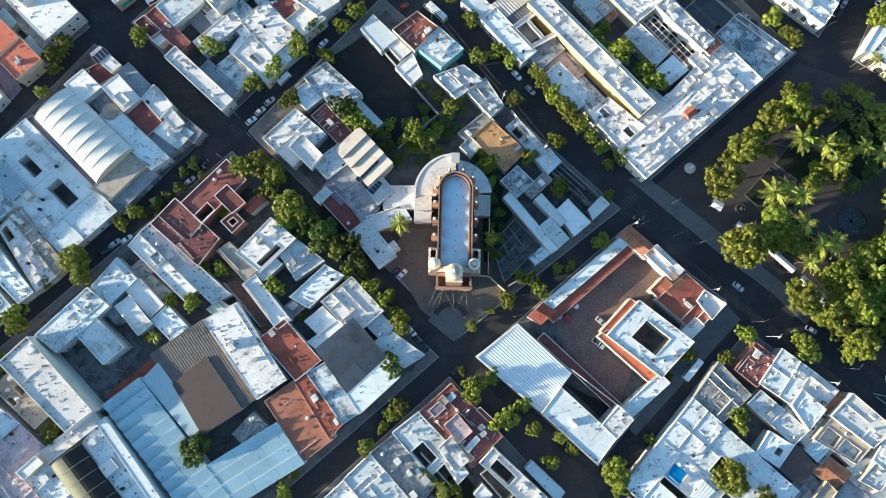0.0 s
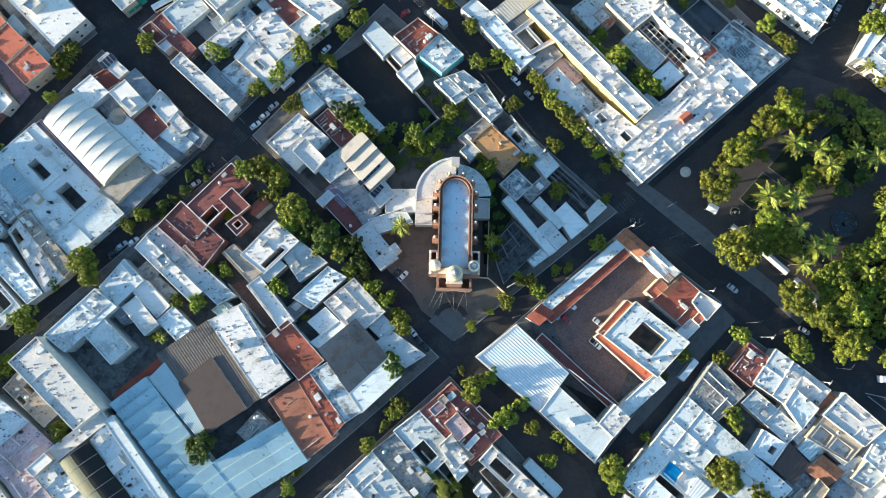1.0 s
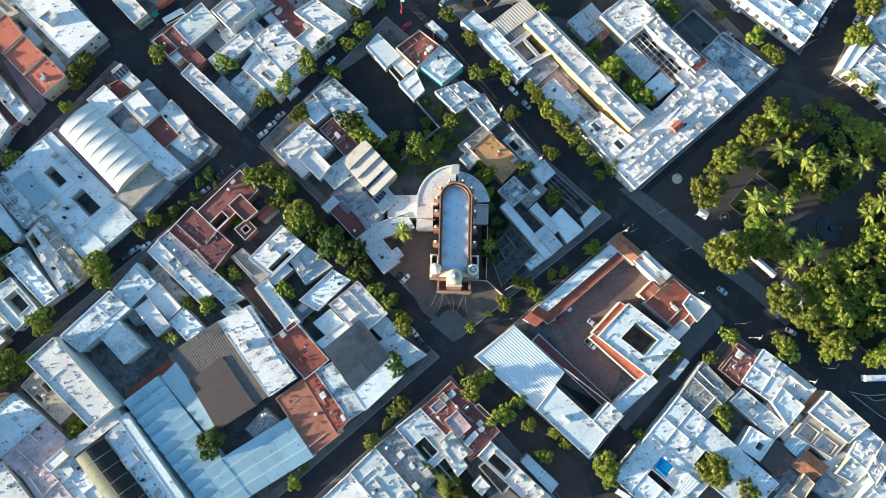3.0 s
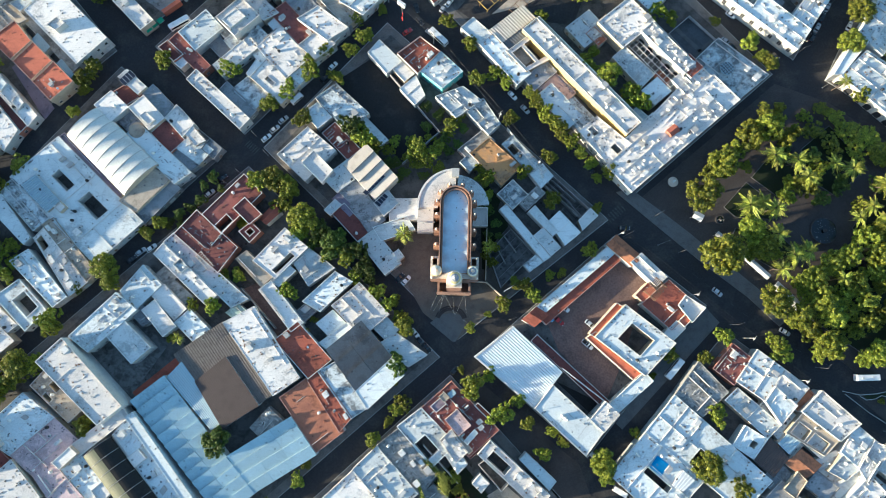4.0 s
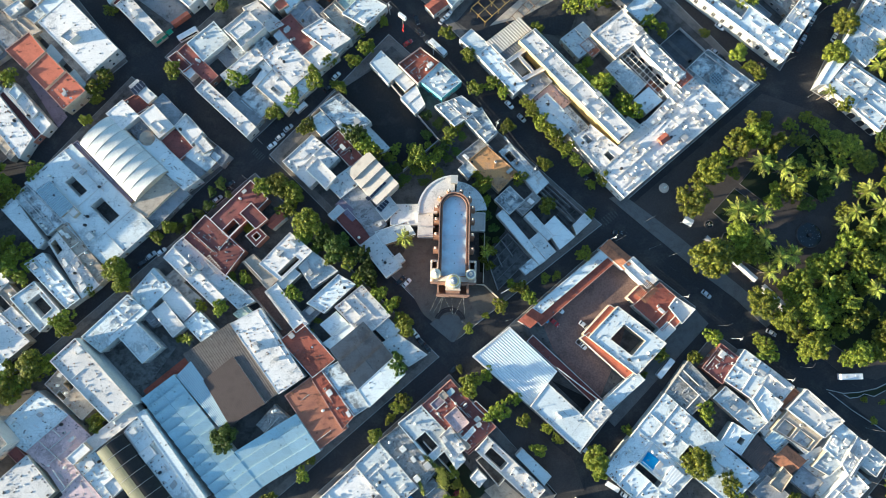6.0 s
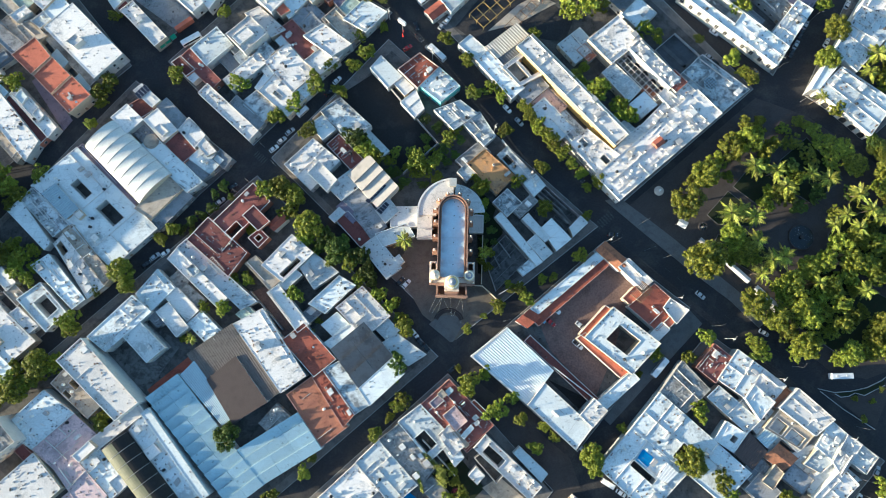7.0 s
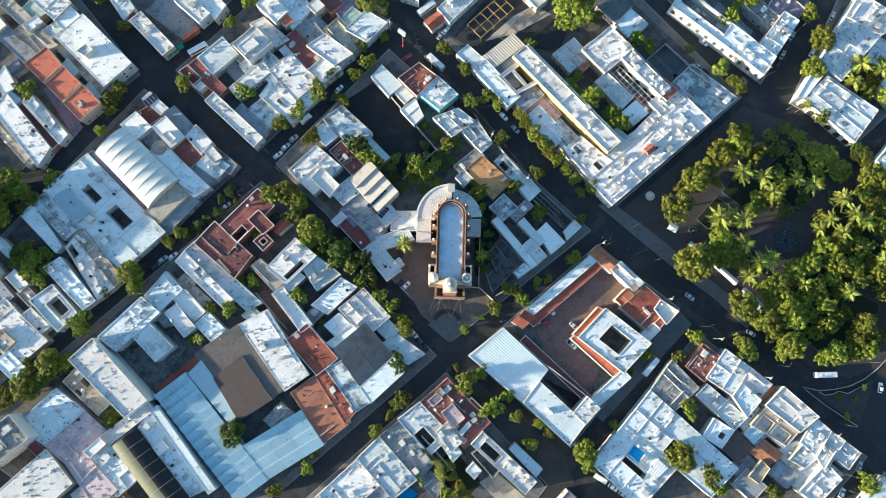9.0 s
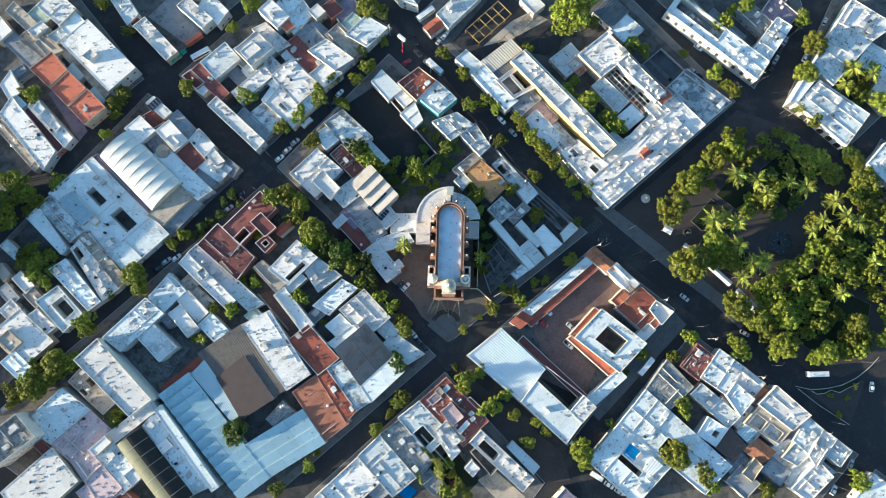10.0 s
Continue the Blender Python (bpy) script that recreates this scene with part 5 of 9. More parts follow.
last = house(-102.86, 76.16, 4.48, 29.5, 8.08, -46.9, 5.22, "clean", sides="1")
last = house(-95.09, 69.46, 5.38, 56.62, 6.6, -39.69, 4.35, "grey", sides="2")
last = house(-186.63, -4.04, 16.08, 42.93, 20.42, -40.3, 4.35, "clean", sides="2", clutter=4)
house(-182.25, -6.25, 5.98, 45.81, 8.11, -37.69, 5.22, "tan", base=4.25, under=last)
last = house(-180.58, -15.49, 7.54, 44.93, 12.35, -39.49, 4.35, "white", sides="2", clutter=2)
last = house(-180.07, 19.34, 5.01, 47.42, 8.99, -43.49, 3.48, "clean", sides="1", clutter=1)
last = house(-185.88, 14.18, 5.15, 45.54, 8.98, -45.42, 3.48, "grey", sides="1")
last = house(-188.07, 22.5, 4.54, 54.11, 6.58, -45.55, 3.48, "tan", sides="12")
last = house(-102.67, 35.61, 12.41, 49.97, 23.06, -39.40, 5.20, "red", sides="03", clutter=7, parapet=0.5, trim="coping", rails=((0.5,0.62,1.0,0.62,0.5),), skew=(-1.10, 0.48))
last = house(-92.59, 43.39, 22.22, 47.19, 10.98, -43.43, 5.20, "red", sides="0", clutter=4, parapet=0.5, trim="coping", courts=((0.02,0.62,0.3,0.95),), skew=(-0.44, 0.08))
house(-80.40, 45.80, 6.08, 45.29, 9.16, -42.85, 6.90, "red", base=5.1, trim="coping", parapet=0.5, skew=(0.23, -0.24), under=last)
last = house(-70.84, 42.71, 7.68, 48.04, 3.97, -40.74, 4.60, "redroof", "gable", along="u", rise=0.8, skew=(0.04, -0.68))
last = house(-78.23, 37.14, 5.98, 40.46, 6.17, -44.15, 5.00, "red", courts=((0.3,0.3,0.7,0.7),), trim="coping", parapet=0.4, skew=(-0.48, 0.63))
last = house(-71.98, 25.98, 17.38, 48.33, 11.25, -36.56, 6.00, "clean", courts=((0.1,0.7,0.66,0.9),), clutter=5, rails=((0.5,0.0,0.5,0.7,0.5),), skew=(0.27, -0.75))
last = house(-78.69, 26.54, 5.32, 39.44, 14.98, -44.86, 5.40, "tan", clutter=1, parapet=0.15, skew=(0.36, 1.05))
last = house(-57.25, 26.10, 8.23, 43.17, 11.30, -54.44, 4.40, "white", clutter=6, skew=(3.82, 1.56))
last = house(-41.55, 9.77, 13.76, 41.24, 16.75, -43.87, 5.20, "clean", sides="1", clutter=5, skew=(-0.43, -0.13))
last = house(-65.58, 67.92, 16.24, 45.46, 15.79, -42.28, 4.50, "clean", sides="23", clutter=4, rails=((0.0,0.45,1.0,0.45,0.4),(0.55,0.45,0.55,1.0,0.4)), skew=(-0.06, 1.24))
house(-55.08, 64.10, 6.70, 49.49, 11.29, -44.29, 6.90, "clean", base=4.4, parapet=0.6, skew=(-0.23, 0.18), under=last)
last = house(-51.89, 91.21, 10.22, 38.24, 19.29, -44.92, 4.50, "mottled", sides="3", clutter=4, skew=(-0.08, 1.54))
last = house(-56.18, 85.43, 6.93, 38.88, 8.89, -47.93, 4.00, "white", clutter=2, skew=(-0.03, 0.43))
last = house(-48.77, 77.34, 6.88, 44.09, 15.14, -45.60, 3.00, "red", clutter=5)
last = house(-69.18, 15.05, 5.84, 39.08, 20.39, -49.91, 5.22, "clean", sides="1", clutter=1)
last = house(-62.23, -3.53, 11.1, 40.36, 19.45, -46.03, 5.22, "redroof", sides="1", clutter=2)
last = house(-147.16, -13.34, 12.35, 45.74, 32.99, -41.87, 10.00, "clean", clutter=4, parapet=0.5, rails=((0.0,0.33,0.55,0.33,0.4),), skew=(-0.25, -1.84))
last = house(-138.38, -4.01, 23.34, 45.87, 9.89, -35.97, 6.40, "white", sides="12", clutter=4, rails=((0.0,0.75,1.0,0.75,0.3),(0.7,0.75,0.7,0.0,0.3)), skew=(0.30, -0.56))
last = house(-124.03, -3.90, 8.63, 45.89, 13.87, -44.27, 6.20, "white", sides="12", clutter=1, parapet=0.4, skew=(0.70, -0.04))
last = house(-121.58, 13.34, 12.93, 52.22, 9.74, -49.57, 4.60, "white", clutter=2, skew=(1.43, -0.04))
last = house(-113.91, -27.07, 15.25, 39.02, 54.60, -48.45, 4.52, "factory", "saw", along="u", rise=-0.9, n=13, sides="1", skew=(-0.08, -0.42))
last = house(-101.18, -18.27, 7.79, 47.61, 25.42, -46.67, 4.87, "corr_blue", "corr", along="v", period=.8, skew=(-0.04, -2.57))
last = house(-76.99, -45.76, 26.90, 32.90, 16.82, -52.44, 4.57, "factory", "saw", along="u", rise=-0.9, n=4, skew=(-0.10, -0.24))
last = house(-114.66, -32.80, 3.44, 37.56, 40.96, -50.58, 6.60, "white", wall="white", parapet=0.1)
last = house(-134.87, -44.34, 24.13, 39.85, 5.25, -42.14, 5.60, "clean", clutter=3, parapet=0.3, skew=(-0.61, -0.28))
last = house(-119.24, -39.22, 7.21, 53.61, 35.12, -49.76, 5.00, "white", clutter=8, rails=((0.1,0.3,0.9,0.3,0.4),(0.1,0.62,0.9,0.62,0.4)), skew=(3.06, -2.28))
house(-112.34, -46.83, 4.78, 40.21, 4.62, -49.51, 6.60, "clean", base=4.9, skew=(0.19, 0.19), under=last)
last = house(-128.51, -47.39, 11.89, 38.91, 34.64, -48.36, 5.66, "vault_green", "vault", along="v", rise=3.2, n=7)
last = house(-137.65, -52.26, 9.56, 40.47, 19.20, -49.51, 4.40, "white", sides="2", clutter=7, skew=(0.26, 1.29))
house(-124.45, -58.74, 5.55, 41.25, 5.63, -48.90, 6.10, "clean", base=4.3, skew=(-0.04, 0.38), under=last)
last = house(-156.01, -47.61, 20.29, 43.38, 11.78, -37.61, 4.80, "pink", sides="1", clutter=5, rails=((0.3,0.0,0.3,1.0,0.6),(0.3,0.45,0.8,0.45,0.6)), skew=(0.47, -0.51))
last = house(-146.68, -54.80, 8.52, 40.73, 22.05, -50.61, 4.80, "pink", clutter=5, rails=((0.1,0.4,1.0,0.4,0.6),), skew=(0.96, 2.47))
last = house(-168.27, -39.79, 20.85, 45.51, 14.63, -32.12, 5.00, "white", clutter=6, skew=(0.34, -0.94))
last = house(-151.29, -22.36, 8.22, 50.60, 20.48, -39.97, 5.20, "tan", courts=((0.05,0.3,0.27,0.48),(0.58,0.25,0.9,0.45)), sides="12", clutter=4, skew=(-0.11, -0.92))
last = house(-81.66, 2.40, 13.10, 29.66, 33.38, -52.19, 6.1, "clean", clutter=4, skew=(-1.82, 0.39), parapet=0.05)
last = house(-59.26, -24.54, 12.29, 37.59, 24.41, -52.88, 4.35, "redbrown", clutter=3, skew=(0.35, 0.46))
last = house(-49.37, -17.84, 5.60, 40.54, 22.82, -55.47, 4.87, "redroof", clutter=7, skew=(0.31, 1.97))
last = house(-45.60, -14.65, 7.52, 30.28, 21.61, -51.70, 5.00, "mottled", parapet=0.25, trim="coping", sides="1", skew=(-0.50, 0.37))
last = house(-42.57, -6.59, 16.81, 41.18, 18.73, -52.34, 5.3, "corr_grey", "saw", along="u", rise=-1.4, n=3, sides="0", skew=(0.60, 1.66))
last = house(-31.24, -21.50, 18.43, 43.84, 8.19, -53.69, 5.20, "white", parapet=0.1, sides="1")
last = house(-45.91, -4.31, 13.02, 37.58, 6.57, -33.89, 4.35, "white")
last = house(-23.84, -4.28, 8.41, 33.53, 14.51, -34.06, 4.35, "white", sides="1", clutter=4)
last = house(-90.44, -19.65, 14.47, 40.7, 19.68, -55.73, 5.5, "corr_brown", "corr", along="v", rise=0.35, period=.7, skew=(2.09, -0.79), sides="2")
last = house(-99.3, -10.02, 21.74, 35.93, 32.86, -51.55, 4.9, "corr_tan2", "corr", along="v", rise=0.6, period=.9, skew=(-0.77, -0.59), sides="2")
last = house(-119.65, 7.06, 5.31, 36.21, 10.16, -43.83, 3.48, "grey", sides="2")
last = house(-138.72, -49.02, 8.11, 44.09, 3.77, -38.43, 7.83, "clean")
last = house(-182.63, -48.04, 20.55, 39.98, 12.34, -45.51, 10.44, "concrete", parapet=1.8, wall="plaster", sides="2", clutter=6)
last = house(-173.33, -66.53, 25.9, 43.85, 17.64, -47.01, 6.09, "clean", sides="2", clutter=2)
last = house(-143.99, -66.18, 12.75, 41.51, 12.12, -42.25, 4.35, "pink", clutter=3)
last = house(-134.65, -68.82, 9.1, 41.74, 12.45, -37.23, 4.35, "red", sides="2", clutter=2)
last = house(-163.62, -48.6, 4.19, 41.22, 6.11, -40.63, 3.48, "red", sides="1")
last = house(-6.54, -27.05, 14.81, 42.48, 24.93, -43.88, 4.35, "red", sides="01", clutter=9)
house(2.14, -30.9, 6.03, 41.03, 7.78, -47.78, 5.74, "pink", base=4.25, under=last)
house(6.01, -37.2, 2.11, 41.12, 7.91, -48.73, 5.13, "tan", clutter=1, base=4.25, under=last)
house(-0.39, -22.79, 2.78, 42.46, 2.94, -43.03, 5.66, "tan", base=4.25, under=last)
house(3.08, -21.59, 2.29, 45.8, 2.13, -47.5, 5.39, "corr_blue", "corr", base=4.25, under=last)
house(9.28, -38.48, 5.83, 48.62, 1.94, -42.97, 5.13, "white", base=4.25, under=last)
house(14.28, -33.63, 2.12, 41.07, 1.46, -49.45, 5.13, "clean", base=4.25, under=last)
house(13.55, -31.61, 2.13, 41.11, 1.62, -43.1, 5.13, "clean", base=4.25, under=last)
house(12.99, -25.77, 1.81, 40.43, 6.68, -41.73, 4.61, "redroof", base=4.25, under=last)
house(-3.34, -26.39, 4.91, 42, 3.27, -42.97, 4.52, "purple", base=4.25, under=last)
last = house(-47.96, -65.9, 23.55, 43.47, 13.68, -45.48, 4.35, "clean", sides="0", clutter=6)
last = house(0.5, -38.42, 5.98, 43.93, 10.08, -52.38, 5.22, "clean", clutter=2)
last = house(2.49, -43.68, 5.16, 45.46, 8.33, -54.18, 4.35, "white", clutter=2)
last = house(14.3, -42.83, 6.92, 47.99, 28.94, -40.76, 6.09, "clean", courts=((0.15, 0.12, 0.7, 0.42), ), clutter=9)
last = house(12.58, -53.34, 4.48, 49.23, 4.78, -42.79, 5.22, "clean", sides="01", clutter=1)
last = house(12.66, -8.04, 18.71, 39.21, 29.1, -39.14, 4.35, "corr_white", "corr", along="v", rise=2.0, period=0.97, skew=(-4.23, 1.99), sides="0", rim="03")
last = house(35.05, -26.08, 11.06, 52.77, 24.9, -41.34, 6.61, "white", clutter=1, parapet=0.3, trim="coping")
last = house(55.15, -29.39, 8.89, 48.14, 6.87, -42.42, 7.13, "clean", sides="0", clutter=2)
last = house(34.23, 9.8, 38.61, 41.15, 3.92, -47.44, 3.48, "white", sides="0", clutter=3)
last = house(37.05, 7.15, 38.4, 41.54, 3.74, -44.62, 2.96, "redroof")
last = house(30.51, 6.24, 7.48, 41.86, 5.16, -30.14, 3.92, "redroof", "gable", along="v", rise=0.8, sides="03")
last = house(62.47, 35.54, 5.83, 43.82, 12.49, -40.68, 4.35, "rust", "gable", along="v", rise=1.2, sides="0")
last = house(71.3, 29.02, 5.75, 40.49, 13.24, -43.12, 5.22, "clean", sides="3", clutter=2)
last = house(57.43, 0.52, 16.93, 46.96, 23.28, -36.83, 6.09, "white", courts=((0.28, 0.28, 0.75, 0.72), ), clutter=6)
last = house(54.71, 0.1, 4.3, 36.12, 23.05, -41.1, 3.83, "orange", sides="03")
last = house(55.68, 1.78, 15.89, 47.76, 3.88, -33.75, 3.83, "orange", sides="0")
last = house(62.77, -24, 18.27, 41.69, 4.7, -46.21, 4.35, "white", sides="0", clutter=2)
last = house(33.96, -1.58, 3.55, 45.62, 37.08, -41.71, 2.61, "red")
last = house(101.62, -10.11, 12.46, 50.14, 9.82, -37.64, 4.35, "red", sides="0", clutter=6)
last = house(87.29, -19.94, 15.52, 53.56, 12.80, -38.58, 4.70, "concrete", sides="3", clutter=4, rails=((0.55,0.0,0.55,1.0,0.5),), skew=(0.82, -3.14))
last = house(105.68, -21.50, 6.91, 42.92, 20.65, -41.42, 4.20, "white", clutter=5, rails=((0.0,0.5,1.0,0.5,0.4),), skew=(0.24, 0.37))
last = house(109.93, -14.56, 14.75, 54.93, 12.50, -33.62, 5.20, "white", sides="1", clutter=4, rails=((0.0,0.6,1.0,0.6,0.5),(0.5,0.0,0.5,0.6,0.4)), skew=(-0.42, -0.32))
last = house(120.06, -21.43, 6.81, 54.11, 10.16, -56.47, 5.80, "white", clutter=2, skew=(2.29, 1.73))
last = house(124.34, -15.95, 7.43, 56.91, 9.77, -43.94, 5.20, "clean", sides="1", clutter=5, skew=(1.58, 0.21))
last = house(130.46, -22.83, 9.04, 43.77, 3.00, -44.86, 4.40, "rust", skew=(0.44, -0.22))
last = house(132.97, -24.74, 11.22, 43.69, 17.23, -36.94, 6.20, "clean", sides="12", clutter=4, parapet=0.5, skew=(-0.06, -1.37))
last = house(127.39, -32.72, 9.91, 48.84, 16.23, -29.41, 5.20, "tan", courts=((0.1,0.08,0.65,0.42),(0.1,0.5,0.65,0.9)), sides="0", clutter=1, skew=(-1.40, -2.02))
last = house(147.11, -39.07, 12.11, 57.39, 7.96, -40.30, 5.20, "white", sides="1", clutter=4, rails=((0.55,0.0,0.55,1.0,0.4),))
last = house(152.94, -44.15, 11.93, 58.05, 7.17, -60.20, 5.60, "clean", sides="1", clutter=4, rails=((0.0,0.06,1.0,0.06,0.8),(0.5,0.06,0.5,1.0,0.4)), skew=(2.57, 2.32))
last = house(159.58, -44.15, 8.35, 51.07, 8.42, -37.41, 4.80, "white", sides="12", clutter=5, parapet=0.6)
last = house(142.36, -46.03, 8.73, 46.12, 7.16, -26.72, 4.80, "white", clutter=2, skew=(0.38, -1.28))
last = house(145.42, -58.03, 16.38, 42.98, 8.87, -34.43, 5.20, "clean", sides="2", clutter=4, rails=((0.4,0.0,0.4,1.0,0.5),), skew=(-1.58, -1.15))
last = house(115.47, -42.07, 9.85, 50.64, 9.77, -42.50, 4.50, "corr_brown", "corr", along="u", period=.8, skew=(-0.46, -0.70))
last = house(124.69, -36.45, 5.72, 43.64, 5.33, -44.57, 5.00, "corr_blue", "corr", sides="0")
last = house(107.70, -37.57, 8.96, 53.51, 9.18, -32.42, 4.50, "white", clutter=2, courts=((0.35,0.55,0.65,0.8),), skew=(0.25, 0.18))
last = house(75.88, -33.77, 17.88, 50.76, 44.37, -38.49, 5.00, "white", courts=((0.1,0.42,0.5,0.58),), sides="3", clutter=10, rails=((0.45,0.0,0.45,0.4,0.5),(0.0,0.14,1.0,0.14,0.4),(0.45,0.3,1.0,0.3,0.5),(0.0,0.64,1.0,0.64,0.5),(0.6,0.64,0.6,1.0,0.4)), skew=(0.02, -2.31))
last = house(62.59, -49.19, 20.38, 49.06, 26.12, -40.76, 4.80, "white", courts=((0.44,0.32,0.56,0.74),), sides="3", clutter=8, parapet=0.5, rails=((0.0,0.3,1.0,0.3,0.4),(0.62,0.3,0.62,1.0,0.5),(0.0,0.6,0.44,0.6,0.4)), skew=(1.14, -0.05))
house(85.21, -52.06, 6.56, 54.38, 4.55, -25.99, 5.60, "corr_white", "corr", along="u", period=.9, base=4.7, skew=(0.18, -1.69), under=last)
last = house(125.65, -52.65, 8.48, 49.32, 5.20, -35.71, 5.20, "tan", parapet=0.6, skew=(-0.88, -0.25))
last = house(126.9, -43.66, 8.43, 38.09, 8.82, -37.29, 4.35, "rust", "gable", along="v", rise=0.8)
last = house(119.38, -55.87, 8.76, 45.56, 10.62, -41.57, 4.35, "grey", sides="3")
last = house(134.07, -51.41, 7.52, 48.19, 10.05, -37.78, 3.48, "grey", sides="3")
last = house(171.11, -61.9, 13.9, 49.59, 14.53, -38.44, 5.22, "white", sides="03", clutter=2)
last = house(47.78, -66.18, 8.32, 46.56, 9.3, -38.22, 5.22, "purple", sides="01", clutter=2)
last = house(29.32, 120.61, 8.57, 40.53, 58.70, -45.88, 7.50, "clean", wall="yellow", clutter=12, rails=((0.0,0.5,1.0,0.5,0.6),(0.0,0.78,1.0,0.78,0.5),(0.85,0.0,0.85,1.0,0.7),(0.0,0.22,0.85,0.22,0.5)), skew=(-0.25, 0.25))
last = house(51.85, 80.13, 9.66, 41.55, 31.56, -49.19, 5.20, "clean", courts=((0.33,0.06,0.55,0.18),(0.45,0.41,0.66,0.53),(0.47,0.65,0.67,0.75)), sides="3", clutter=9, rails=((0.0,0.82,1.0,0.82,0.4),), skew=(3.62, 3.60))
last = house(23.32, 111.88, 13.24, 39.90, 11.34, -46.05, 5.50, "clean", courts=((0.1,0.15,0.45,0.85),(0.55,0.15,0.9,0.85)), clutter=1, parapet=0.5, wall="cream", skew=(0.73, -2.34))
last = house(-32.00, 110.67, 7.25, 51.62, 11.71, -47.49, 4.30, "white", parapet=0.12, sides="0", skew=(1.54, -0.39))
last = house(-21.80, 104.07, 4.97, 41.09, 7.03, -46.58, 4.10, "clean", parapet=0.15, skew=(0.31, 0.17))
last = house(-18.86, 96.26, 8.66, 42.05, 9.20, -46.55, 3.70, "clean", parapet=0.2, rails=((0.0,0.45,1.0,0.45,0.3),), skew=(-2.40, -1.63))
last = house(-20.18, 110.00, 11.68, 39.47, 11.78, -43.68, 5.20, "redroof", clutter=5, parapet=0.9, skew=(-0.30, 1.97))
last = house(-10.71, 102.82, 11.76, 47.08, 11.20, -37.42, 5.40, "white", wall="turquoise", sides="23", clutter=6, skew=(0.04, -1.32))
last = house(-4.64, 92.96, 11.94, 22.61, 11.98, -45.34, 4.60, "white", sides="23", clutter=8, rails=((0.45,0.0,0.45,1.0,0.5),), skew=(-0.80, 2.69))
last = house(6.60, 88.40, 9.08, 29.62, 14.51, -45.96, 4.20, "mottled", sides="2", clutter=8, skew=(-3.15, 0.11))
last = house(72.09, 56.01, 57.51, 41.49, 14.34, 134.61, 6.09, "clean", sides="3", clutter=34)
# mottled finish darkens this white roof for the shade on it
last = house(98.13, 110.77, 14.78, 44.23, 23.75, -40.32, 3.5, "mottled", skew=(1.54, 0.15), clutter=12)
last = house(35.17, 94.32, 8.34, 40.78, 18.35, -46.35, 4.35, "white", sides="3", clutter=4)
last = house(16.02, 120.6, 17.89, 39.45, 7.05, -45.49, 5.22, "corr_tan", "corr", along="v")
last = house(20.95, 115.71, 17.78, 39.82, 5.2, -43.31, 4.79, "corr_grey", "corr", along="v")
last = house(4.85, 122.09, 6.79, 43.28, 10.69, -41.15, 4.35, "white", sides="3", clutter=1)
last = house(12.38, 114.93, 7.4, 41.7, 22.63, -47.47, 5.22, "white", sides="3", clutter=2)
last = house(30.13, 101.17, 12.18, 42.58, 6.58, -46.95, 4.35, "grey", sides="3", clutter=2)
last = house(65.37, 110.95, 7.2, 42.54, 17.03, -48.15, 4.87, "white", skew=(0.27, 1.25), sides="3", clutter=3)
last = house(59.4, 124.97, 17.14, 41.06, 14.62, -45.8, 6.09, "clean", skew=(-0.01, -0.11), sides="2", clutter=5)
last = house(47.06, 123.7, 12.54, 39.76, 11.41, -47.73, 3.48, "white", sides="3", clutter=3)
last = house(59.68, 125.94, 4.98, 44.87, 5.21, -45.89, 4.35, "tan")
last = house(74.38, 138.06, 11.21, 46.11, 10.44, -42.08, 3.48, "white", sides="23", clutter=1)
last = house(66.77, 146.66, 11.43, 47.28, 11.59, -44.46, 4.35, "corr_grey", "corr", sides="3")
last = house(76.44, 120.77, 6.1, 45.1, 23.92, -45.21, 7.39, "clean", big="arch", sides="3", clutter=14)
last = house(90.39, 107.89, 6.74, 42.73, 7.86, -46.12, 7.13, "redroof", clutter=5)
last = house(66.11, 120.03, 6.11, 38.01, 3.72, -42.8, 5.22, "tan")
last = house(-4.11, 143.12, 21.28, 46.82, 8.8, -49.24, 4.35, "white", sides="2", clutter=2)
last = house(-9.95, 137.31, 8.91, 39.8, 5.76, -47.02, 3.48, "redroof", "gable", along="u", rise=1, sides="23")
last = house(33.58, 151.12, 6.62, 39.84, 9.22, -45.9, 4.35, "clean", sides="23")
last = house(21.36, 48.33, 3.49, 41.87, 26.28, -49.22, 4.30, "white", parapet=0.12, rails=((0.0,0.3,1.0,0.3,0.25),), skew=(0.19, -0.45))
last = house(34.52, 38.45, 5.07, 41.37, 10.30, -48.57, 4.20, "white", parapet=0.1, clutter=2)
last = house(32.45, 47.77, 3.64, 44.12, 13.46, -45.31, 4.40, "white", parapet=0.12, skew=(-0.40, -0.45))
last = house(40.27, 44.23, 5.96, 44.80, 11.37, -55.75, 4.60, "white", parapet=0.18, rails=((0.0,0.5,1.0,0.5,0.22),), skew=(1.80, 1.01))
last = house(51.78, 44.76, 6.88, 47.15, 4.15, -67.63, 4.40, "white", parapet=0.2, sides="1", skew=(1.41, 0.83))
last = house(17.48, 31.75, 12.86, 48.27, 14.45, -69.88, 2.80, "ruin", form="shell", n=3, skew=(4.36, 4.00))
last = house(30.92, 27.18, 6.92, 41.36, 3.67, -48.80, 3.20, "mottled", parapet=0.15, skew=(0.40, -0.21))
last = house(38.81, 58.88, 4.97, 42.96, 21.92, -41.67, 3.40, "ruin", "shell", n=5, sides="3")
last = house(45.01, 48.15, 5.11, 51.24, 9.69, -43.91, 3.40, "ruin", "shell", n=2, skew=(0.21, -0.67))
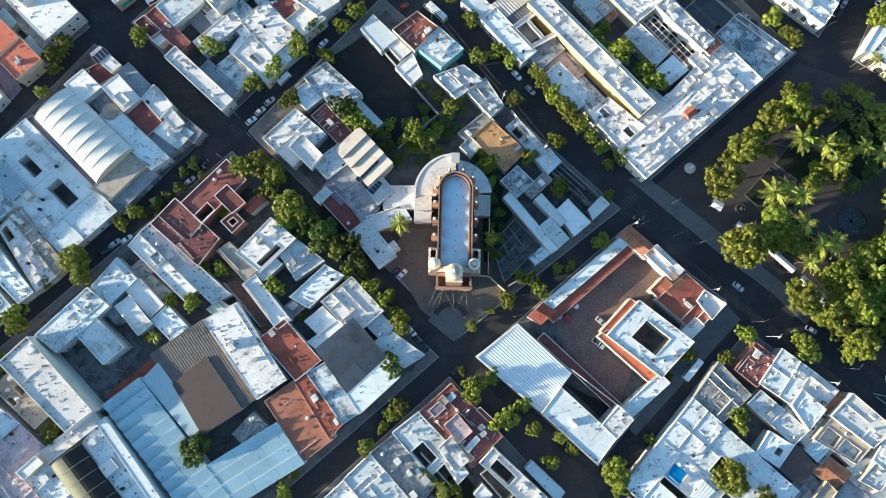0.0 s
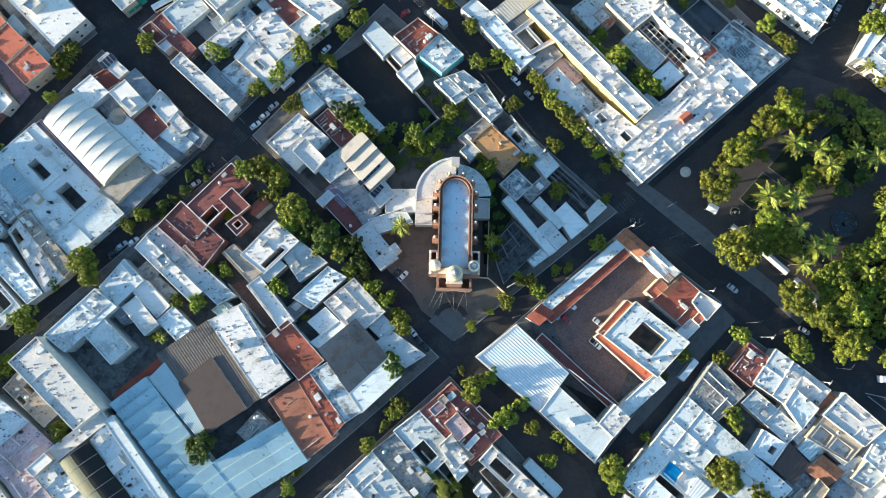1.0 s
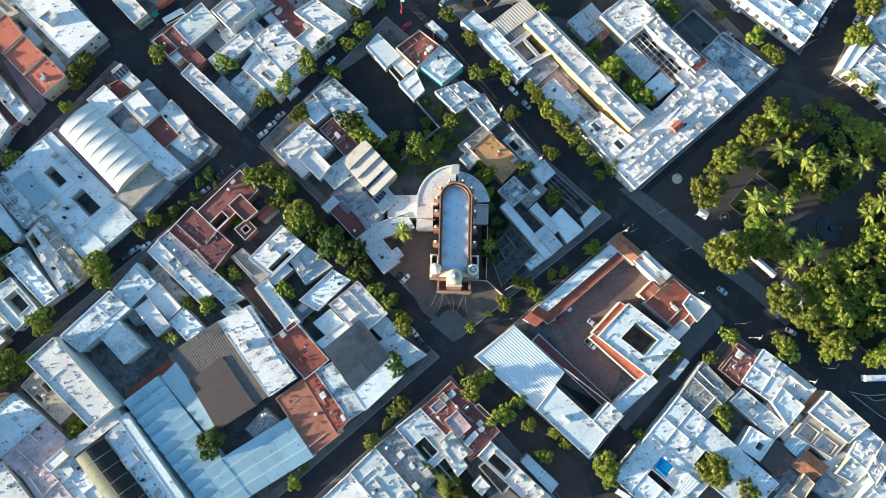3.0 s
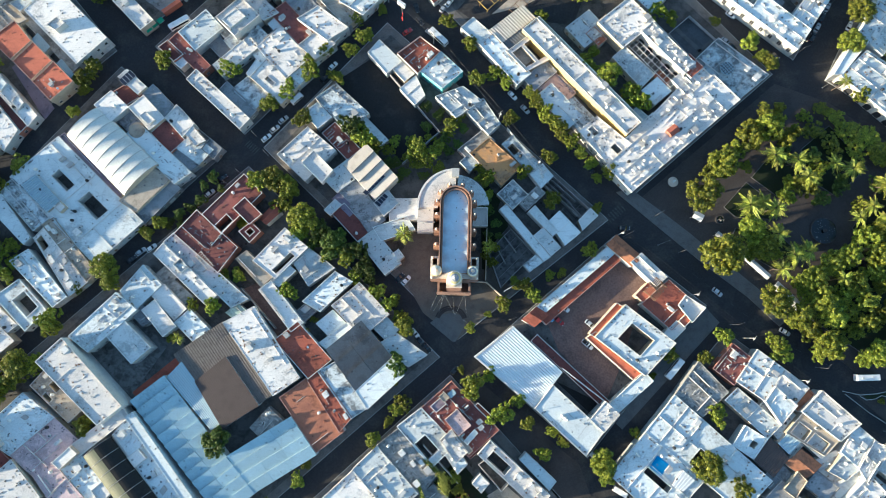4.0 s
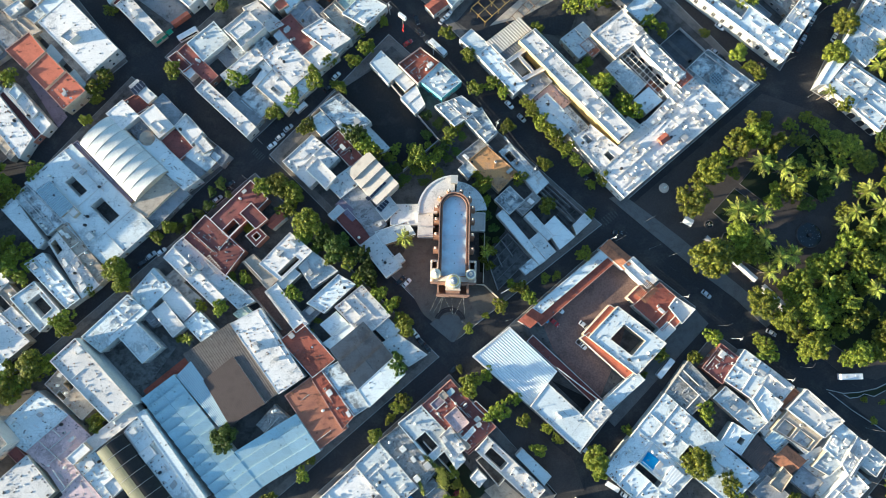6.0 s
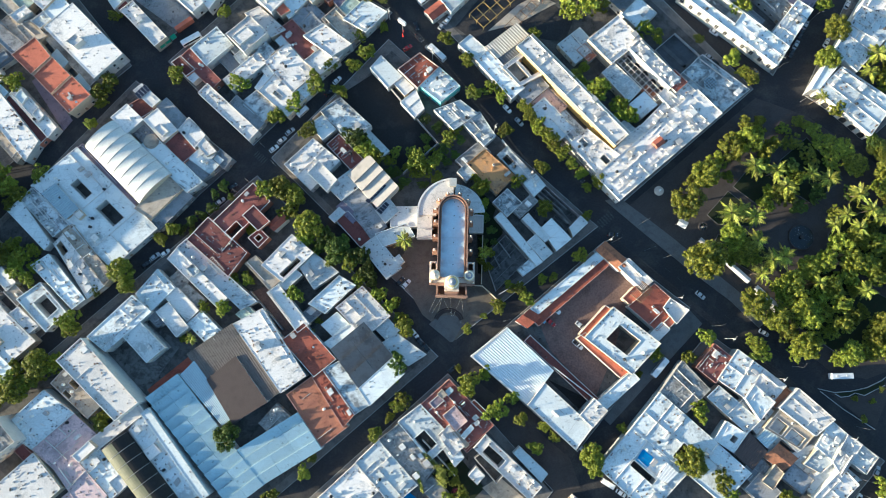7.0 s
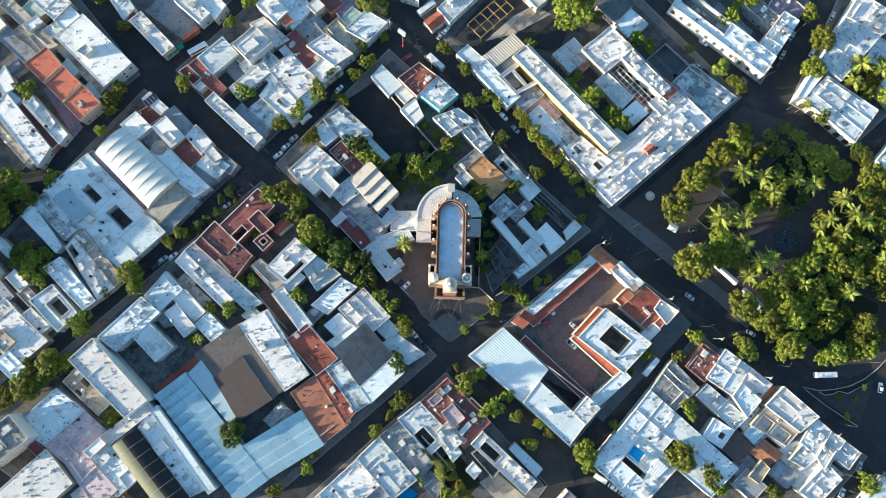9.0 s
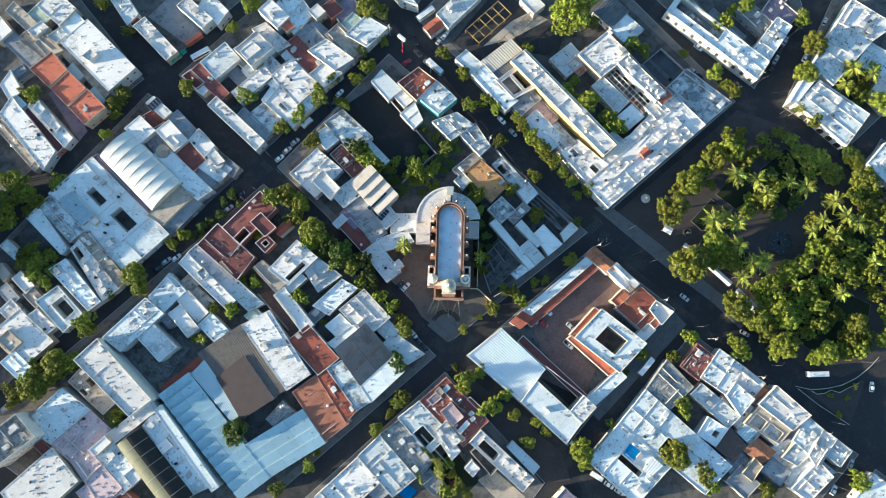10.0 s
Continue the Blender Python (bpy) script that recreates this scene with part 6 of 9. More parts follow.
last = house(33.17, 62.58, 6.68, 42.70, 6.87, -51.30, 3.80, "white", clutter=3, skew=(-0.00, 0.41))
last = house(21.94, 74.54, 5.79, 42.42, 16.39, -46.49, 3.50, "mottled", courts=((0.1,0.15,0.6,0.4),), sides="3", clutter=6, skew=(0.64, -0.48))
last = house(69.72, 77.29, 15.49, 45.03, 10.19, -35.47, 5.60, "clean", clutter=5, skew=(-0.01, -1.30))
last = house(80.16, 86.99, 28.98, 46.95, 9.67, -38.28, 5.60, "clean", clutter=14, rails=((0.0,0.5,1.0,0.5,0.3),), skew=(-1.19, -0.16))
last = house(98.95, 146.32, 10.4, 55.93, 50.26, -38.37, 6.80, "white", big="window", sides="3", clutter=9, parapet=0.5, courts=((0.38, 0.05, 0.93, 0.52),), rails=((0.5, 0.6, 0.5, 0.98, 0.4),))
last = house(155.36, 105.27, 15.62, 44.78, 28.60, -41.51, 6.00, "white", big="arch", sides="3", clutter=9, rails=((0.33,0.0,0.33,1.0,0.4),(0.66,0.0,0.66,1.0,0.4),(0.0,0.5,1.0,0.5,0.3)), skew=(0.05, 3.82))
last = house(132.92, 124.08, 26.66, 52.86, 9.39, -36.43, 6.30, "white", clutter=9, sides="12", parapet=0.4, rails=((0.45,0.0,0.45,1.0,0.5),(0.7,0.0,0.7,1.0,0.5),(0.45,0.5,1.0,0.5,0.4)), skew=(-1.16, 1.19))
last = house(163.34, 122.61, 24.36, 58.91, 12.70, -44.66, 6.20, "white", clutter=9, parapet=0.35, rails=((0.0,0.5,1.0,0.5,0.45),(0.4,0.0,0.4,1.0,0.4),(0.7,0.0,0.7,0.5,0.5)), skew=(6.44, 0.81))
last = house(152.42, 105.32, 20.69, 58.08, 3.78, 5.53, 6.20, "white", parapet=0.3, sides="3", skew=(0.06, -3.94))
last = house(175.79, 143.37, 13.70, 57.60, 18.03, -25.73, 6.40, "clean", clutter=6, parapet=0.3, rails=((0.0,0.45,1.0,0.45,0.4),), skew=(2.56, -4.32))
last = house(115.33, 142.57, 9.7, 51.94, 19.8, -42.43, 3.48, "grey", clutter=4)
last = house(142.88, 148.14, 11.04, 55.82, 14.04, -42.68, 4.35, "purple", sides="0", clutter=5)
last = house(188.53, 111.48, 13.07, 46.51, 11.69, -50.48, 4.35, "clean", sides="03", clutter=2)
last = house(184.19, 124.64, 12.99, 56.98, 17.32, -31.39, 4.35, "white", sides="3", clutter=2)
last = house(185.77, 78.87, 13.31, 48.2, 12.71, -48.05, 5.22, "white", sides="03", clutter=3)
last = house(-25, 153.33, 7.07, -48.03, 8.51, -16.73, 6.96, "white", sides="01")
last = house(-47.32, 58.94, 12.33, 39.48, 8.25, -43.72, 4.79, "white", clutter=2)
last = house(-39.12, 63.82, 12.3, 46.86, 18.4, -46.59, 6.09, "corr_tan", "saw", along="u", rise=1, n=4)
last = house(-27.22, 49.38, 7.68, 44.58, 6.72, -50.03, 5.22, "white")
last = house(-36.59, 48.29, 8.48, 41, 13.31, -53.08, 4.35, "grey", clutter=1)
last = house(-43.34, 45.32, 6.36, 41.06, 15.17, -46.15, 3.48, "red", clutter=1)
last = house(-46.3, 46.45, 6.14, 45.93, 3.48, -40.5, 4.35, "white", clutter=2)
last = house(-32.72, 34.62, 7.89, 38.21, 16.79, -50.01, 4.35, "white", sides="2", clutter=3)
last = house(-27.21, 40.07, 13.89, 20.19, 6.34, -57.17, 4.35, "white", sides="2", clutter=2)
last = house(-21.22, 51.54, 12.3, 1.5, 8.59, -88.31, 4.35, "clean", sides="1", clutter=1)
last = house(89.27, 123.27, 11.91, 42.27, 15.79, -48.87, 1.6, "asphalt2", "shell", n=0, skew=(0.05, 2.04), wall="copinggrey", sides="3")
last = house(-20.86, 28.97, 4.95, 38.72, 3.78, -51.57, 4.35, "white", sides="2")
last = house(-89.97, 114.46, 5.33, 40.77, 10.59, -45.98, 3.48, "mottled", sides="2", clutter=2)
last = house(-35.31, 82.31, 4.05, 39.67, 13.9, -44.77, 3.48, "white", sides="2", clutter=1)
last = house(-190.64, 126.77, 8.75, 45.95, 19, -36.9, 3.13, "tan", clutter=3)
last = house(-172.28, 121.82, 3.94, 50.74, 31.67, -43.49, 2.78, "concrete")
last = house(-84.09, 120.76, 5.81, 42.69, 11.45, -43.96, 3.48, "mottled", clutter=2)
last = house(-72.71, 122.07, 5.18, 42.54, 12.7, -45.89, 3.92, "white", clutter=2)
last = house(-67.71, 133.5, 7.34, 44.43, 8.18, -47, 4, "grey", clutter=2)
last = house(-77.91, 108.74, 4.98, 42.42, 8.91, -43.86, 3.48, "white", sides="3")
last = house(-58.45, 123.34, 4.66, 44.01, 12.14, -44.29, 3.48, "red", clutter=2)
last = house(-96.13, 122.26, 4.62, 44.52, 10.01, -46.18, 3.48, "mottled", clutter=1)
last = house(23.4, 113.51, 6.79, 42.34, 9.91, -45.26, 3.48, "tan", sides="2", clutter=1)
last = house(35.25, 98.72, 9.92, 43.48, 12.65, -44.41, 2.61, "pink", clutter=2)
last = house(105.41, 150.89, 7.88, 41.33, 13.18, -51.13, 3.48, "concrete", clutter=4)
last = house(118.88, 138.45, 8, 46.38, 15.58, -43.32, 3.83, "mottled", clutter=6)
last = house(130.95, 148.78, 8.62, 46.34, 17.37, -43.98, 3.92, "concrete", sides="3", clutter=6)
last = house(-152.47, 72.09, 4.06, 44.14, 35, -44.35, 3.65, "purple", clutter=1)
last = house(-42.64, 55.03, 7.88, 44.6, 9.44, -41.28, 3.92, "grey", clutter=1)
last = house(-43.59, 50.98, 4.27, 45.08, 9.95, -43.51, 3.65, "purple")
last = house(43.85, 89.49, 8.34, 40.61, 16.54, -46.54, 3.83, "mottled", clutter=5)
last = house(-184.35, 5.93, 7.04, 46.01, 10.64, -41.19, 3.65, "clean", sides="1", clutter=3)
last = house(-172.68, 3.25, 6.08, 40.2, 11.81, -39.73, 3.83, "clean", sides="2", clutter=3)
last = house(-175.15, 12.89, 5.33, 43.58, 8.42, -42.54, 3.48, "tan", sides="1", clutter=2)
last = house(-47.2, 2.91, 8.16, 41.39, 8.29, -42.86, 3.48, "white", clutter=1)
last = house(-26.09, 2.19, 6.6, 43.57, 7.56, -43.11, 3.48, "white", sides="1", clutter=2)
last = house(121.14, -47.18, 6.16, 40.01, 6.4, -46.22, 3.48, "grey")
last = house(134.26, -36.22, 5.75, 40.24, 8.71, -41.26, 3.83, "white", clutter=2)
last = house(-2.35, -37.16, 3.92, 40.44, 6.5, -45.83, 3.48, "mottled", clutter=1)
last = house(7.04, -40.34, 4.89, 41.37, 6.8, -44.32, 3.48, "red", clutter=1)
last = house(-6.5, -58.35, 6.45, 39.64, 9.45, -42.52, 2.96, "concrete", sides="1", clutter=2)
last = house(-29.17, -61.61, 7.12, 38.27, 9.01, -41.14, 3.48, "grey", clutter=2)
last = house(-126.78, -27.63, 4.63, 41.04, 6.07, -41.39, 2.78, "tan")
last = house(-129.63, 67.97, 3.76, 37.22, 10.37, -42.64, 4.87, "white")
last = house(-191.73, 110.54, 6.41, 42.01, 3.76, -48.27, 2.96, "grey", sides="2")
last = house(-100.87, 118.15, 5.14, 42.87, 4.79, -43.69, 3.48, "tan", clutter=1)
last = house(-116.48, 5.23, 4.74, 41.41, 6.53, -41.97, 3.31, "grey", sides="2", clutter=1)
last = house(55.18, 121.28, 4.79, 42.46, 7.37, -45.75, 3.48, "redbrown", sides="2", clutter=2)
last = house(69.91, 86.06, 7.07, 43.46, 6.65, -42.41, 4.35, "white", clutter=2)
last = house(88.53, 101.7, 7.16, 43.43, 9.11, -47.19, 5.57, "clean", sides="3", clutter=5)
last = house(44.47, 103.45, 5.46, 39.72, 8.18, -45.39, 3.13, "tan", clutter=1)
last = house(-69.61, -35.75, 10.06, 49.59, 9.31, -40.05, 3.83, "concrete", clutter=6)
last = house(-186.71, 33.12, 4.24, 44.94, 9.06, -39.39, 3.83, "white", sides="1", clutter=2)
last = house(-182, 28.83, 3.45, 40.7, 6.21, -38.39, 3.13, "grey", sides="1", clutter=1)
# the next eleven are unseen: added west of the view to shade it
last = house(-210.98, 66.91, 10.82, 45.78, 11.08, -40.79, 4, "white", sides="12")
# these two are tall so that their added shade reaches the vault
last = house(-222.17, 38.77, 19.37, 48.12, 16.06, -40.21, 16.53, "clean", sides="1")
last = house(-219.75, 22.6, 21.73, 50.4, 14.84, -38.13, 16.96, "white", sides="1")
last = house(-218, 17.01, 25.85, 42.12, 9.79, -39.36, 4, "white", sides="12")
last = house(-217.66, -1.99, 25.49, 41.83, 11.44, -37.03, 4, "clean", sides="12")
last = house(-215.13, -20.48, 23.41, 45.2, 14.46, -36.07, 4, "white", sides="1")
last = house(-209.44, -33.41, 19.43, 41.52, 13.83, -37.12, 4, "clean", sides="12")
last = house(-227.9, 90.91, 25.44, 47.07, 11.3, -42.14, 4, "white", sides="12")
last = house(-227.92, 73.08, 24.3, 44.46, 14.87, -35.4, 4, "clean", sides="1")
last = house(-231.06, 114.2, 25.03, 45.11, 11.48, -42.41, 4, "white", sides="12")
last = house(-208.42, -69.56, 20.95, 48.59, 10.02, -40.11, 4, "white", sides="12")
last = house(4.75, 72.07, 12.86, 40.84, 6.88, -41.54, 2.96, "concrete", sides="3", clutter=2)
last = house(9.68, 70.37, 9.76, 41.9, 17.79, -45.52, 4.18, "rooftan", skew=(0.22, 1.68), sides="3", clutter=3)
last = house(5.59, 66.91, 5.99, 45.35, 5.62, -44.39, 3.48, "mottled", sides="23", clutter=2)
last = house(20.41, 54.56, 8.55, 44.19, 8.55, -44.48, 3.31, "mottled", clutter=4)
last = house(28.87, 51.32, 10.21, 44.54, 4.34, -42.03, 3.31, "concrete", sides="23", clutter=3)
last = house(-80.33, 101.04, 40.19, 59.09, 18.66, -36.05, 3.10, "white", clutter=6, skew=(0.97, -7.24))
last = house(-136.64, 86.88, 16.07, 41.59, 44.76, -43.32, 3.30, "grey", clutter=8, skew=(3.30, 2.39))
last = house(117.24, -25.04, 9.69, 43.95, 21.08, -51.57, 3.00, "white", clutter=4, skew=(2.30, 1.66))
last = house(135.47, -44.05, 15.02, 24.89, 18.48, -51.97, 2.70, "white", clutter=5, skew=(5.48, 0.45))
last = house(75.22, 13.25, 14.35, 41.88, 14.86, -40.53, 4.7, "redroof", skew=(-0.93, 0.6), sides="3", clutter=7)
last = house(88.9, 13.09, 4.87, 52.78, 8.26, -51.83, 5.22, "clean", parapet=.9, skew=(2.43, 1.93))
last = house(83.59, 2.58, 6.92, 44.91, 4.44, -39.98, 4.87, "clean", clutter=1)
last = house(73.2, 16.55, 6.93, 45.29, 4.65, -42.42, 4.35, "orange", sides="03", clutter=1)
last = house(88.98, 7.18, 3.75, 44.91, 3.11, -44.66, 5.39, "orange")
last = house(117.68, -49.62, 5.16, 41.77, 6.77, -41.39, 3.48, "grey", clutter=1)
last = house(76.8, 97.59, 8.82, 41.84, 7.93, -49.62, 4.61, "white", skew=(0.5, 0.24), sides="3", clutter=3)
last = house(-106.83, 32.44, 5.65, 44.84, 36.8, -41.61, 4.35, "white", skew=(2.41, -0.51), clutter=5)
last = house(-109.92, 27.67, 5.62, 51.95, 28.58, -41.61, 5.22, "clean", skew=(0.52, -0.55), sides="2", clutter=3)
house(-101.43, 23.72, 3.3, 42.18, 4.31, -44.56, 6.09, "mottled", base=5.12, under=last)
last = house(-110.07, 19.73, 5.56, 43.93, 6.61, -40.79, 2.78, "concrete", clutter=1)
last = house(-105.83, 15.51, 4.45, 50.36, 10.73, -40.41, 2.87, "concrete", skew=(0.48, -0.01), sides="2")
last = house(-109.97, 12.21, 6.24, 41.79, 13.57, -44.11, 4.35, "clean", skew=(-0.27, 0.43), clutter=1)
last = house(-112.72, 6.34, 6.24, 41.39, 13.22, -47.73, 4.79, "clean", sides="2", clutter=1)
last = house(-100.35, 2.01, 7.66, 43.98, 13.21, -42.9, 4.35, "white", sides="1", clutter=5)
last = house(-81.47, 6.19, 5.6, 44.07, 7.74, -36.35, 3.48, "mint", sides="1", clutter=1)
last = house(-65.06, 18.88, 8.94, 45.14, 4.29, -38.24, 4.79, "white", sides="2")
last = house(-52.64, 11.08, 16.75, 44.63, 7.97, -28.62, 4.61, "white", clutter=3)
last = house(-55.9, 6.62, 6.32, 43.25, 5.13, -39.05, 3.13, "grey", sides="2", clutter=1)
place_roof_gear()
for x, y in ((45.2, -28.4), (46.0, -29.0), (46.8, -29.7)):
    gear(lambda: water_tank("white"), "tw", x, y, 6.6, 0)
gear(roof_vent, "rv", 38.3, -26.4, 6.6, 0)


# ---- trees ----
tree(-72.9, 56.8, 3.8)
tree(-66.2, 58.0, 4.6)
tree(-60.1, 54.6, 4.1)
tree(-62.3, 48.5, 3.7)
tree(-53.3, 42.9, 4.9)
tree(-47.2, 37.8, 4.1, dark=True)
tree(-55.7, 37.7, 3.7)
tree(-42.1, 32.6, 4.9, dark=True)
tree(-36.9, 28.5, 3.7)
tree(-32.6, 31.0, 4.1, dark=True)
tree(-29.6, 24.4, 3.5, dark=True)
tree(-32.9, 20.8, 2.8)
tree(-24.5, 15.7, 3.1)
tree(-20.1, 11.1, 3.1)
tree(-13.6, 3.0, 3.6)
tree(-39.7, 35.8, 3.1, dark=True)
tree(-128.2, 22.5, 4.7)
tree(-126.0, 17.5, 3.3)
tree(-138.5, 14.2, 2.1)
tree(-109.0, 40.2, 2.9)
tree(-114.3, 36.0, 2.6)
tree(-146.6, 2.1, 4.2)
tree(-157.4, -14.4, 4.6)
tree(-164.2, -25.9, 4.6)
tree(-171.1, -28.9, 4.1)
tree(-157.2, -19.4, 4.2)
tree(-169.0, -22.1, 3.5)
tree(-152.4, -16.2, 3.3)
tree(-146.4, -1.4, 3.3)
tree(-174.6, 25.6, 3.3)
tree(-170.5, 22.3, 3.6)
tree(-165.8, 18.2, 2.9)
tree(-176.7, 30.0, 2.9)
tree(-165.4, 62.1, 3.4)
tree(-181.0, 53.7, 3.6)
tree(-183.9, 44.0, 4.8)
tree(-181.8, 59.1, 3.6)
tree(-179.4, 100.3, 3.5)
tree(-185.0, 101.8, 2.7)
tree(-140.2, 101.3, 3.5)
tree(-144.4, 96.6, 3.3)
tree(-143.8, 92.6, 2.4)
tree(-147.2, 83.6, 2.5)
tree(-113.0, 105.5, 3.5)
tree(-86.6, 102.3, 3.7)
tree(-95.0, 134.3, 2.5)
tree(-86.9, 145.1, 3.8)
tree(-154.2, 143.6, 3.0)
tree(-142.0, 131.6, 2.5)
tree(-54.3, 102.9, 4.2)
tree(-62.7, 94.0, 3.5)
tree(-69.8, 88.7, 3.5)
tree(-56.3, 82.6, 3.7)
tree(-45.7, 101.5, 2.2)
tree(-48.8, 112.0, 3.0)
tree(-36.9, 125.3, 2.5)
tree(-33.9, 117.5, 3.5)
tree(-38.8, 111.8, 3.0)
tree(-43.1, 100.3, 2.2)
tree(-27.0, 129.9, 2.0)
tree(-34.4, 144.6, 4.6)
tree(-29.4, 143.6, 3.8)
tree(-36.7, 79.8, 4.4, dark=True)
tree(-32.1, 75.9, 4.4)
tree(-27.7, 72.8, 3.4)
tree(-11.2, 71.7, 3.9, low=0.75)
tree(-7.9, 67.3, 3.0, low=0.75)
tree(-4.6, 70.6, 3.3, low=0.75)
tree(2.0, 81.2, 3.1, low=0.75)
tree(4.9, 85.0, 2.6, low=0.75)
tree(-8.1, 89.5, 2.2, low=0.75, dark=True)
tree(-3.0, 86.4, 2.4, low=0.75, dark=True)
tree(16.0, 60.7, 3.4)
tree(30.6, 63.7, 2.9)
tree(41.7, 52.7, 3.2)
tree(-11.8, 66.0, 2.2, low=0.75)
tree(13.5, 64.7, 2.2)
tree(-0.2, 124.8, 3.0)
tree(8.8, 115.8, 3.0)
tree(11.5, 101.3, 3.2)
tree(19.0, 103.4, 3.3)
tree(25.2, 85.1, 3.0)
tree(23.6, 100.1, 2.8)
tree(32.9, 96.2, 2.7)
tree(35.3, 92.4, 3.2)
tree(38.6, 88.5, 3.0)
tree(42.0, 83.8, 3.5)
tree(45.5, 80.1, 3.5)
tree(49.3, 76.3, 3.0)
tree(52.8, 72.0, 2.5)
tree(57.0, 67.8, 2.5)
tree(63.8, 64.6, 3.0)
tree(40.4, 69.7, 3.0)
tree(59.5, 50.2, 2.0)
tree(59.6, 62.2, 2.0)
tree(31.1, 19.6, 2.9)
tree(35.0, 15.6, 2.9)
tree(23.3, 12.2, 2.9)
tree(17.7, 8.1, 1.4)
tree(11.1, 2.9, 2.1)
tree(41.1, 23.5, 1.9)
tree(56.3, 33.5, 2.9)
tree(45.7, 24.4, 1.9)
tree(27.6, 20.8, 1.9)
tree(-15.7, 6.5, 2.5)
tree(-16.6, -11.5, 4.0, dark=True)
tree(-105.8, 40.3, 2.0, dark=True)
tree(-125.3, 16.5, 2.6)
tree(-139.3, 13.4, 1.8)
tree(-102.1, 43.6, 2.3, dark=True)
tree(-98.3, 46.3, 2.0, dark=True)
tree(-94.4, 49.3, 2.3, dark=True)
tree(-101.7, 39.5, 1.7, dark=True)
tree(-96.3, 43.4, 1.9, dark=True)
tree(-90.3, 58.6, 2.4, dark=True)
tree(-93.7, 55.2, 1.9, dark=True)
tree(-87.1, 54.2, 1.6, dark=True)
# shaded trees by the church and in the park, darkened by leaf colour
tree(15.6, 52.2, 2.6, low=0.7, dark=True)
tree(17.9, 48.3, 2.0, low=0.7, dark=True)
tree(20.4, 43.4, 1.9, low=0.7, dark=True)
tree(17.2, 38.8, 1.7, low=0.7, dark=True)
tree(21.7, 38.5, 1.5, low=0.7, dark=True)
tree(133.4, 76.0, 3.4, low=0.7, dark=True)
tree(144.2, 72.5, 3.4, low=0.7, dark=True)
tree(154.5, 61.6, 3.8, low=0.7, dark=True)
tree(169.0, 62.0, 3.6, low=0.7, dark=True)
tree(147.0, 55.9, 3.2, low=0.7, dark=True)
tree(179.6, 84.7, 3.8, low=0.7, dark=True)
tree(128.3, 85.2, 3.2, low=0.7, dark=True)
tree(-17.3, -17.7, 1.9)
tree(-24.1, -38.7, 2.8)
tree(-13.0, -25.3, 3.0)
tree(-15.9, -28.1, 2.6)
tree(-18.7, -32.4, 1.9)
tree(-51.2, -53.9, 2.8)
tree(-63.2, -63.0, 3.0)
tree(-48.2, -48.5, 1.9)
tree(-81.2, -40.8, 4.8, "dark green spreading tree in a factory yard", dark=True)
tree(-58.2, 14.9, 3.3)
tree(-77.9, 20.5, 2.6)
tree(-83.3, 20.4, 2.4)
tree(-86.5, 8.8, 3.1)
tree(-130.4, -36.1, 3.7)
tree(-75.7, 40.0, 2.2)
tree(-78.3, 41.2, 1.9)
tree(11.9, -18.4, 4.4)
tree(18.5, -14.4, 2.8)
tree(22.8, -28.4, 4.2)
tree(29.2, -23.8, 2.8)
tree(32.8, -31.8, 2.6)
tree(42.2, -34.3, 2.3)
tree(45.8, -38.4, 2.1)
tree(38.7, -42.5, 2.8)
tree(60.2, -44.9, 4.6)
tree(62.1, -50.7, 2.8)
tree(72.8, -34.4, 1.9)
tree(85.9, -5.1, 2.9)
tree(79.9, -13.5, 1.4)
tree(7.9, -12.9, 1.4)
tree(102.7, -26.6, 3.8)
tree(98.0, -45.5, 5.5)
tree(110.9, -53.2, 4.2)
tree(114.0, -58.3, 3.2)
tree(136.4, -59.5, 3.5)
tree(125.7, -0.2, 3.9, group="park trees")
tree(128.1, -4.3, 3.5, group="park trees")
tree(99.3, -6.0, 2.6, group="park trees")
tree(106.5, 2.2, 3.3, group="park trees")
tree(173.3, -54.5, 3.9)
tree(10.0, -60.7, 3.0)
tree(7.6, -56.1, 2.1)
tree(61.8, -48.3, 3.2)
tree(56.0, 143.6, 8.5)
tree(51.9, 137.9, 3.8)
tree(64.0, 140.8, 4.1)
tree(37.6, 127.9, 2.8)
tree(55.0, 107.4, 4.0)
tree(63.5, 103.4, 4.7)
tree(72.5, 97.6, 3.7)
tree(76.2, 92.6, 3.7)
tree(57.9, 113.4, 2.5)
tree(120.7, 118.7, 3.5)
tree(128.9, 111.1, 3.3)
tree(124.9, 142.4, 4.3)
tree(107.7, 128.4, 2.0)
tree(164.8, 132.5, 4.8)
tree(160.4, 119.3, 4.5)
tree(161.2, 145.3, 3.6)
tree(135.9, 151.3, 3.6)
tree(185.0, 109.5, 3.5)
tree(193.1, 106.4, 5.0)
tree(99.0, 55.9, 6.4, group="park trees")
tree(107.3, 67.8, 5.6, group="park trees")
tree(103.6, 65.9, 3.6, group="park trees")
tree(112.4, 74.2, 3.6, group="park trees", low=1.25)
tree(118.0, 78.8, 4.8, group="park trees", low=1.25)
tree(119.6, 84.0, 2.8, group="park trees", low=1.25)
tree(125.0, 82.1, 4.8, group="park trees", low=1.25)
tree(130.1, 86.3, 3.2, group="park trees", low=1.25)
tree(132.3, 79.2, 4.0, group="park trees", low=1.25)
tree(136.3, 82.4, 2.8, group="park trees", low=1.25)
tree(124.8, 90.7, 2.8, group="park trees", low=1.25)
tree(131.5, 91.9, 2.4, group="park trees", low=1.25)
tree(117.6, 68.0, 2.4, group="park trees")
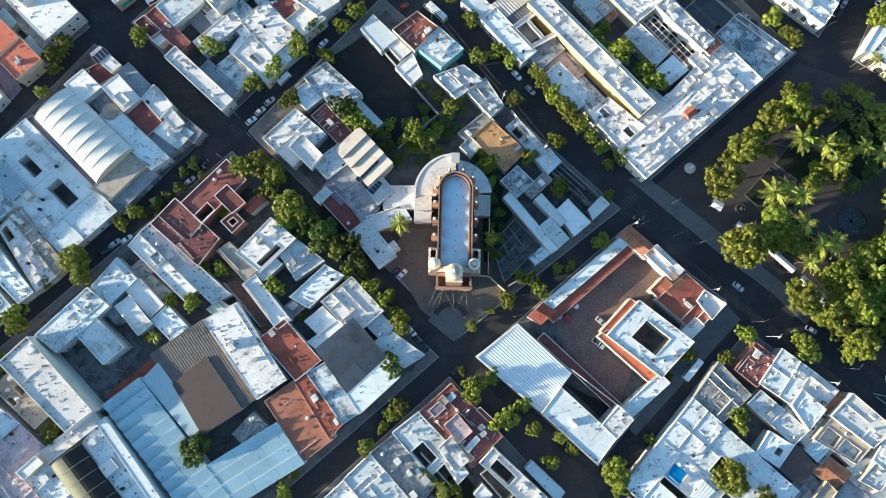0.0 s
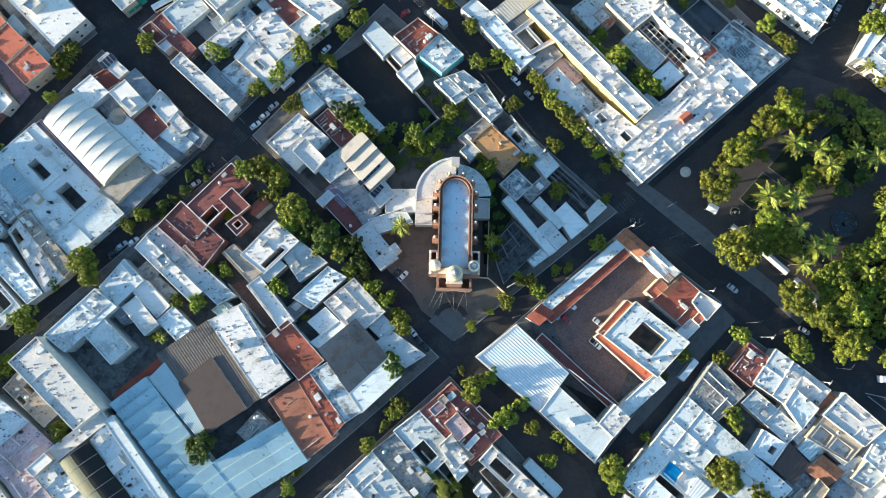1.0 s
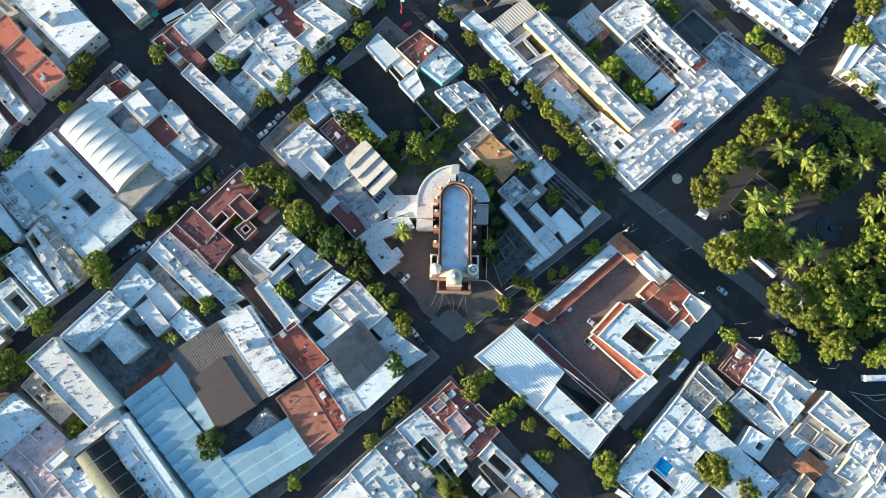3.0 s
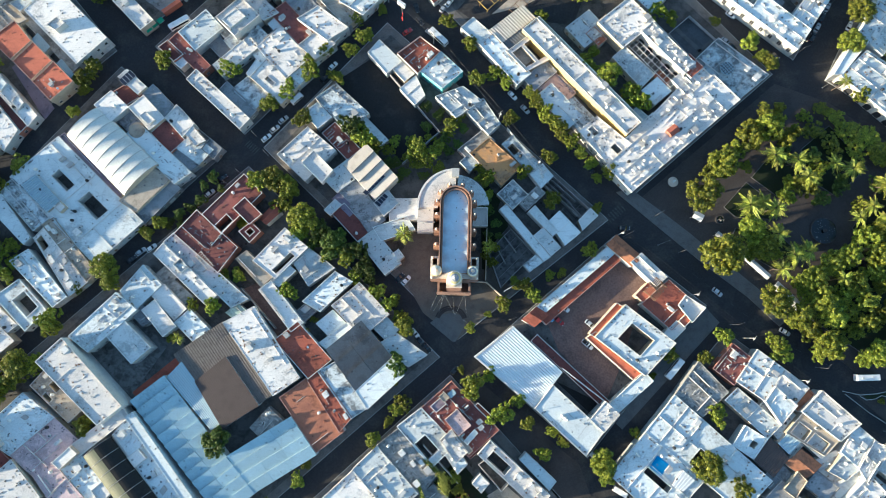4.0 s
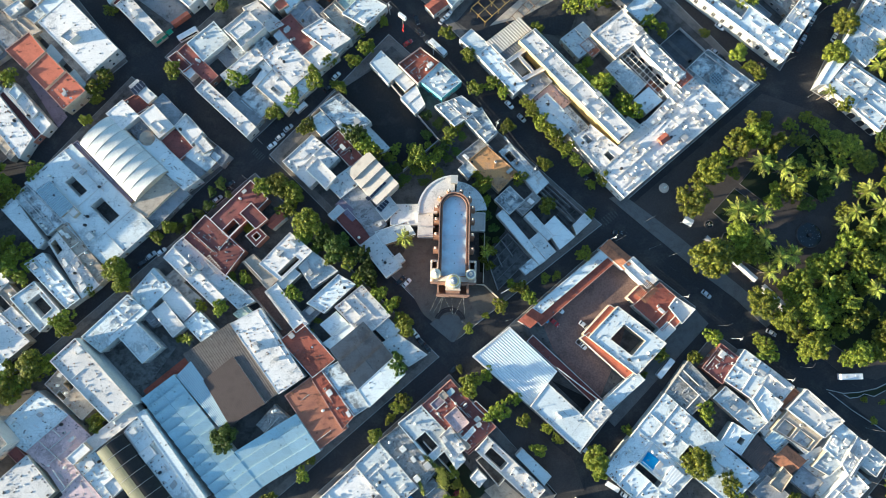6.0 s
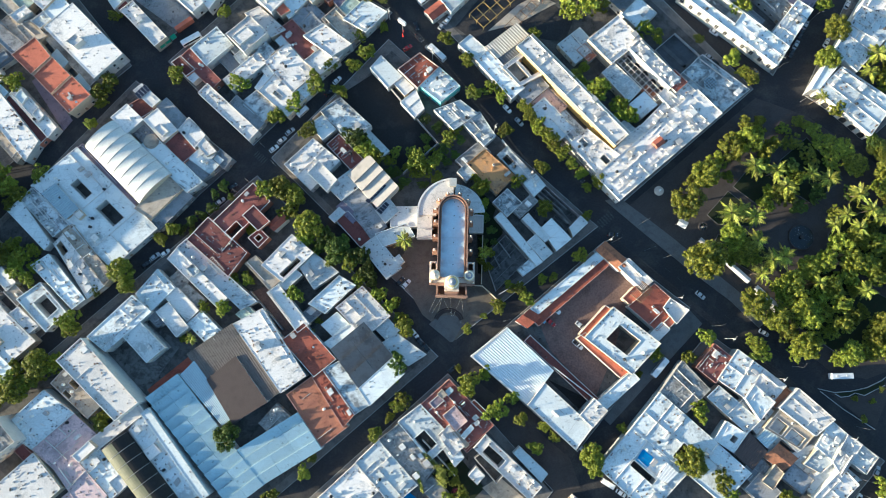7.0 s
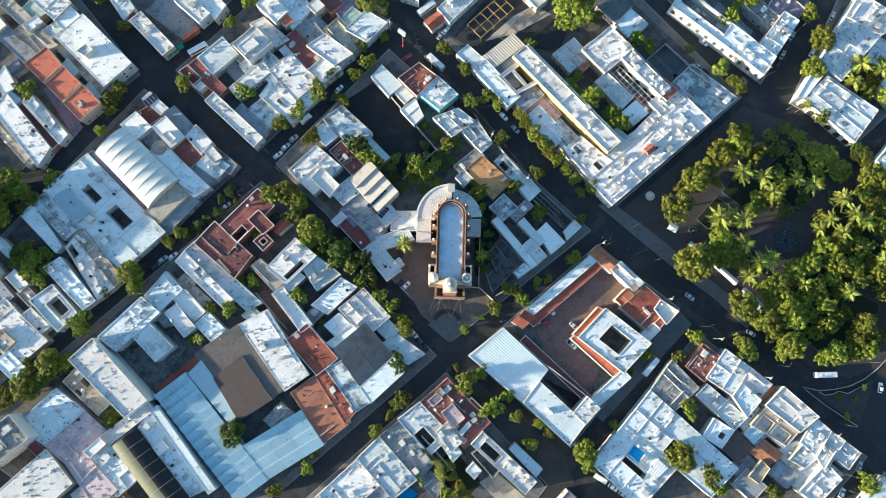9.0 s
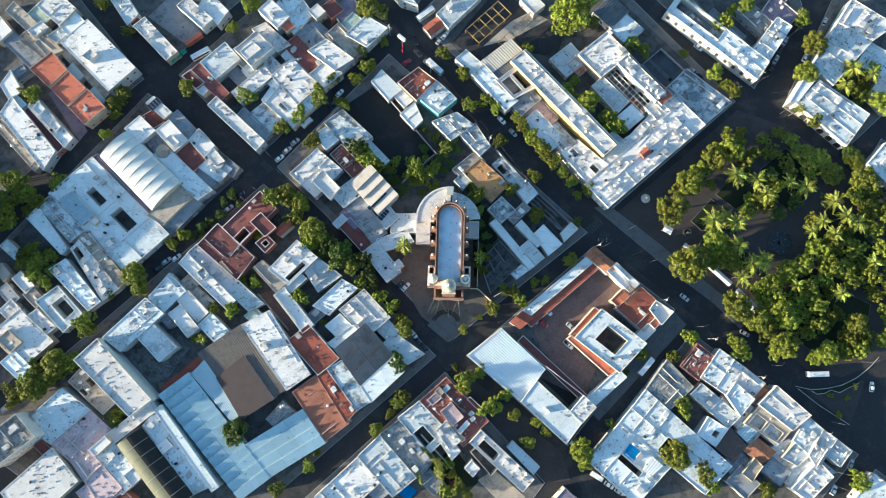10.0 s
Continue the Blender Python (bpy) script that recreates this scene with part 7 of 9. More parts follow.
tree(149.7, 92.9, 3.2, group="park trees", low=0.45)
tree(142.6, 89.7, 2.8, group="park trees", low=0.45)
tree(154.9, 89.0, 3.8, group="park trees", low=0.45)
tree(146.0, 83.7, 4.2, group="park trees", low=0.45)
tree(159.6, 83.0, 4.8, group="park trees", low=0.45)
tree(166.9, 81.4, 4.5, group="park trees", low=0.45)
tree(171.4, 74.5, 4.8, group="park trees", low=0.45)
tree(162.1, 75.0, 3.8, group="park trees", low=0.45)
tree(152.4, 77.8, 4.0, group="park trees", low=0.45)
tree(181.7, 81.1, 4.5, group="park trees", low=0.45)
tree(183.5, 71.0, 5.6, group="park trees")
tree(179.4, 65.4, 4.0, group="park trees")
tree(188.5, 64.9, 3.2, group="park trees")
tree(185.1, 58.6, 4.5, group="park trees")
tree(145.3, 67.5, 4.0, group="park trees")
tree(138.8, 59.4, 4.2, group="park trees")
tree(143.8, 61.5, 3.2, group="park trees")
tree(135.2, 62.3, 3.0, group="park trees")
tree(132.6, 56.7, 3.2, group="park trees")
tree(160.9, 54.0, 3.0, group="park trees")
tree(174.7, 48.0, 3.7, group="park trees")
tree(185.7, 49.8, 4.0, group="park trees")
tree(105.1, 32.1, 7.0, group="park trees")
tree(102.8, 35.7, 4.0, group="park trees")
tree(107.9, 37.0, 3.2, group="park trees")
tree(117.5, 42.1, 5.0, group="park trees")
tree(122.3, 36.2, 5.0, group="park trees")
tree(118.4, 34.4, 3.7, group="park trees")
tree(125.6, 33.6, 3.4, group="park trees")
tree(124.9, 15.9, 5.4, group="park trees")
tree(136.0, 23.3, 4.0, group="park trees")
tree(140.8, 24.8, 4.5, group="park trees")
tree(137.0, 18.5, 3.4, group="park trees")
tree(142.8, 16.3, 5.0, group="park trees")
tree(134.2, 9.9, 5.0, group="park trees")
tree(138.7, 4.4, 4.0, group="park trees")
tree(146.1, 10.5, 4.8, group="park trees")
tree(144.4, -0.1, 5.0, group="park trees")
tree(141.7, -3.9, 2.9, group="park trees")
tree(148.3, 30.8, 4.5, group="park trees")
tree(154.5, 33.4, 4.5, group="park trees")
tree(160.9, 40.8, 4.5, group="park trees")
tree(167.1, 43.4, 4.5, group="park trees")
tree(174.3, 41.1, 4.5, group="park trees")
tree(179.1, 41.3, 3.7, group="park trees")
tree(165.4, 33.6, 4.5, group="park trees")
tree(171.3, 32.6, 4.5, group="park trees")
tree(163.8, 27.3, 4.0, group="park trees")
tree(167.1, 22.6, 3.4, group="park trees")
tree(174.6, 27.8, 4.0, group="park trees")
tree(181.1, 34.0, 4.0, group="park trees")
tree(183.1, 29.3, 4.3, group="park trees")
tree(157.5, 22.6, 4.0, group="park trees")
tree(151.3, 18.9, 4.0, group="park trees")
tree(158.4, 16.7, 4.3, group="park trees")
tree(147.4, 11.7, 4.5, group="park trees")
tree(153.4, 13.0, 4.0, group="park trees")
tree(160.3, 8.5, 4.0, group="park trees")
tree(155.4, 4.8, 3.4, group="park trees")
tree(165.3, 12.1, 3.4, group="park trees")
tree(148.1, 1.8, 3.7, group="park trees")
tree(147.9, -2.4, 3.4, group="park trees")
tree(170.1, 13.4, 2.9, group="park trees")
tree(175.8, 8.8, 5.0, group="park trees")
tree(173.1, 2.9, 4.0, group="park trees")
tree(180.3, 4.2, 3.7, group="park trees")
tree(163.2, -3.2, 4.5, group="park trees")
tree(170.4, -1.8, 4.0, group="park trees")
tree(176.3, -1.7, 4.0, group="park trees")
tree(158.3, -5.6, 2.9, group="park trees")
tree(185.1, 22.1, 3.4, group="park trees")
tree(188.8, 41.5, 4.3, group="park trees")
tree(193.1, 34.3, 4.8, group="park trees")
tree(196.5, 46.6, 4.8, group="park trees")
tree(193.7, 24.7, 4.8, group="park trees")
tree(190.4, 12.7, 4.3, group="park trees")
tree(188.5, 3.3, 4.3, group="park trees")
tree(196.6, 16.5, 4.8, group="park trees")
tree(191.1, 56.3, 4.3, group="park trees")
tree(197.9, 66.4, 4.8, group="park trees")
tree(196.2, 76.4, 4.3, group="park trees", low=0.45)
palm(125.7, 71.0, 4.4)
palm(134.9, 69.5, 3.9)
palm(138.0, 63.0, 3.9)
palm(149.9, 69.0, 3.2)
palm(157.1, 67.2, 3.9)
palm(167.6, 60.5, 3.7)
palm(167.5, 46.6, 3.5)
palm(177.9, 52.0, 3.9)
palm(172.5, 54.3, 3.5)
palm(115.8, 51.3, 4.4)
palm(120.9, 52.7, 3.5)
palm(125.7, 50.6, 3.9)
palm(131.4, 32.9, 4.2)
palm(125.7, 40.5, 3.9)
palm(136.7, 34.5, 4.2)
palm(126.9, 27.6, 3.2)
palm(168.9, 21.5, 3.2)
palm(184.0, 35.0, 3.5)
palm(150.0, 24.4, 2.8)
palm(162.3, 52.1, 3.2)
palm(158.5, 48.1, 3.0)
tree(163.9, 97.8, 3.3)
tree(5.5, -62.6, 2.8)
tree(13.6, -63.7, 2.3)
tree(6.4, -51.7, 2.1)
tree(-17.8, 12.4, 2.1)
tree(-27.6, 20.5, 2.5, dark=True)
tree(-44.8, 28.5, 2.5)
tree(-49.8, 33.2, 2.7, dark=True)
tree(-166.2, -18.1, 3.3)
tree(-161.0, -22.6, 3.3)
tree(-175.9, -26.4, 3.0)
tree(-150.7, -13.2, 2.8)
tree(-7.8, 81.3, 2.2, low=0.75, dark=True)
tree(-0.3, 76.7, 2.6, low=0.75, dark=True)
tree(-14.9, 68.9, 2.2, low=0.75)
tree(7.0, 81.0, 1.9, low=0.75, dark=True)
tree(-22.3, 71.2, 2.2, low=0.75)
tree(-20.0, 75.1, 2.2, low=0.75)
tree(19.0, 27.8, 1.9)
tree(-187.3, 61.8, 3.9)
tree(-181.2, 62.2, 3.4)
tree(-177.1, 55.5, 3.6)
tree(-176.4, 49.0, 2.9)
tree(-184.9, 63.7, 2.9)
tree(-187.4, 53.5, 3.4)
tree(-164.7, 29.8, 2.9)
tree(-168.9, 27.7, 3.3)
tree(-173.4, 32.5, 2.9)
tree(-163.7, 23.6, 2.6)
tree(-184.1, 47.2, 3.6)
tree(16.9, 54.3, 2.2)
tree(19.7, 33.9, 1.9)
tree(22.7, 63.0, 2.0)
tree(180.2, 120.9, 3.6)
tree(187.3, 118.1, 3.3)
tree(183.1, 113.3, 3.0)
tree(192.1, 123.6, 3.1)
tree(189.3, 113.2, 2.5)
tree(84.5, 132.5, 3.1)
tree(89.6, 128.8, 2.8)
tree(81.7, 127.5, 2.3)
tree(130.1, 149.7, 2.3)
tree(125.5, 114.2, 2.3)
tree(173.0, -21.8, 1.2)
tree(168.8, -28.8, 1.4)
tree(176.8, -17.0, 1.2)
tree(165.9, -20.8, 1.2)
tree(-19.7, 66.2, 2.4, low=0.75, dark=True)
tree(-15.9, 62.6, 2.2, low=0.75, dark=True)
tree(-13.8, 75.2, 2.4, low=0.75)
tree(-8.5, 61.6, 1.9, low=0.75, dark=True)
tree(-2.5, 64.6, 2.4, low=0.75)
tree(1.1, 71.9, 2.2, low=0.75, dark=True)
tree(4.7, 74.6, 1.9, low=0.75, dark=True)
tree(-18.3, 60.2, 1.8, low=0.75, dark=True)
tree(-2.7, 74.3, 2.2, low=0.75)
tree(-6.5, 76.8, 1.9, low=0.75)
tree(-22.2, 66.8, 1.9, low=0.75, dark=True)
tree(16.6, 30.2, 1.9)
tree(-173.4, 53.1, 3.6)
tree(-94.4, 8.6, 2.4)
tree(-51.9, -0.3, 1.9)
tree(-101.6, -3.8, 1.7)
tree(-48.7, 4.6, 1.4)
palm(155.1, 101.5, 2.5)
palm(179.8, 121.1, 4.0)
palm(176.8, 113.2, 3.5)
palm(188.4, 118.7, 3.5)
palm(-14.8, 37.1, 3.3)
palm(16.9, 33.1, 2.6)
palm(-96.8, -3.7, 2.1)


# ---- vehicles ----
vehicle(-71.2, 75.7, 40, "c", "white")
vehicle(-68.1, 79.4, 40, "c", "silver")
vehicle(-64.9, 83.3, 40, "c", "silver")
vehicle(-59.9, 92.0, 45, "v", "white")
vehicle(-13.9, 20.4, 48, "c", "white")
vehicle(-16.4, 21.3, 48, "c", "black")
vehicle(-116.9, 29.0, 40, "c", "silver")
vehicle(-112.9, 30.5, 40, "c", "white")
vehicle(-95.1, 48.8, 40, "c", "silver")
vehicle(-91.9, 52.6, 40, "c", "silver")
vehicle(-109.0, 122.6, 33, "b", "white")
vehicle(-8.7, 144.7, 40, "b", "white")
vehicle(-2.2, 132.4, 55, "c", "silver")
vehicle(0.1, 134.9, 55, "c", "white")
vehicle(-7.3, 121.5, -40, "c", "silver")
vehicle(-3.9, 119.4, -42, "b", "white")
vehicle(-11.7, 126.5, -50, "c", "black")
vehicle(26.4, 95.7, -45, "c", "white")
vehicle(31.5, 90.1, -45, "c", "silver")
vehicle(57.1, 66.4, -40, "c", "black")
vehicle(57.1, 76.6, -45, "c", "silver")
vehicle(115.3, 132.5, -35, "c", "white")
vehicle(112.9, 120.9, -40, "c", "silver")
vehicle(132.4, 115.3, -35, "c", "black")
vehicle(173.8, 146.8, 60, "c", "silver")
vehicle(163.8, 129.1, 60, "c", "white")
vehicle(148.4, 123.8, 60, "c", "black")
vehicle(150.6, 127.9, 60, "c", "silver")
vehicle(152.9, 132.5, 60, "c", "black")
vehicle(155.2, 136.9, 60, "c", "silver")
vehicle(106.0, 18.8, -38, "c", "silver")
vehicle(70.5, 42.9, 0, "c", "black")
vehicle(131.3, 4.2, -30, "c", "silver")
vehicle(161.1, -12.1, 3, "b", "white")
vehicle(184.3, -17.0, 80, "c", "white")
vehicle(88.5, -10.6, 50, "b", "white")
vehicle(47.2, 11.3, -40, "c", "white")
vehicle(41.2, 7.5, -38, "c", "blue")
vehicle(45.1, 6.2, -38, "c", "red")
vehicle(56.9, 5.3, -40, "c", "silver")
vehicle(55.9, -2.4, -40, "p", "white")
vehicle(67.5, -55.9, -30, "v", "white")
vehicle(72.6, -59.4, -32, "c", "white")
vehicle(76.8, -62.0, -32, "c", "silver")
vehicle(57.5, -43.0, -40, "c", "silver")
vehicle(-9.9, 0.3, -48, "c", "white")
vehicle(-7.6, -3.0, -48, "c", "black")
vehicle(-5.2, -5.0, -48, "c", "black")
vehicle(-178.5, -34.1, 45, "c", "silver")
vehicle(173.4, -48.8, 60, "c", "silver")
vehicle(165.7, -59.3, 60, "c", "white")
vehicle(-46.2, 106.3, 48, "c", "white")
vehicle(-16.7, 121.8, 35, "c", "red")
vehicle(-13.2, 132.1, -70, "c", "black")
vehicle(115.4, 118.6, -40, "c", "black")
vehicle(16.6, 112.0, -60, "c", "silver")
vehicle(5.5, -13.5, 45, "c", "black")
vehicle(-49.3, 101.0, 45, "c", "black")
vehicle(-120.3, 25.7, 40, "c", "black")
vehicle(-87.4, 58.8, 40, "c", "black")


# ---- church ----
CX, APSE, R_OUT, R_IN = 4.35, 48.8, 5.85, 4.55     # axis, apse centre, outer and inner half width
church = thing("church", pose(CX, 0, 0.15), "pink stone church with pale vaulted roof and glazed domes", "church")


def nave_line(r, y0):
    """The outline of nave and apse, from the front round the apse and back."""
    pts = [(r, y0)]
    for i in range(17):
        a = math.pi * i / 16
        pts.append((r * math.cos(a), APSE + r * math.sin(a)))
    return pts + [(-r, y0)]


bm = bmesh.new()
band(bm, nave_line(R_OUT - 0.25, 22.0), nave_line(R_IN, 22.3), 0, 14.2)
part("nave_wall", bm, MAT["stone"], church)
bm = bmesh.new()
band(bm, nave_line(R_OUT + 0.05, 21.9), nave_line(R_OUT - 0.38, 22.1), 14.2, 15.5)
part("cornice", bm, MAT["stone"], church, "moulded pink stone cornice")
bm = bmesh.new()
band(bm, nave_line(R_IN + 0.4, 22.1), nave_line(R_IN + 0.02, 22.3), 14.2, 14.95)
part("inner_rail", bm, MAT["stone"], church, "low inner rail beside the gutter walk")
# nave roof: shallow vault, bay by bay, ending in a half dome
bays = [22.2, 27.5, 32.8, 38.2, 43.6, 48.8]
for k in range(5):
    bm = bmesh.new()
    y0, y1 = bays[k], bays[k + 1]
    rows = []
    for j in range(15):
        # groined: the cross vault of each bay meets the long vault
        f = j / 14
        cross = 0.95 * (1 - (2 * f - 1) ** 2) - 0.25
        rows.append([bm.verts.new((R_IN * (i / 13 - 1), y0 + (y1 - y0) * f, 13.3 + max(0.75 * (1 - (i / 13 - 1) ** 2), cross))) for i in range(27)])
    for p, q in zip(rows, rows[1:]):
        for i in range(26):
            bm.faces.new((p[i], p[i + 1], q[i + 1], q[i]))
    ob = part("roof_bay", bm, MAT["naveroof"], church, "smooth pale blue-grey roof")
    ob.data.polygons.foreach_set("use_smooth", [True] * len(ob.data.polygons))
bm = bmesh.new()
rows = []
for j in range(6):
    r = R_IN * j / 5
    rows.append([bm.verts.new((r * math.cos(math.pi * i / 16), APSE + r * math.sin(math.pi * i / 16), 13.3 + 0.75 * (1 - (j / 5) ** 2))) for i in range(17)])
for p, q in zip(rows[1:], rows[2:]):
    for i in range(16):
        bm.faces.new((p[i], p[i + 1], q[i + 1], q[i]))
for i in range(16):
    bm.faces.new((rows[0][0], rows[1][i], rows[1][i + 1]))
part("roof_bay", bm, MAT["naveroof"], church, "half-domed roof over the apse")
for yy in (27.2, 31.0, 36.0, 41.5, 46.5):
    bm = bmesh.new()
    lathe(bm, [(0.16, 13.9), (0.16, 14.25), (0.22, 14.27), (0.2, 14.36)], 8, 0.3, yy)
    part("roof_vent", bm, MAT["tankblack"], church)
for i, (xx, yy) in enumerate(((1.8, 50.2), (0.4, 52.0), (2.6, 46.0))):
    bm = bmesh.new()
    lathe(bm, [(0.12, 13.6), (0.12, 14.1), (0.18, 14.2)], 8, xx, yy)
    part("roof_vent", bm, MAT["tankblack"], church)


def buttress(x, y, ang):
    """A stepped pier with a pinnacle, leaning outwards along ang."""
    at = pose(x, y, 0, 0, 0, ang)
    bm = bmesh.new()
    box(bm, -1.4, -0.55, 0, 1.3, 0.55, 11.0)
    box(bm, -1.4, -0.5, 11.0, 0.8, 0.5, 13.2)
    box(bm, -1.5, -0.66, 13.2, 0.95, 0.66, 13.5)
    ob = part("buttress", bm, MAT["stone"], church, "", at)
    bm = bmesh.new()
    box(bm, -0.2, -0.42, 13.5, 0.7, 0.42, 14.4)
    lathe(bm, [(0.4, 14.4), (0.5, 14.6), (0.34, 15.3), (0.12, 15.8), (0.02, 16.1)], 8, 0.25, 0)
    part("pinnacle", bm, MAT["stonelight"], ob, "pale stone pinnacle")


for yy in (32.9, 38.4, 44.2, 49.0):
    buttress(R_OUT + 0.9, yy, 0)
    buttress(-R_OUT - 0.9, yy, 180)
for a in (35, 70, 110, 145):
    buttress((R_OUT + 0.9) * math.cos(radians(a)), APSE + (R_OUT + 0.9) * math.sin(radians(a)), a)

# front block with two open wells
for sgn in (-1, 1):
    bm = bmesh.new()
    well = [(sgn * 5.95, 20.0), (sgn * 8.55, 20.0), (sgn * 8.55, 28.2), (sgn * 5.95, 28.2)]
    inner = [(sgn * 6.35, 25.2), (sgn * 8.05, 25.2), (sgn * 8.05, 27.7), (sgn * 6.35, 27.7)]
    band(bm, well, inner, 0, 13.2)
    part("side_chapel", bm, MAT["stone"], church)
    bm = bmesh.new()
    band(bm, [(x * 1.0 + sgn * dx, y + dy) for (x, y), dx, dy in zip(well, (-0.1, 0.25, 0.25, -0.1), (-0.25, -0.25, 0.25, 0.25))], inner, 13.2, 13.7)
    part("cornice", bm, MAT["stonelight"], church)
    bm = bmesh.new()
    solid(bm, inner, 8.6, 9.0)
    part("well_floor", bm, MAT["stone"], church)
    for c in (well[1], well[2]):
        bm = bmesh.new()
        lathe(bm, [(0.45, 13.7), (0.5, 14.1), (0.3, 14.9), (0.05, 15.5)], 8, c[0] - sgn * 0.45, c[1] + (0.5 if c[1] < 24 else -0.5))
        part("pinnacle", bm, MAT["stonelight"], church)
    # bell turret
    tx, ty = sgn * 6.55, 22.9
    bm = bmesh.new()
    lathe(bm, [(2.0, 13.2), (2.0, 15.2), (2.15, 15.3), (2.15, 15.55)], 8, tx, ty)
    turret = part("turret", bm, MAT["stonelight"], church, "octagonal pale stone turret")
    for k in range(3):
        bm = bmesh.new()
        a0, a1 = k * 0.42, (k + 1) * 0.42
        lathe(bm, [(2.05 * math.cos(a0), 15.55 + 1.9 * math.sin(a0)), (2.05 * math.cos((a0 + a1) / 2), 15.55 + 1.9 * math.sin((a0 + a1) / 2)), (2.05 * math.cos(a1), 15.55 + 1.9 * math.sin(a1))], 20, tx, ty)
        part("dome_band", bm, MAT[("tileyellow", "tilepale", "tileblue" if sgn > 0 else "tilepale")[k]], turret, "band of glazed dome tiles")
    bm = bmesh.new()
    lathe(bm, [(0.6, 17.3), (0.6, 17.9), (0.72, 18.0), (0.4, 18.5), (0.06, 18.9), (0.04, 19.6)], 8, tx, ty)
    part("lantern", bm, MAT["stonelight"], turret)

bm = bmesh.new()
box(bm, -R_OUT - 0.1, 19.6, 0, R_OUT + 0.1, 22.2, 13.6)
part("front_wall", bm, MAT["stone"], church)
bm = bmesh.new()
box(bm, -8.8, 19.2, 13.62, 8.8, 20.0, 14.1)
part("front_cornice", bm, MAT["stone"], church)
# gables sweeping up to the tower
for sgn in (-1, 1):
    bm = bmesh.new()
    for k in range(6):
        x0, x1 = sgn * (2.6 + 0.55 * k), sgn * (2.6 + 0.55 * (k + 1))
        box(bm, min(x0, x1), 20.2, 13.6, max(x0, x1), 22.0, 13.7 + 2.6 * (1 - k / 6) ** 1.6)
    part("gable_scroll", bm, MAT["stonelight"], church, "pale stone scroll beside the tower")
# porch with two open wells
for sgn in (-1, 1):
    bm = bmesh.new()
    outer = [(sgn * 2.4, 15.0), (sgn * 6.1, 15.0), (sgn * 6.1, 19.55), (sgn * 2.4, 19.55)]
    inner = [(sgn * 2.7, 15.8), (sgn * 5.3, 15.8), (sgn * 5.3, 19.0), (sgn * 2.7, 19.0)]
    band(bm, outer, inner, 0, 11.2)
    part("porch_wall", bm, MAT["stone"], church)
    bm = bmesh.new()
    solid(bm, inner, 7.0, 7.3)
    part("well_floor", bm, MAT["stone"], church)
bm = bmesh.new()
box(bm, -2.38, 15.0, 0, 2.38, 17.0, 11.2)
box(bm, -6.35, 14.72, 11.2, 6.35, 15.5, 11.6)
part("porch_front", bm, MAT["stone"], church)
for i in range(3):
    bm = bmesh.new()
    box(bm, -1.3 + i * 0.95, 14.92, 3.0, -0.65 + i * 0.95, 15.02, 5.6)
    part("front_window", bm, MAT["glass"], church)
bm = bmesh.new()
box(bm, -1.4, 14.9, 0, 1.4, 15.03, 2.7)
part("portal_door", bm, MAT["wood"], church, "dark wooden portal door")
# central tower
bm = bmesh.new()
solid(bm, [(-2.6, 17.05), (2.6, 17.05), (2.9, 19.9), (2.6, 22.2), (-2.6, 22.2), (-2.9, 19.9)], 0, 17.2)
box(bm, -2.9, 16.8, 15.4, 2.9, 17.3, 15.9)
part("tower", bm, MAT["stonelight"], church, "pale stone bell tower")
bm = bmesh.new()
lathe(bm, [(2.95, 17.2), (2.95, 17.5), (2.65, 17.6), (2.65, 19.6), (2.9, 19.8), (2.9, 20.1)], 8, 0, 19.9)
drum = part("drum", bm, MAT["stonelight"], church, "octagonal pale stone drum")
for k, m in enumerate(("tileyellow", "tilepale", "tileyellow", "tileblue")):
    bm = bmesh.new()
    a0, a1 = k * 0.34, (k + 1) * 0.34
    lathe(bm, [(2.75 * math.cos(a), 20.1 + 2.7 * math.sin(a)) for a in (a0, (a0 + a1) / 2, a1)], 24, 0, 19.9)
    part("dome_band", bm, MAT[m], drum, "band of glazed dome tiles")
bm = bmesh.new()
lathe(bm, [(0.75, 22.6), (0.75, 23.7), (0.9, 23.8), (0.55, 24.4), (0.1, 24.9)], 8, 0, 19.9)
lantern = part("lantern", bm, MAT["tileblue"], church)
bm = bmesh.new()
box(bm, -0.05, 19.85, 24.8, 0.05, 19.95, 26.3)
box(bm, -0.45, 19.85, 25.6, 0.45, 19.95, 25.7)
part("cross", bm, MAT["metal"], lantern)

# curved annexe round the apse
annexe = thing("church_annexe", pose(CX, 48.5, 0.15), "curved white two-storey annexe wrapped round the apse", "annexe")


def arc(r, a0, a1, n=20):
    return [(r * math.cos(radians(a0 + (a1 - a0) * i / n)), r * math.sin(radians(a0 + (a1 - a0) * i / n))) for i in range(n + 1)]


def sector(bm, r0, r1, a0, a1, z0, z1, n=20):
    """A ring sector as a solid."""
    lines = [[bm.verts.new((*p, z)) for p in arc(r, a0, a1, n)] for r, z in ((r0, z0), (r1, z0), (r1, z1), (r0, z1))]
    for a, b in zip(lines, lines[1:] + lines[:1]):
        for i in range(n):
            bm.faces.new((a[i], a[i + 1], b[i + 1], b[i]))
    for i in (0, n):
        bm.faces.new([line[i] for line in lines])


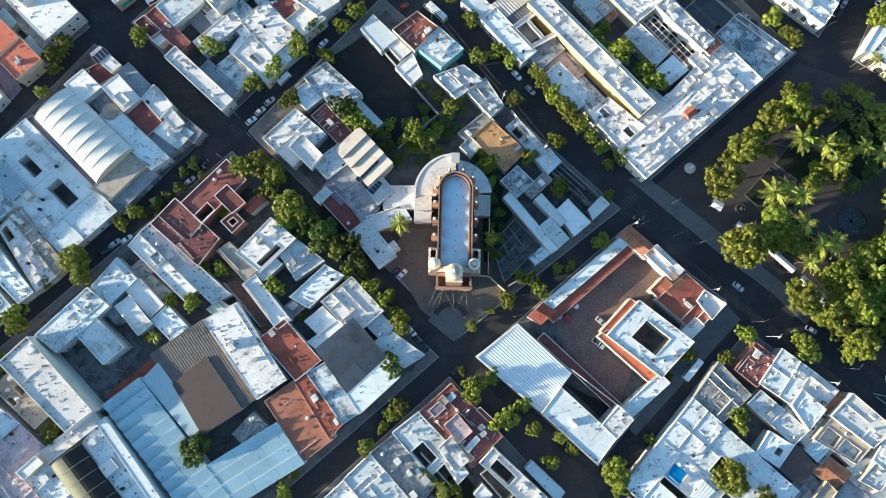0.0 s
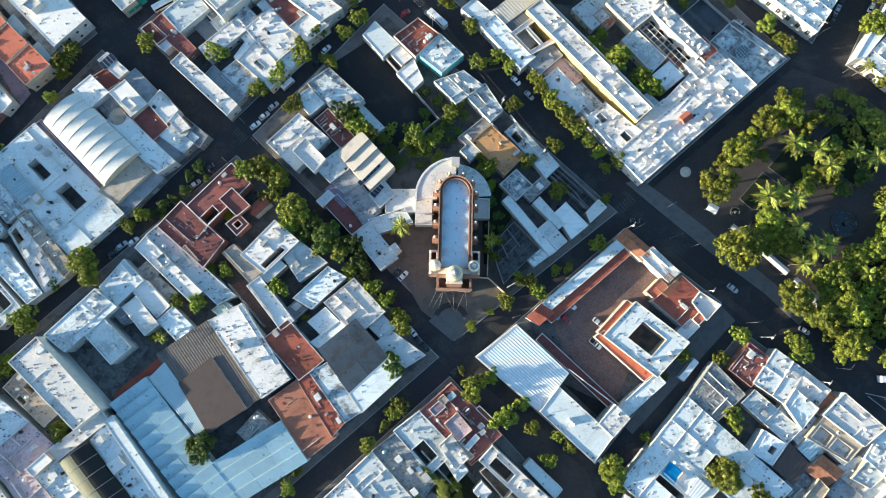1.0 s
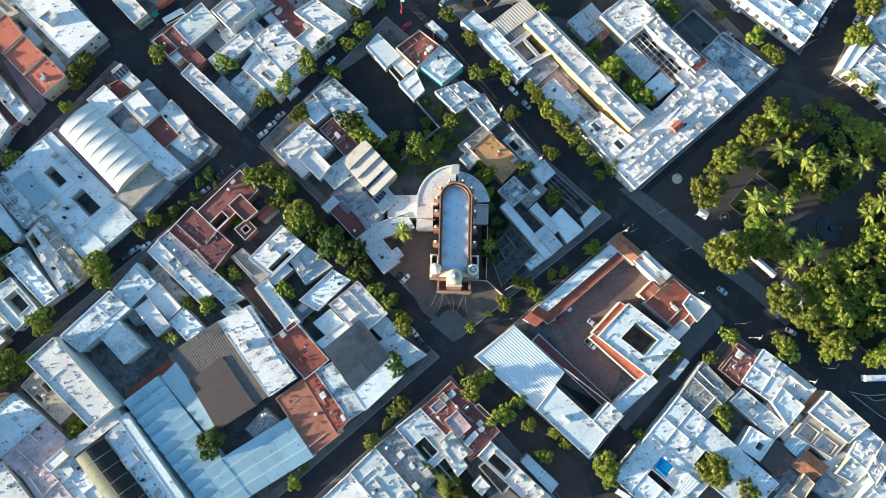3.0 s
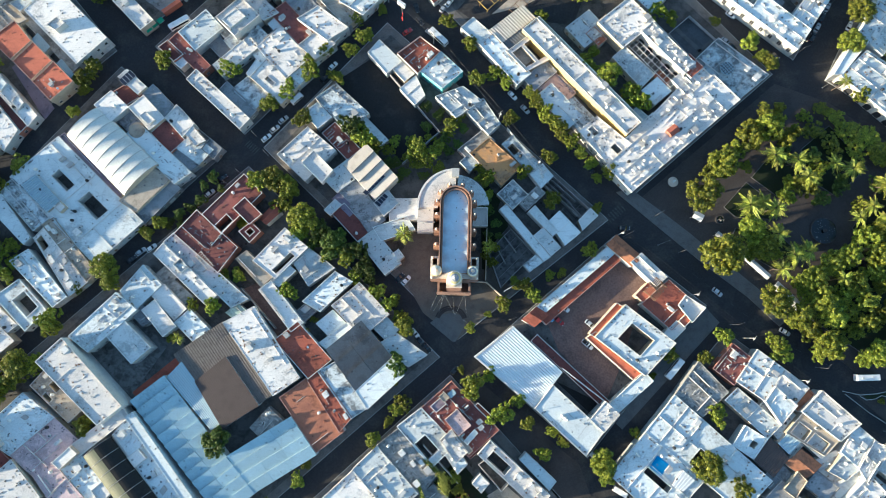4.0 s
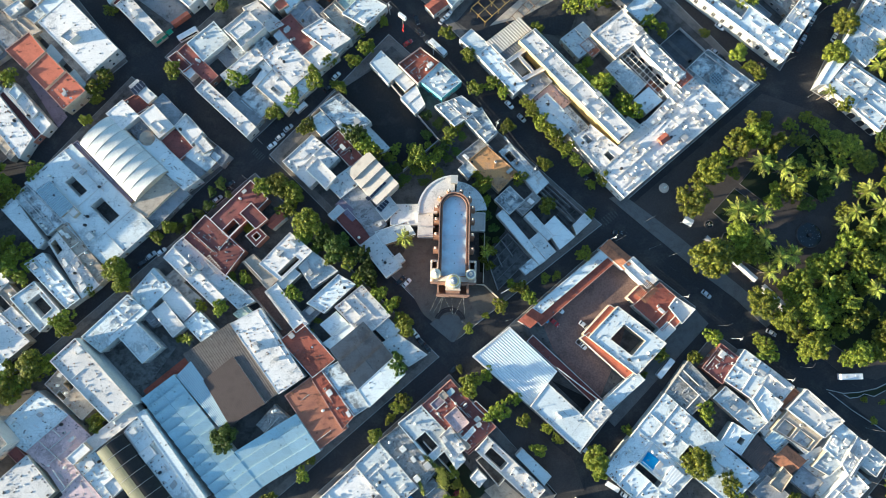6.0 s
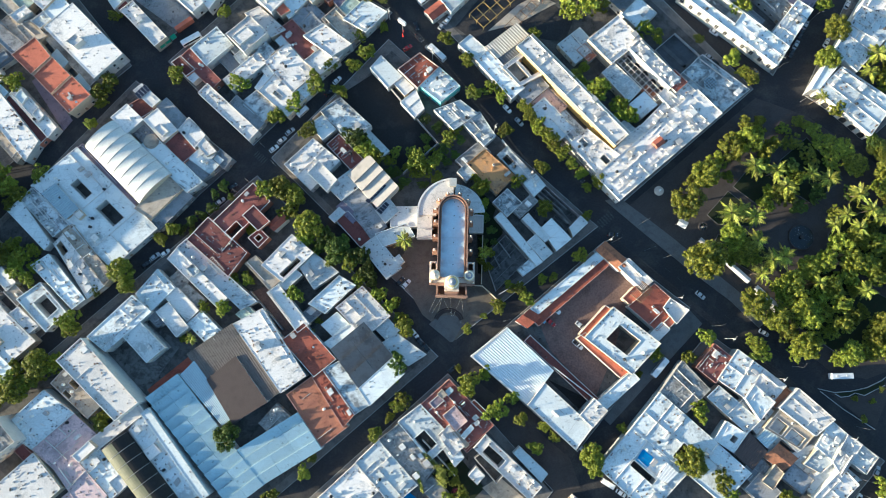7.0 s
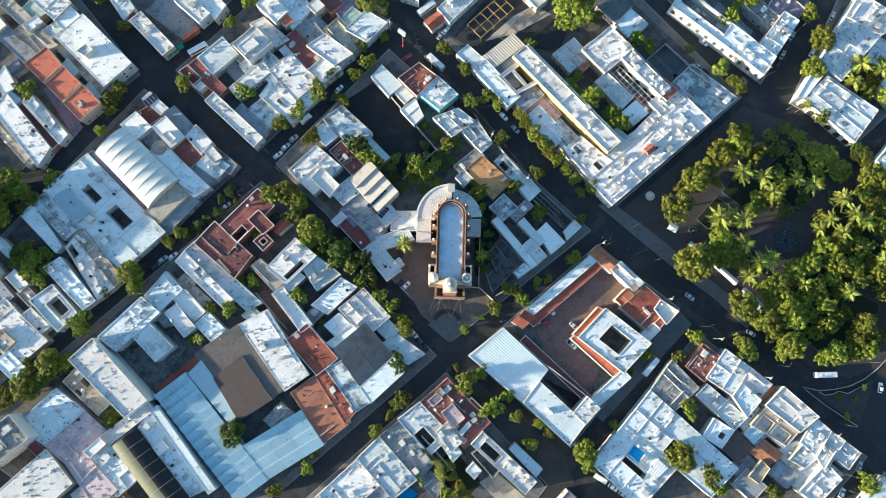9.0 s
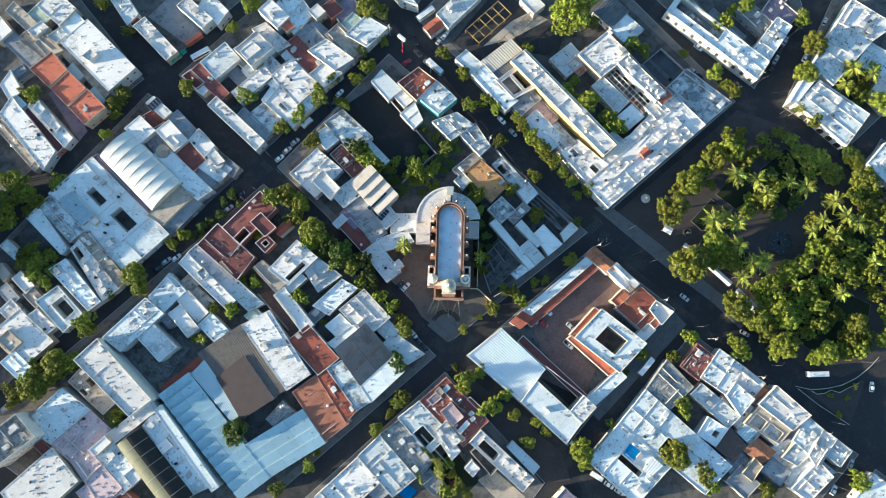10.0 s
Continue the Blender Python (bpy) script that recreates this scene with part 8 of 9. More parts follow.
bm = bmesh.new()
sector(bm, 6.7, 14.0, 90, 184, 0, 7.8)
part("roof", bm, MAT["clean"], annexe)
bm = bmesh.new()
sector(bm, 14.02, 14.5, 88, 186, 0, 7.95)
part("wall", bm, MAT["plaster"], annexe)
bm = bmesh.new()
sector(bm, 13.9, 14.65, 87.5, 186.5, 7.95, 8.1)
part("coping", bm, MAT["coping"], annexe)
bm = bmesh.new()
box(bm, -1.6, 11.0, 0, 0.9, 13.9, 10.2)
box(bm, -1.8, 10.8, 10.2, 1.1, 14.1, 10.4)
part("stair_tower", bm, MAT["plaster"], annexe)
bm = bmesh.new()
box(bm, -14.4, -9.8, 0, -8.3, -0.2, 5.6)
part("lower_wing", bm, MAT["clean"], annexe)
bm = bmesh.new()
box(bm, -14.5, -6.2, 5.6, -7.6, -5.9, 5.85)
box(bm, -14.6, -9.95, 5.6, -7.6, -9.7, 5.85)
part("wing_parapet", bm, MAT["coping"], annexe)
sacristy = thing("sacristy", pose(CX + 6.8, 41.6, 0.15), "low white sacristy beside the nave", "annexe")
bm = bmesh.new()
box(bm, 0, 0, 0, 5.6, 7.2, 4.6)
part("wall", bm, MAT["plaster"], sacristy)
bm = bmesh.new()
band(bm, [(-0.1, -0.1), (5.7, -0.1), (5.7, 7.3), (-0.1, 7.3)], [(0.3, 0.3), (5.3, 0.3), (5.3, 6.9), (0.3, 6.9)], 4.6, 5.1)
part("parapet", bm, MAT["coping"], sacristy)
chapel = thing("apse_terrace", pose(CX, 48.5, 0.15), "pale low terrace between apse and gardens", "annexe")
bm = bmesh.new()
sector(bm, 7.0, 13.2, 8, 86, 0, 4.0)
part("roof", bm, MAT["white"], chapel)
# yard wall by the church
bm = bmesh.new()
for p, q in (((12.6, 20.4), (17.0, 20.2)), ((17.0, 20.2), (25.0, 13.2)), ((16.6, 21.0), (16.8, 41.0))):
    p, q = Vector(p), Vector(q)
    o = Vector((-(q - p).y, (q - p).x)).normalized() * 0.15
    solid(bm, (p - o, q - o, q + o, p + o), 0, 3.2)
tagged(part("garden_wall", bm, MAT["cream"]), "cream plastered garden wall beside the church", "wall")
# strings of pennants from the porch to the square
for i, (x0, x1, y1) in enumerate(((0.6, -3.2, 8.6), (0.8, -1.0, 8.4), (0.9, 5.2, 7.6), (4.0, 4.9, 7.5), (8.2, 5.4, 7.6), (8.4, 9.6, 8.2), (-1.6, -4.4, 9.2))):
    line = thing("pennant_string", pose(x0, 14.7, 11.3), "string of small yellow and white pennants", "pennants", "pennant strings")
    bm = bmesh.new()
    p, q = Vector((0, 0, 0)), Vector((x1 - x0, y1 - 14.7, -10.9))
    pts = [p.lerp(q, k / 10) - Vector((0, 0, 2.0 * (k / 10) * (1 - k / 10))) for k in range(11)]
    tube(bm, pts, 0.012, 4)
    part("cord", bm, MAT["copinggrey"], line)
    for k in range(1, 14):
        f = k / 14
        c = p.lerp(q, f) - Vector((0, 0, 2.0 * f * (1 - f)))
        bm = bmesh.new()
        box(bm, -0.08, -0.08, -0.2, 0.08, 0.08, -0.02)
        part("pennant", bm, MAT["tilepale" if k % 2 else "tileyellow"], line, "", Matrix.Translation(c))
# kite-shaped terrace before the church, with curved steps round its top
cover("terrace", "worn grey paved terrace before the church", "pavelight", 0.24, -4.3, 4.3, -2.4, 5.8, -0.2, 7.6, 3.6, 8.3, 7.2, 7.6, 9.2, 6.0, 8.7, 3.0, 5.6, -2.6, 4.4, -2.6)
STEPS = (3.7, 4.7)
for k, (r0, r1, high) in enumerate(((4.5, 5.1, 0.34), (5.1, 5.7, 0.48), (5.8, 6.4, 0.62))):
    bm = bmesh.new()
    n = 24
    lines = [[bm.verts.new((STEPS[0] + r * math.cos(radians(18 + 144 * i / n)), STEPS[1] + r * math.sin(radians(18 + 144 * i / n)), z)) for i in range(n + 1)] for r, z in ((r0, 0.1), (r1, 0.1), (r1, high), (r0, high))]
    for p, q in zip(lines, lines[1:] + lines[:1]):
        for i in range(n):
            bm.faces.new((p[i], p[i + 1], q[i + 1], q[i]))
    for i in (0, n):
        bm.faces.new([line[i] for line in lines])
    tagged(part("step", bm, MAT["plaza"]), "curved dark stone step before the church", "step", "church steps")


# ---- park: lawns, fountain, stalls ----
def lawn_bed(*pts):
    half = len(pts) // 2
    line = [Vector(pts[2 * i : 2 * i + 2]) for i in range(half)]
    mid = sum(line, Vector((0, 0))) / half
    bed = thing("lawn_bed", pose(mid.x, mid.y, 0.17), "dark green lawn bed with low stone kerb", "lawn", "park beds", "structure")
    rel = [p - mid for p in line]
    inner = [p * (1 - 0.3 / p.length) for p in rel]
    bm = bmesh.new()
    band(bm, rel, inner, 0, 0.24)
    part("kerb", bm, MAT["pavelight"], bed)
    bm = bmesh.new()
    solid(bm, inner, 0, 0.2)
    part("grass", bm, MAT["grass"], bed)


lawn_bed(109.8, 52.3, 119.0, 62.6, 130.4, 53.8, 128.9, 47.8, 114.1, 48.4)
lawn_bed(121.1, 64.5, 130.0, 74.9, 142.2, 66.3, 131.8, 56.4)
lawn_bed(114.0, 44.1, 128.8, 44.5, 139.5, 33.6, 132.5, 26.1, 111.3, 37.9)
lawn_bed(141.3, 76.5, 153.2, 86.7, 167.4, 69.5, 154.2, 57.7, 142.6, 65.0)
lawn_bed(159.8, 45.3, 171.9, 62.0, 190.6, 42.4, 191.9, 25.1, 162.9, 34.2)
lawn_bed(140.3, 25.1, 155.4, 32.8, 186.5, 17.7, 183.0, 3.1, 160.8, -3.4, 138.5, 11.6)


def fountain(x, y, r, label):
    root = thing("fountain", pose(x, y, 0.17), label, "fountain")
    bm = bmesh.new()
    ring = lambda q: [(q * math.cos(math.pi * i / 18), q * math.sin(math.pi * i / 18)) for i in range(36)]
    band(bm, ring(r), ring(r - 0.45), 0, 0.6)
    part("basin", bm, MAT["plaza"], root)
    bm = bmesh.new()
    solid(bm, ring(r - 0.44), 0, 0.42)
    part("water", bm, MAT["water"], root)
    bm = bmesh.new()
    lathe(bm, [(0.5, 0.4), (0.3, 0.8), (0.2, 1.0), (r * 0.14, 1.1), (r * 0.15, 1.2), (0.1, 1.3)], 16)
    part("pedestal", bm, MAT["plaza"], root)
    rng = random.Random(5)
    bm = bmesh.new()
    for i in range(int(10 * r)):
        a, q = rng.uniform(0, 6.28), r * 0.8 * math.sqrt(rng.random())
        lathe(bm, [(0.02, 0.42), (0.07, 0.5), (0.02, 0.62)], 5, q * math.cos(a), q * math.sin(a))
    part("spray", bm, MAT["lampwhite"], root, "white splashes of water")
    return root


fountain(148.6, 43.8, 5.4, "large round park fountain with dark water")
fountain(108.1, 47.2, 1.9, "small round stone fountain in the plaza")


def stall(x, y, w, a, d, h, label):
    """A market stall: a light pitched roof on posts."""
    root = thing("market_stall", pose(x, y, 0.17, 0, 0, a), label, "market stall", "market stalls")
    bm = bmesh.new()
    sheet(bm, lambda s, t: (w * s, d * t), profile("gable", 1, 0.35, d, 1), "u", h, 0.06)
    part("roof", bm, MAT["clean"], root)
    n = max(2, int(w / 4) + 1)
    for i in range(n):
        for t in (0.12, 0.88):
            bm = bmesh.new()
            rod(bm, (w * (0.03 + 0.94 * i / (n - 1)), d * t, 0), (w * (0.03 + 0.94 * i / (n - 1)), d * t, h + 0.05), 0.06, 6)
            part("post", bm, MAT["metal"], root)


def span(p, q):
    return p[0], p[1], math.hypot(q[0] - p[0], q[1] - p[1]), math.degrees(math.atan2(q[1] - p[1], q[0] - p[0]))


for p, q, d in (((104.8, 40.7), (109.1, 36.9), 2.2), ((111.0, 35.5), (124.2, 23.7), 2.6), ((126.0, 20.8), (134.9, 12.4), 3.6), ((96.2, 47.4), (99.6, 45.5), 3.2), ((101.2, 91.3), (106.1, 87.6), 4.0)):
    stall(*span(p, q), d, 2.8, "market stall with white pitched roof")


# kerbs of the traffic island and its lawn
def kerb_line(*pts):
    line = [Vector(pts[2 * i : 2 * i + 2]) for i in range(len(pts) // 2)]
    bm = bmesh.new()
    for p, q in zip(line, line[1:]):
        o = Vector((-(q - p).y, (q - p).x)).normalized() * 0.16
        solid(bm, (p - o, q - o, q + o, p + o), -0.05, 0.3)
    tagged(part("kerb", bm, MAT["kerb"]), "pale concrete kerb of a traffic island", "kerb", kind="structure")


kerb_line(152.3, -17.5, 158.9, -18.8, 165.2, -18.2, 172.0, -16.6, 178.2, -13.6, 184.0, -9.2, 188.7, -4.4)
kerb_line(153.2, -18.5, 161.9, -25.2, 174.1, -32.8)
kerb_line(158.9, -19.3, 161.2, -20.6, 164.6, -20.1, 167.1, -18.8, 170.9, -19.7, 174.3, -17.9, 179.3, -15.5)
cover("lawn", "green lawn on the traffic island", "grass", 0.2, 159.9, -19.0, 165.9, -18.4, 172.0, -17.1, 179.4, -13.6, 178.8, -16.0, 171.8, -19.4, 161.7, -20.4)

# ---- plaza monument ----
mon = thing("monument", pose(90.1, 61.9, 0.17), "round stone plinth with plain white figure", "monument")
bm = bmesh.new()
lathe(bm, [(2.0, 0), (2.0, 0.4), (1.7, 0.45), (1.5, 0.9), (0.8, 1.0)], 20)
part("plinth", bm, MAT["stonelight"], mon)
bm = bmesh.new()
lathe(bm, [(0.45, 1.0), (0.5, 1.5), (0.3, 2.4), (0.28, 2.7), (0.1, 2.95)], 10)
part("figure", bm, MAT["lampwhite"], mon)

# ---- street lamps, poles and cables ----
for x, y, ang in ((159.4, 147.9, 10), (156.9, 138.8, 10), (140.7, 115.7, 15), (97.0, 13.2, 25), (110.9, 6.5, 25), (142.7, -8.9, 60),
                  (181.3, -6.6, 30), (167.0, -31.9, 0), (81.9, 47.7, 30), (70.3, 39.6, 30), (91.7, 33.9, 20), (83.7, 36.6, 20), (76.7, 19.3, 20), (151.5, 102.5, 200),
                  (166.8, -57.6, -40), (164.9, -51.1, -10), (-75.5, 76.5, -50), (-70.2, 68.7, -50), (-80.3, 61.0, -50), (-85.0, 56.5, -50), (26.1, 6.3, 20), (8.5, 5.4, -40)):
    street_lamp(x, y, ang)
cable_run(((-37.2, 147.8), (-24.7, 134.6), (-5.8, 117.1)))
cable_run(((-5.8, 117.1), (20.9, 85.4), (36.1, 66.8)), (-0.8, 0.8))
cable_run(((67.7, 39.9), (95.3, 17.3), (115.5, 1.5), (134.5, -13.6), (160.6, -35.5), (180.1, -53.2)))
cable_run(((153.5, 153.4), (139.8, 117.8)), (-1.0, 1.0))
cable_run(((2.9, 147.6), (-22.4, 154.9)), (0.0,))


# ---- canopies, pergolas, panels ----
def steel_frame(x, y, w, a, d, h, nx, ny, material, name, label, category, base=0.17):
    """An open frame of beams on posts."""
    root = thing(name, pose(x, y, base, 0, 0, a), label, category)
    for i in range(nx + 1):
        bm = bmesh.new()
        box(bm, w * i / nx - 0.09, 0, h - 0.2, w * i / nx + 0.09, d, h)
        part("beam", bm, MAT[material], root)
    for j in range(ny + 1):
        bm = bmesh.new()
        box(bm, -0.09, d * j / ny - 0.09, h, w + 0.09, d * j / ny + 0.09, h + 0.18)
        part("rail", bm, MAT[material], root)
        for i in range(0, nx + 1, 2):
            bm = bmesh.new()
            rod(bm, (w * i / nx, d * j / ny, 0), (w * i / nx, d * j / ny, h - 0.1), 0.09, 6)
            part("post", bm, MAT[material], root)


steel_frame(*span((15.6, 130.5), (30.0, 144.7)), 8.6, 3.2, 5, 2, "steelyellow", "canopy_frame", "unroofed yellow steel canopy frame over parking", "canopy")
steel_frame(*span((27.1, 128.7), (41.0, 143.4)), 3.6, 3.2, 6, 1, "wood", "canopy_frame", "narrow brown steel canopy frame over parking", "canopy")
steel_frame(*span((79.8, 14.7), (84.2, 20.0)), 5.0, 2.4, 2, 8, "wood", "pergola", "brown wooden slatted pergola on a roof", "pergola", 5.2)
steel_frame(*span((91.7, 102.3), (75.0, 119.6)), 4.6, 4.6, 11, 2, "coping", "trellis", "grey trellis over an arcaded courtyard", "trellis")
steel_frame(*span((-93.0, 26.9), (-88.0, 21.8)), 2.6, 2.3, 8, 1, "stonelight", "pergola", "pale slatted pergola on a red roof", "pergola", 5.2)


def solar_array(x, y, w, a, d, z, n):
    root = thing("solar_array", pose(x, y, z, 0, 0, a), "row of dark solar panels on a roof", "solar panels", "solar arrays")
    for i in range(n):
        panel = bmesh.new()
        box(panel, w * i / n + 0.03, 0, 0.22, w * (i + 0.95) / n, d, 0.27)
        p = part("panel", panel, MAT["solar"], root)
        bm = bmesh.new()
        band(bm, [(w * i / n, -0.03), (w * (i + 0.98) / n, -0.03), (w * (i + 0.98) / n, d + 0.03), (w * i / n, d + 0.03)],
             [(w * i / n + 0.07, 0.04), (w * (i + 0.95) / n - 0.03, 0.04), (w * (i + 0.95) / n - 0.03, d - 0.04), (w * i / n + 0.07, d - 0.04)], 0.0, 0.29)
        part("panel_frame", bm, MAT["metal"], p)


solar_array(*span((-29.8, 51.9), (-22.9, 59.7)), 2.0, 6.5, 6)
solar_array(*span((-24.8, 47.9), (-21.5, 52.1)), 3.4, 5.25, 4)
solar_array(*span((-126.2, 93.5), (-122.2, 97.7)), 3.6, 6.1, 4)


# covered pools and tarpaulins
for name, label, pts in (("pool_cover", "bright blue tarpaulin over a roof pool", (77.3, -46.1, 80.2, -41.8, 84.3, -44.9, 81.6, -49.1)),
                         ("pool_cover", "blue tarpaulin over a garden pool", (-14.6, -64.4, -11.3, -60.3, -6.5, -63.6, -10.1, -67.6))):
    half = [Vector(pts[2 * i : 2 * i + 2]) for i in range(4)]
    mid = sum(half, Vector((0, 0))) / 4
    zz = 4.85 if "roof" in label else 0.2
    root = thing(name, pose(mid.x, mid.y, zz), label, "tarpaulin")
    bm = bmesh.new()
    solid(bm, [p - mid for p in half], 0, 0.18)
    part("sheet", bm, MAT["pool"], root)
    for i in range(5):
        bm = bmesh.new()
        p, q = (half[0] - mid).lerp(half[1] - mid, (i + 0.5) / 5), (half[3] - mid).lerp(half[2] - mid, (i + 0.5) / 5)
        rod(bm, (*p, 0.2), (*q, 0.2), 0.07, 6)
        part("fold", bm, MAT["pool"], root)

# billboard and banner
bb = thing("billboard", pose(-18.8, 129.0, 0.1, 0, 0, -35), "white roadside billboard on a post", "billboard")
bm = bmesh.new()
rod(bm, (0, 0, 0), (0, 0, 8), 0.22, 10)
part("post", bm, MAT["metal"], bb)
bm = bmesh.new()
box(bm, -1.8, -0.5, 8, 1.8, 0.5, 10.4)
part("board", bm, MAT["lampwhite"], bb)
fl = thing("flag", pose(-18.7, 126.9, 0.1), "red flag hanging from a tall pole", "flag")
bm = bmesh.new()
rod(bm, (0, 0, 0), (0, 0, 7), 0.07, 8, 0.04)
part("pole", bm, MAT["metal"], fl)
bm = bmesh.new()
for i in range(8):
    y0, y1 = -i * 0.4, -(i + 1) * 0.4
    k, m = 0.25 * math.sin(i * 1.1), 0.25 * math.sin((i + 1) * 1.1)
    vs = [bm.verts.new(p) for p in ((k, y0, 5.0), (m, y1, 4.9), (m + 0.3, y1, 6.8), (k + 0.3, y0, 6.9))]
    bm.faces.new(vs)
bmesh.ops.solidify(bm, geom=bm.faces[:], thickness=0.03)
part("cloth", bm, MAT["flagred"], fl)
# green awnings and an orange yard wall
for i in range(3):
    aw = thing("awning", pose(-122.2, 118.8, 2.6, 0, 0, 42) @ pose(i * 2.9, 0, 0), "dark green cloth awning over a shop front", "awning", "shop awnings")
    bm = bmesh.new()
    sheet(bm, lambda s, t: (2.5 * s, -1.8 * t), [(0, 0.7), (0.5, 0.45), (1, 0)], "u", 0, 0.05)
    part("cloth", bm, MAT["awning"], aw)
    bm = bmesh.new()
    rod(bm, (0, -1.8, -0.02), (2.5, -1.8, -0.02), 0.04, 6)
    part("front_bar", bm, MAT["metal"], aw)


def yard_wall(p, q, h, material, label, thick=0.25):
    p, q = Vector(p), Vector(q)
    root = thing("yard_wall", pose(p.x, p.y, 0.1), label, "wall")
    o = Vector((-(q - p).y, (q - p).x)).normalized() * thick / 2
    r = q - p
    bm = bmesh.new()
    solid(bm, (-o, r - o, r + o, o), 0, h)
    part("wall", bm, MAT[material], root)
    bm = bmesh.new()
    solid(bm, (-o * 1.4, r - o * 1.4, r + o * 1.4, o * 1.4), h, h + 0.12)
    part("coping", bm, MAT["coping" if material == "plaster" else material], root)


yard_wall((-115.7, 126.4), (-109.2, 131.7), 3.0, "orange", "orange painted yard wall", 1.2)
yard_wall((61.6, 73.6), (54.2, 81.0), 3.0, "plaster", "white yard wall along the avenue")
yard_wall((40.5, 59.7), (29.3, 72.5), 3.4, "plaster", "white yard wall along the avenue")
yard_wall((-45.8, 98.9), (-55.2, 88.3), 3.0, "greywall", "grey yard wall beside a street")
yard_wall((-2.8, 79.0), (-16.8, 65.9), 3.0, "greywall", "grey yard wall round a black court")
yard_wall((-29.3, 109.8), (-2.3, 79.0), 3.0, "greywall", "grey yard wall round a black court")
yard_wall((88.1, 122.0), (81.9, 128.4), 3.5, "plaster", "white yard wall beside a street")
yard_wall((45.6, -11.4), (62.0, -23.5), 4.5, "plaster", "white wall between yard and dark court")
yard_wall((-102.6, 11.5), (-89.9, -0.0), 3.0, "greywall", "grey wall between two gardens")
yard_wall((-62.6, 0.7), (-76.6, 15.8), 3.0, "greywall", "grey wall along a narrow alley")
yard_wall((-5.5, -40.7), (7.6, -53.9), 3.0, "plaster", "white garden wall")

yard_wall((24.2, 81.4), (38.7, 63.7), 3.0, "plaster", "white yard wall along the avenue")
yard_wall((23.8, 17.0), (32.8, 22.6), 3.0, "plaster", "sunlit white wall beside the ruin")

# creepers over the edge of a bare concrete roof
for p, q, wide in (((-4.4, -45.7), (3.2, -52.9), 1.0), ((-7.1, -53.2), (-4.9, -59.6), 0.8), ((1.3, -50.4), (3.1, -56.8), 1.9)):
    p, q = Vector(p), Vector(q)
    rng = random.Random(int(p.x * 10))
    vine = thing("creeper", pose(p.x, p.y, 4.25), "bright green creeper spilling over a roof edge", "creeper")
    vv, ff = [], []
    for i in range(int((q - p).length * 70 * wide)):
        c = (q - p) * rng.random() + Vector((rng.gauss(0, wide * 0.5), rng.gauss(0, wide * 0.5)))
        leaf_spray(vv, ff, Vector((c.x, c.y, rng.uniform(0.02, 0.9))), Vector((rng.gauss(-0.6, 0.6), rng.gauss(0, 0.6), 1)).normalized(), 0.2, rng)
    data = bpy.data.meshes.new("foliage")
    data.from_pydata(vv, [], ff)
    data.materials.append(LEAFPALM)
    place("foliage", data, vine)

# flowering shrub
sh = thing("flowering_shrub", pose(8.5, -60.1, 0.2), "magenta flowering shrub by a garden patio", "shrub")
rng = random.Random(9)
for nm, mt, cnt, zz in (("foliage", LEAF, 160, 0.9), ("blossom", MAT["flower"], 120, 1.3)):
    vv, ff = [], []
    for i in range(cnt):
        c = Vector((rng.gauss(0, 0.9), rng.gauss(0, 0.8), zz + rng.gauss(0, 0.35)))
        leaf_spray(vv, ff, c, Vector((rng.gauss(0, 1), rng.gauss(0, 1), 1)).normalized(), 0.2, rng)
    data = bpy.data.meshes.new(nm)
    data.from_pydata(vv, [], ff)
    data.materials.append(mt)
    place(nm, data, sh)

# zebra crossings and lane lines
def zebra(p, q, n, length):
    p, q = Vector(p), Vector(q)
    root = thing("zebra_crossing", pose(p.x, p.y, 0.004), "worn white zebra crossing stripes", "road marking", kind="structure")
    w = (q - p) / n
    o = Vector((-w.y, w.x)).normalized() * length
    for i in range(n):
        a = w * i
        bm = bmesh.new()
        solid(bm, (a, a + w * 0.5, a + w * 0.5 + o, a + o), 0, 0.006)
        part("stripe", bm, MAT["paint"], root)


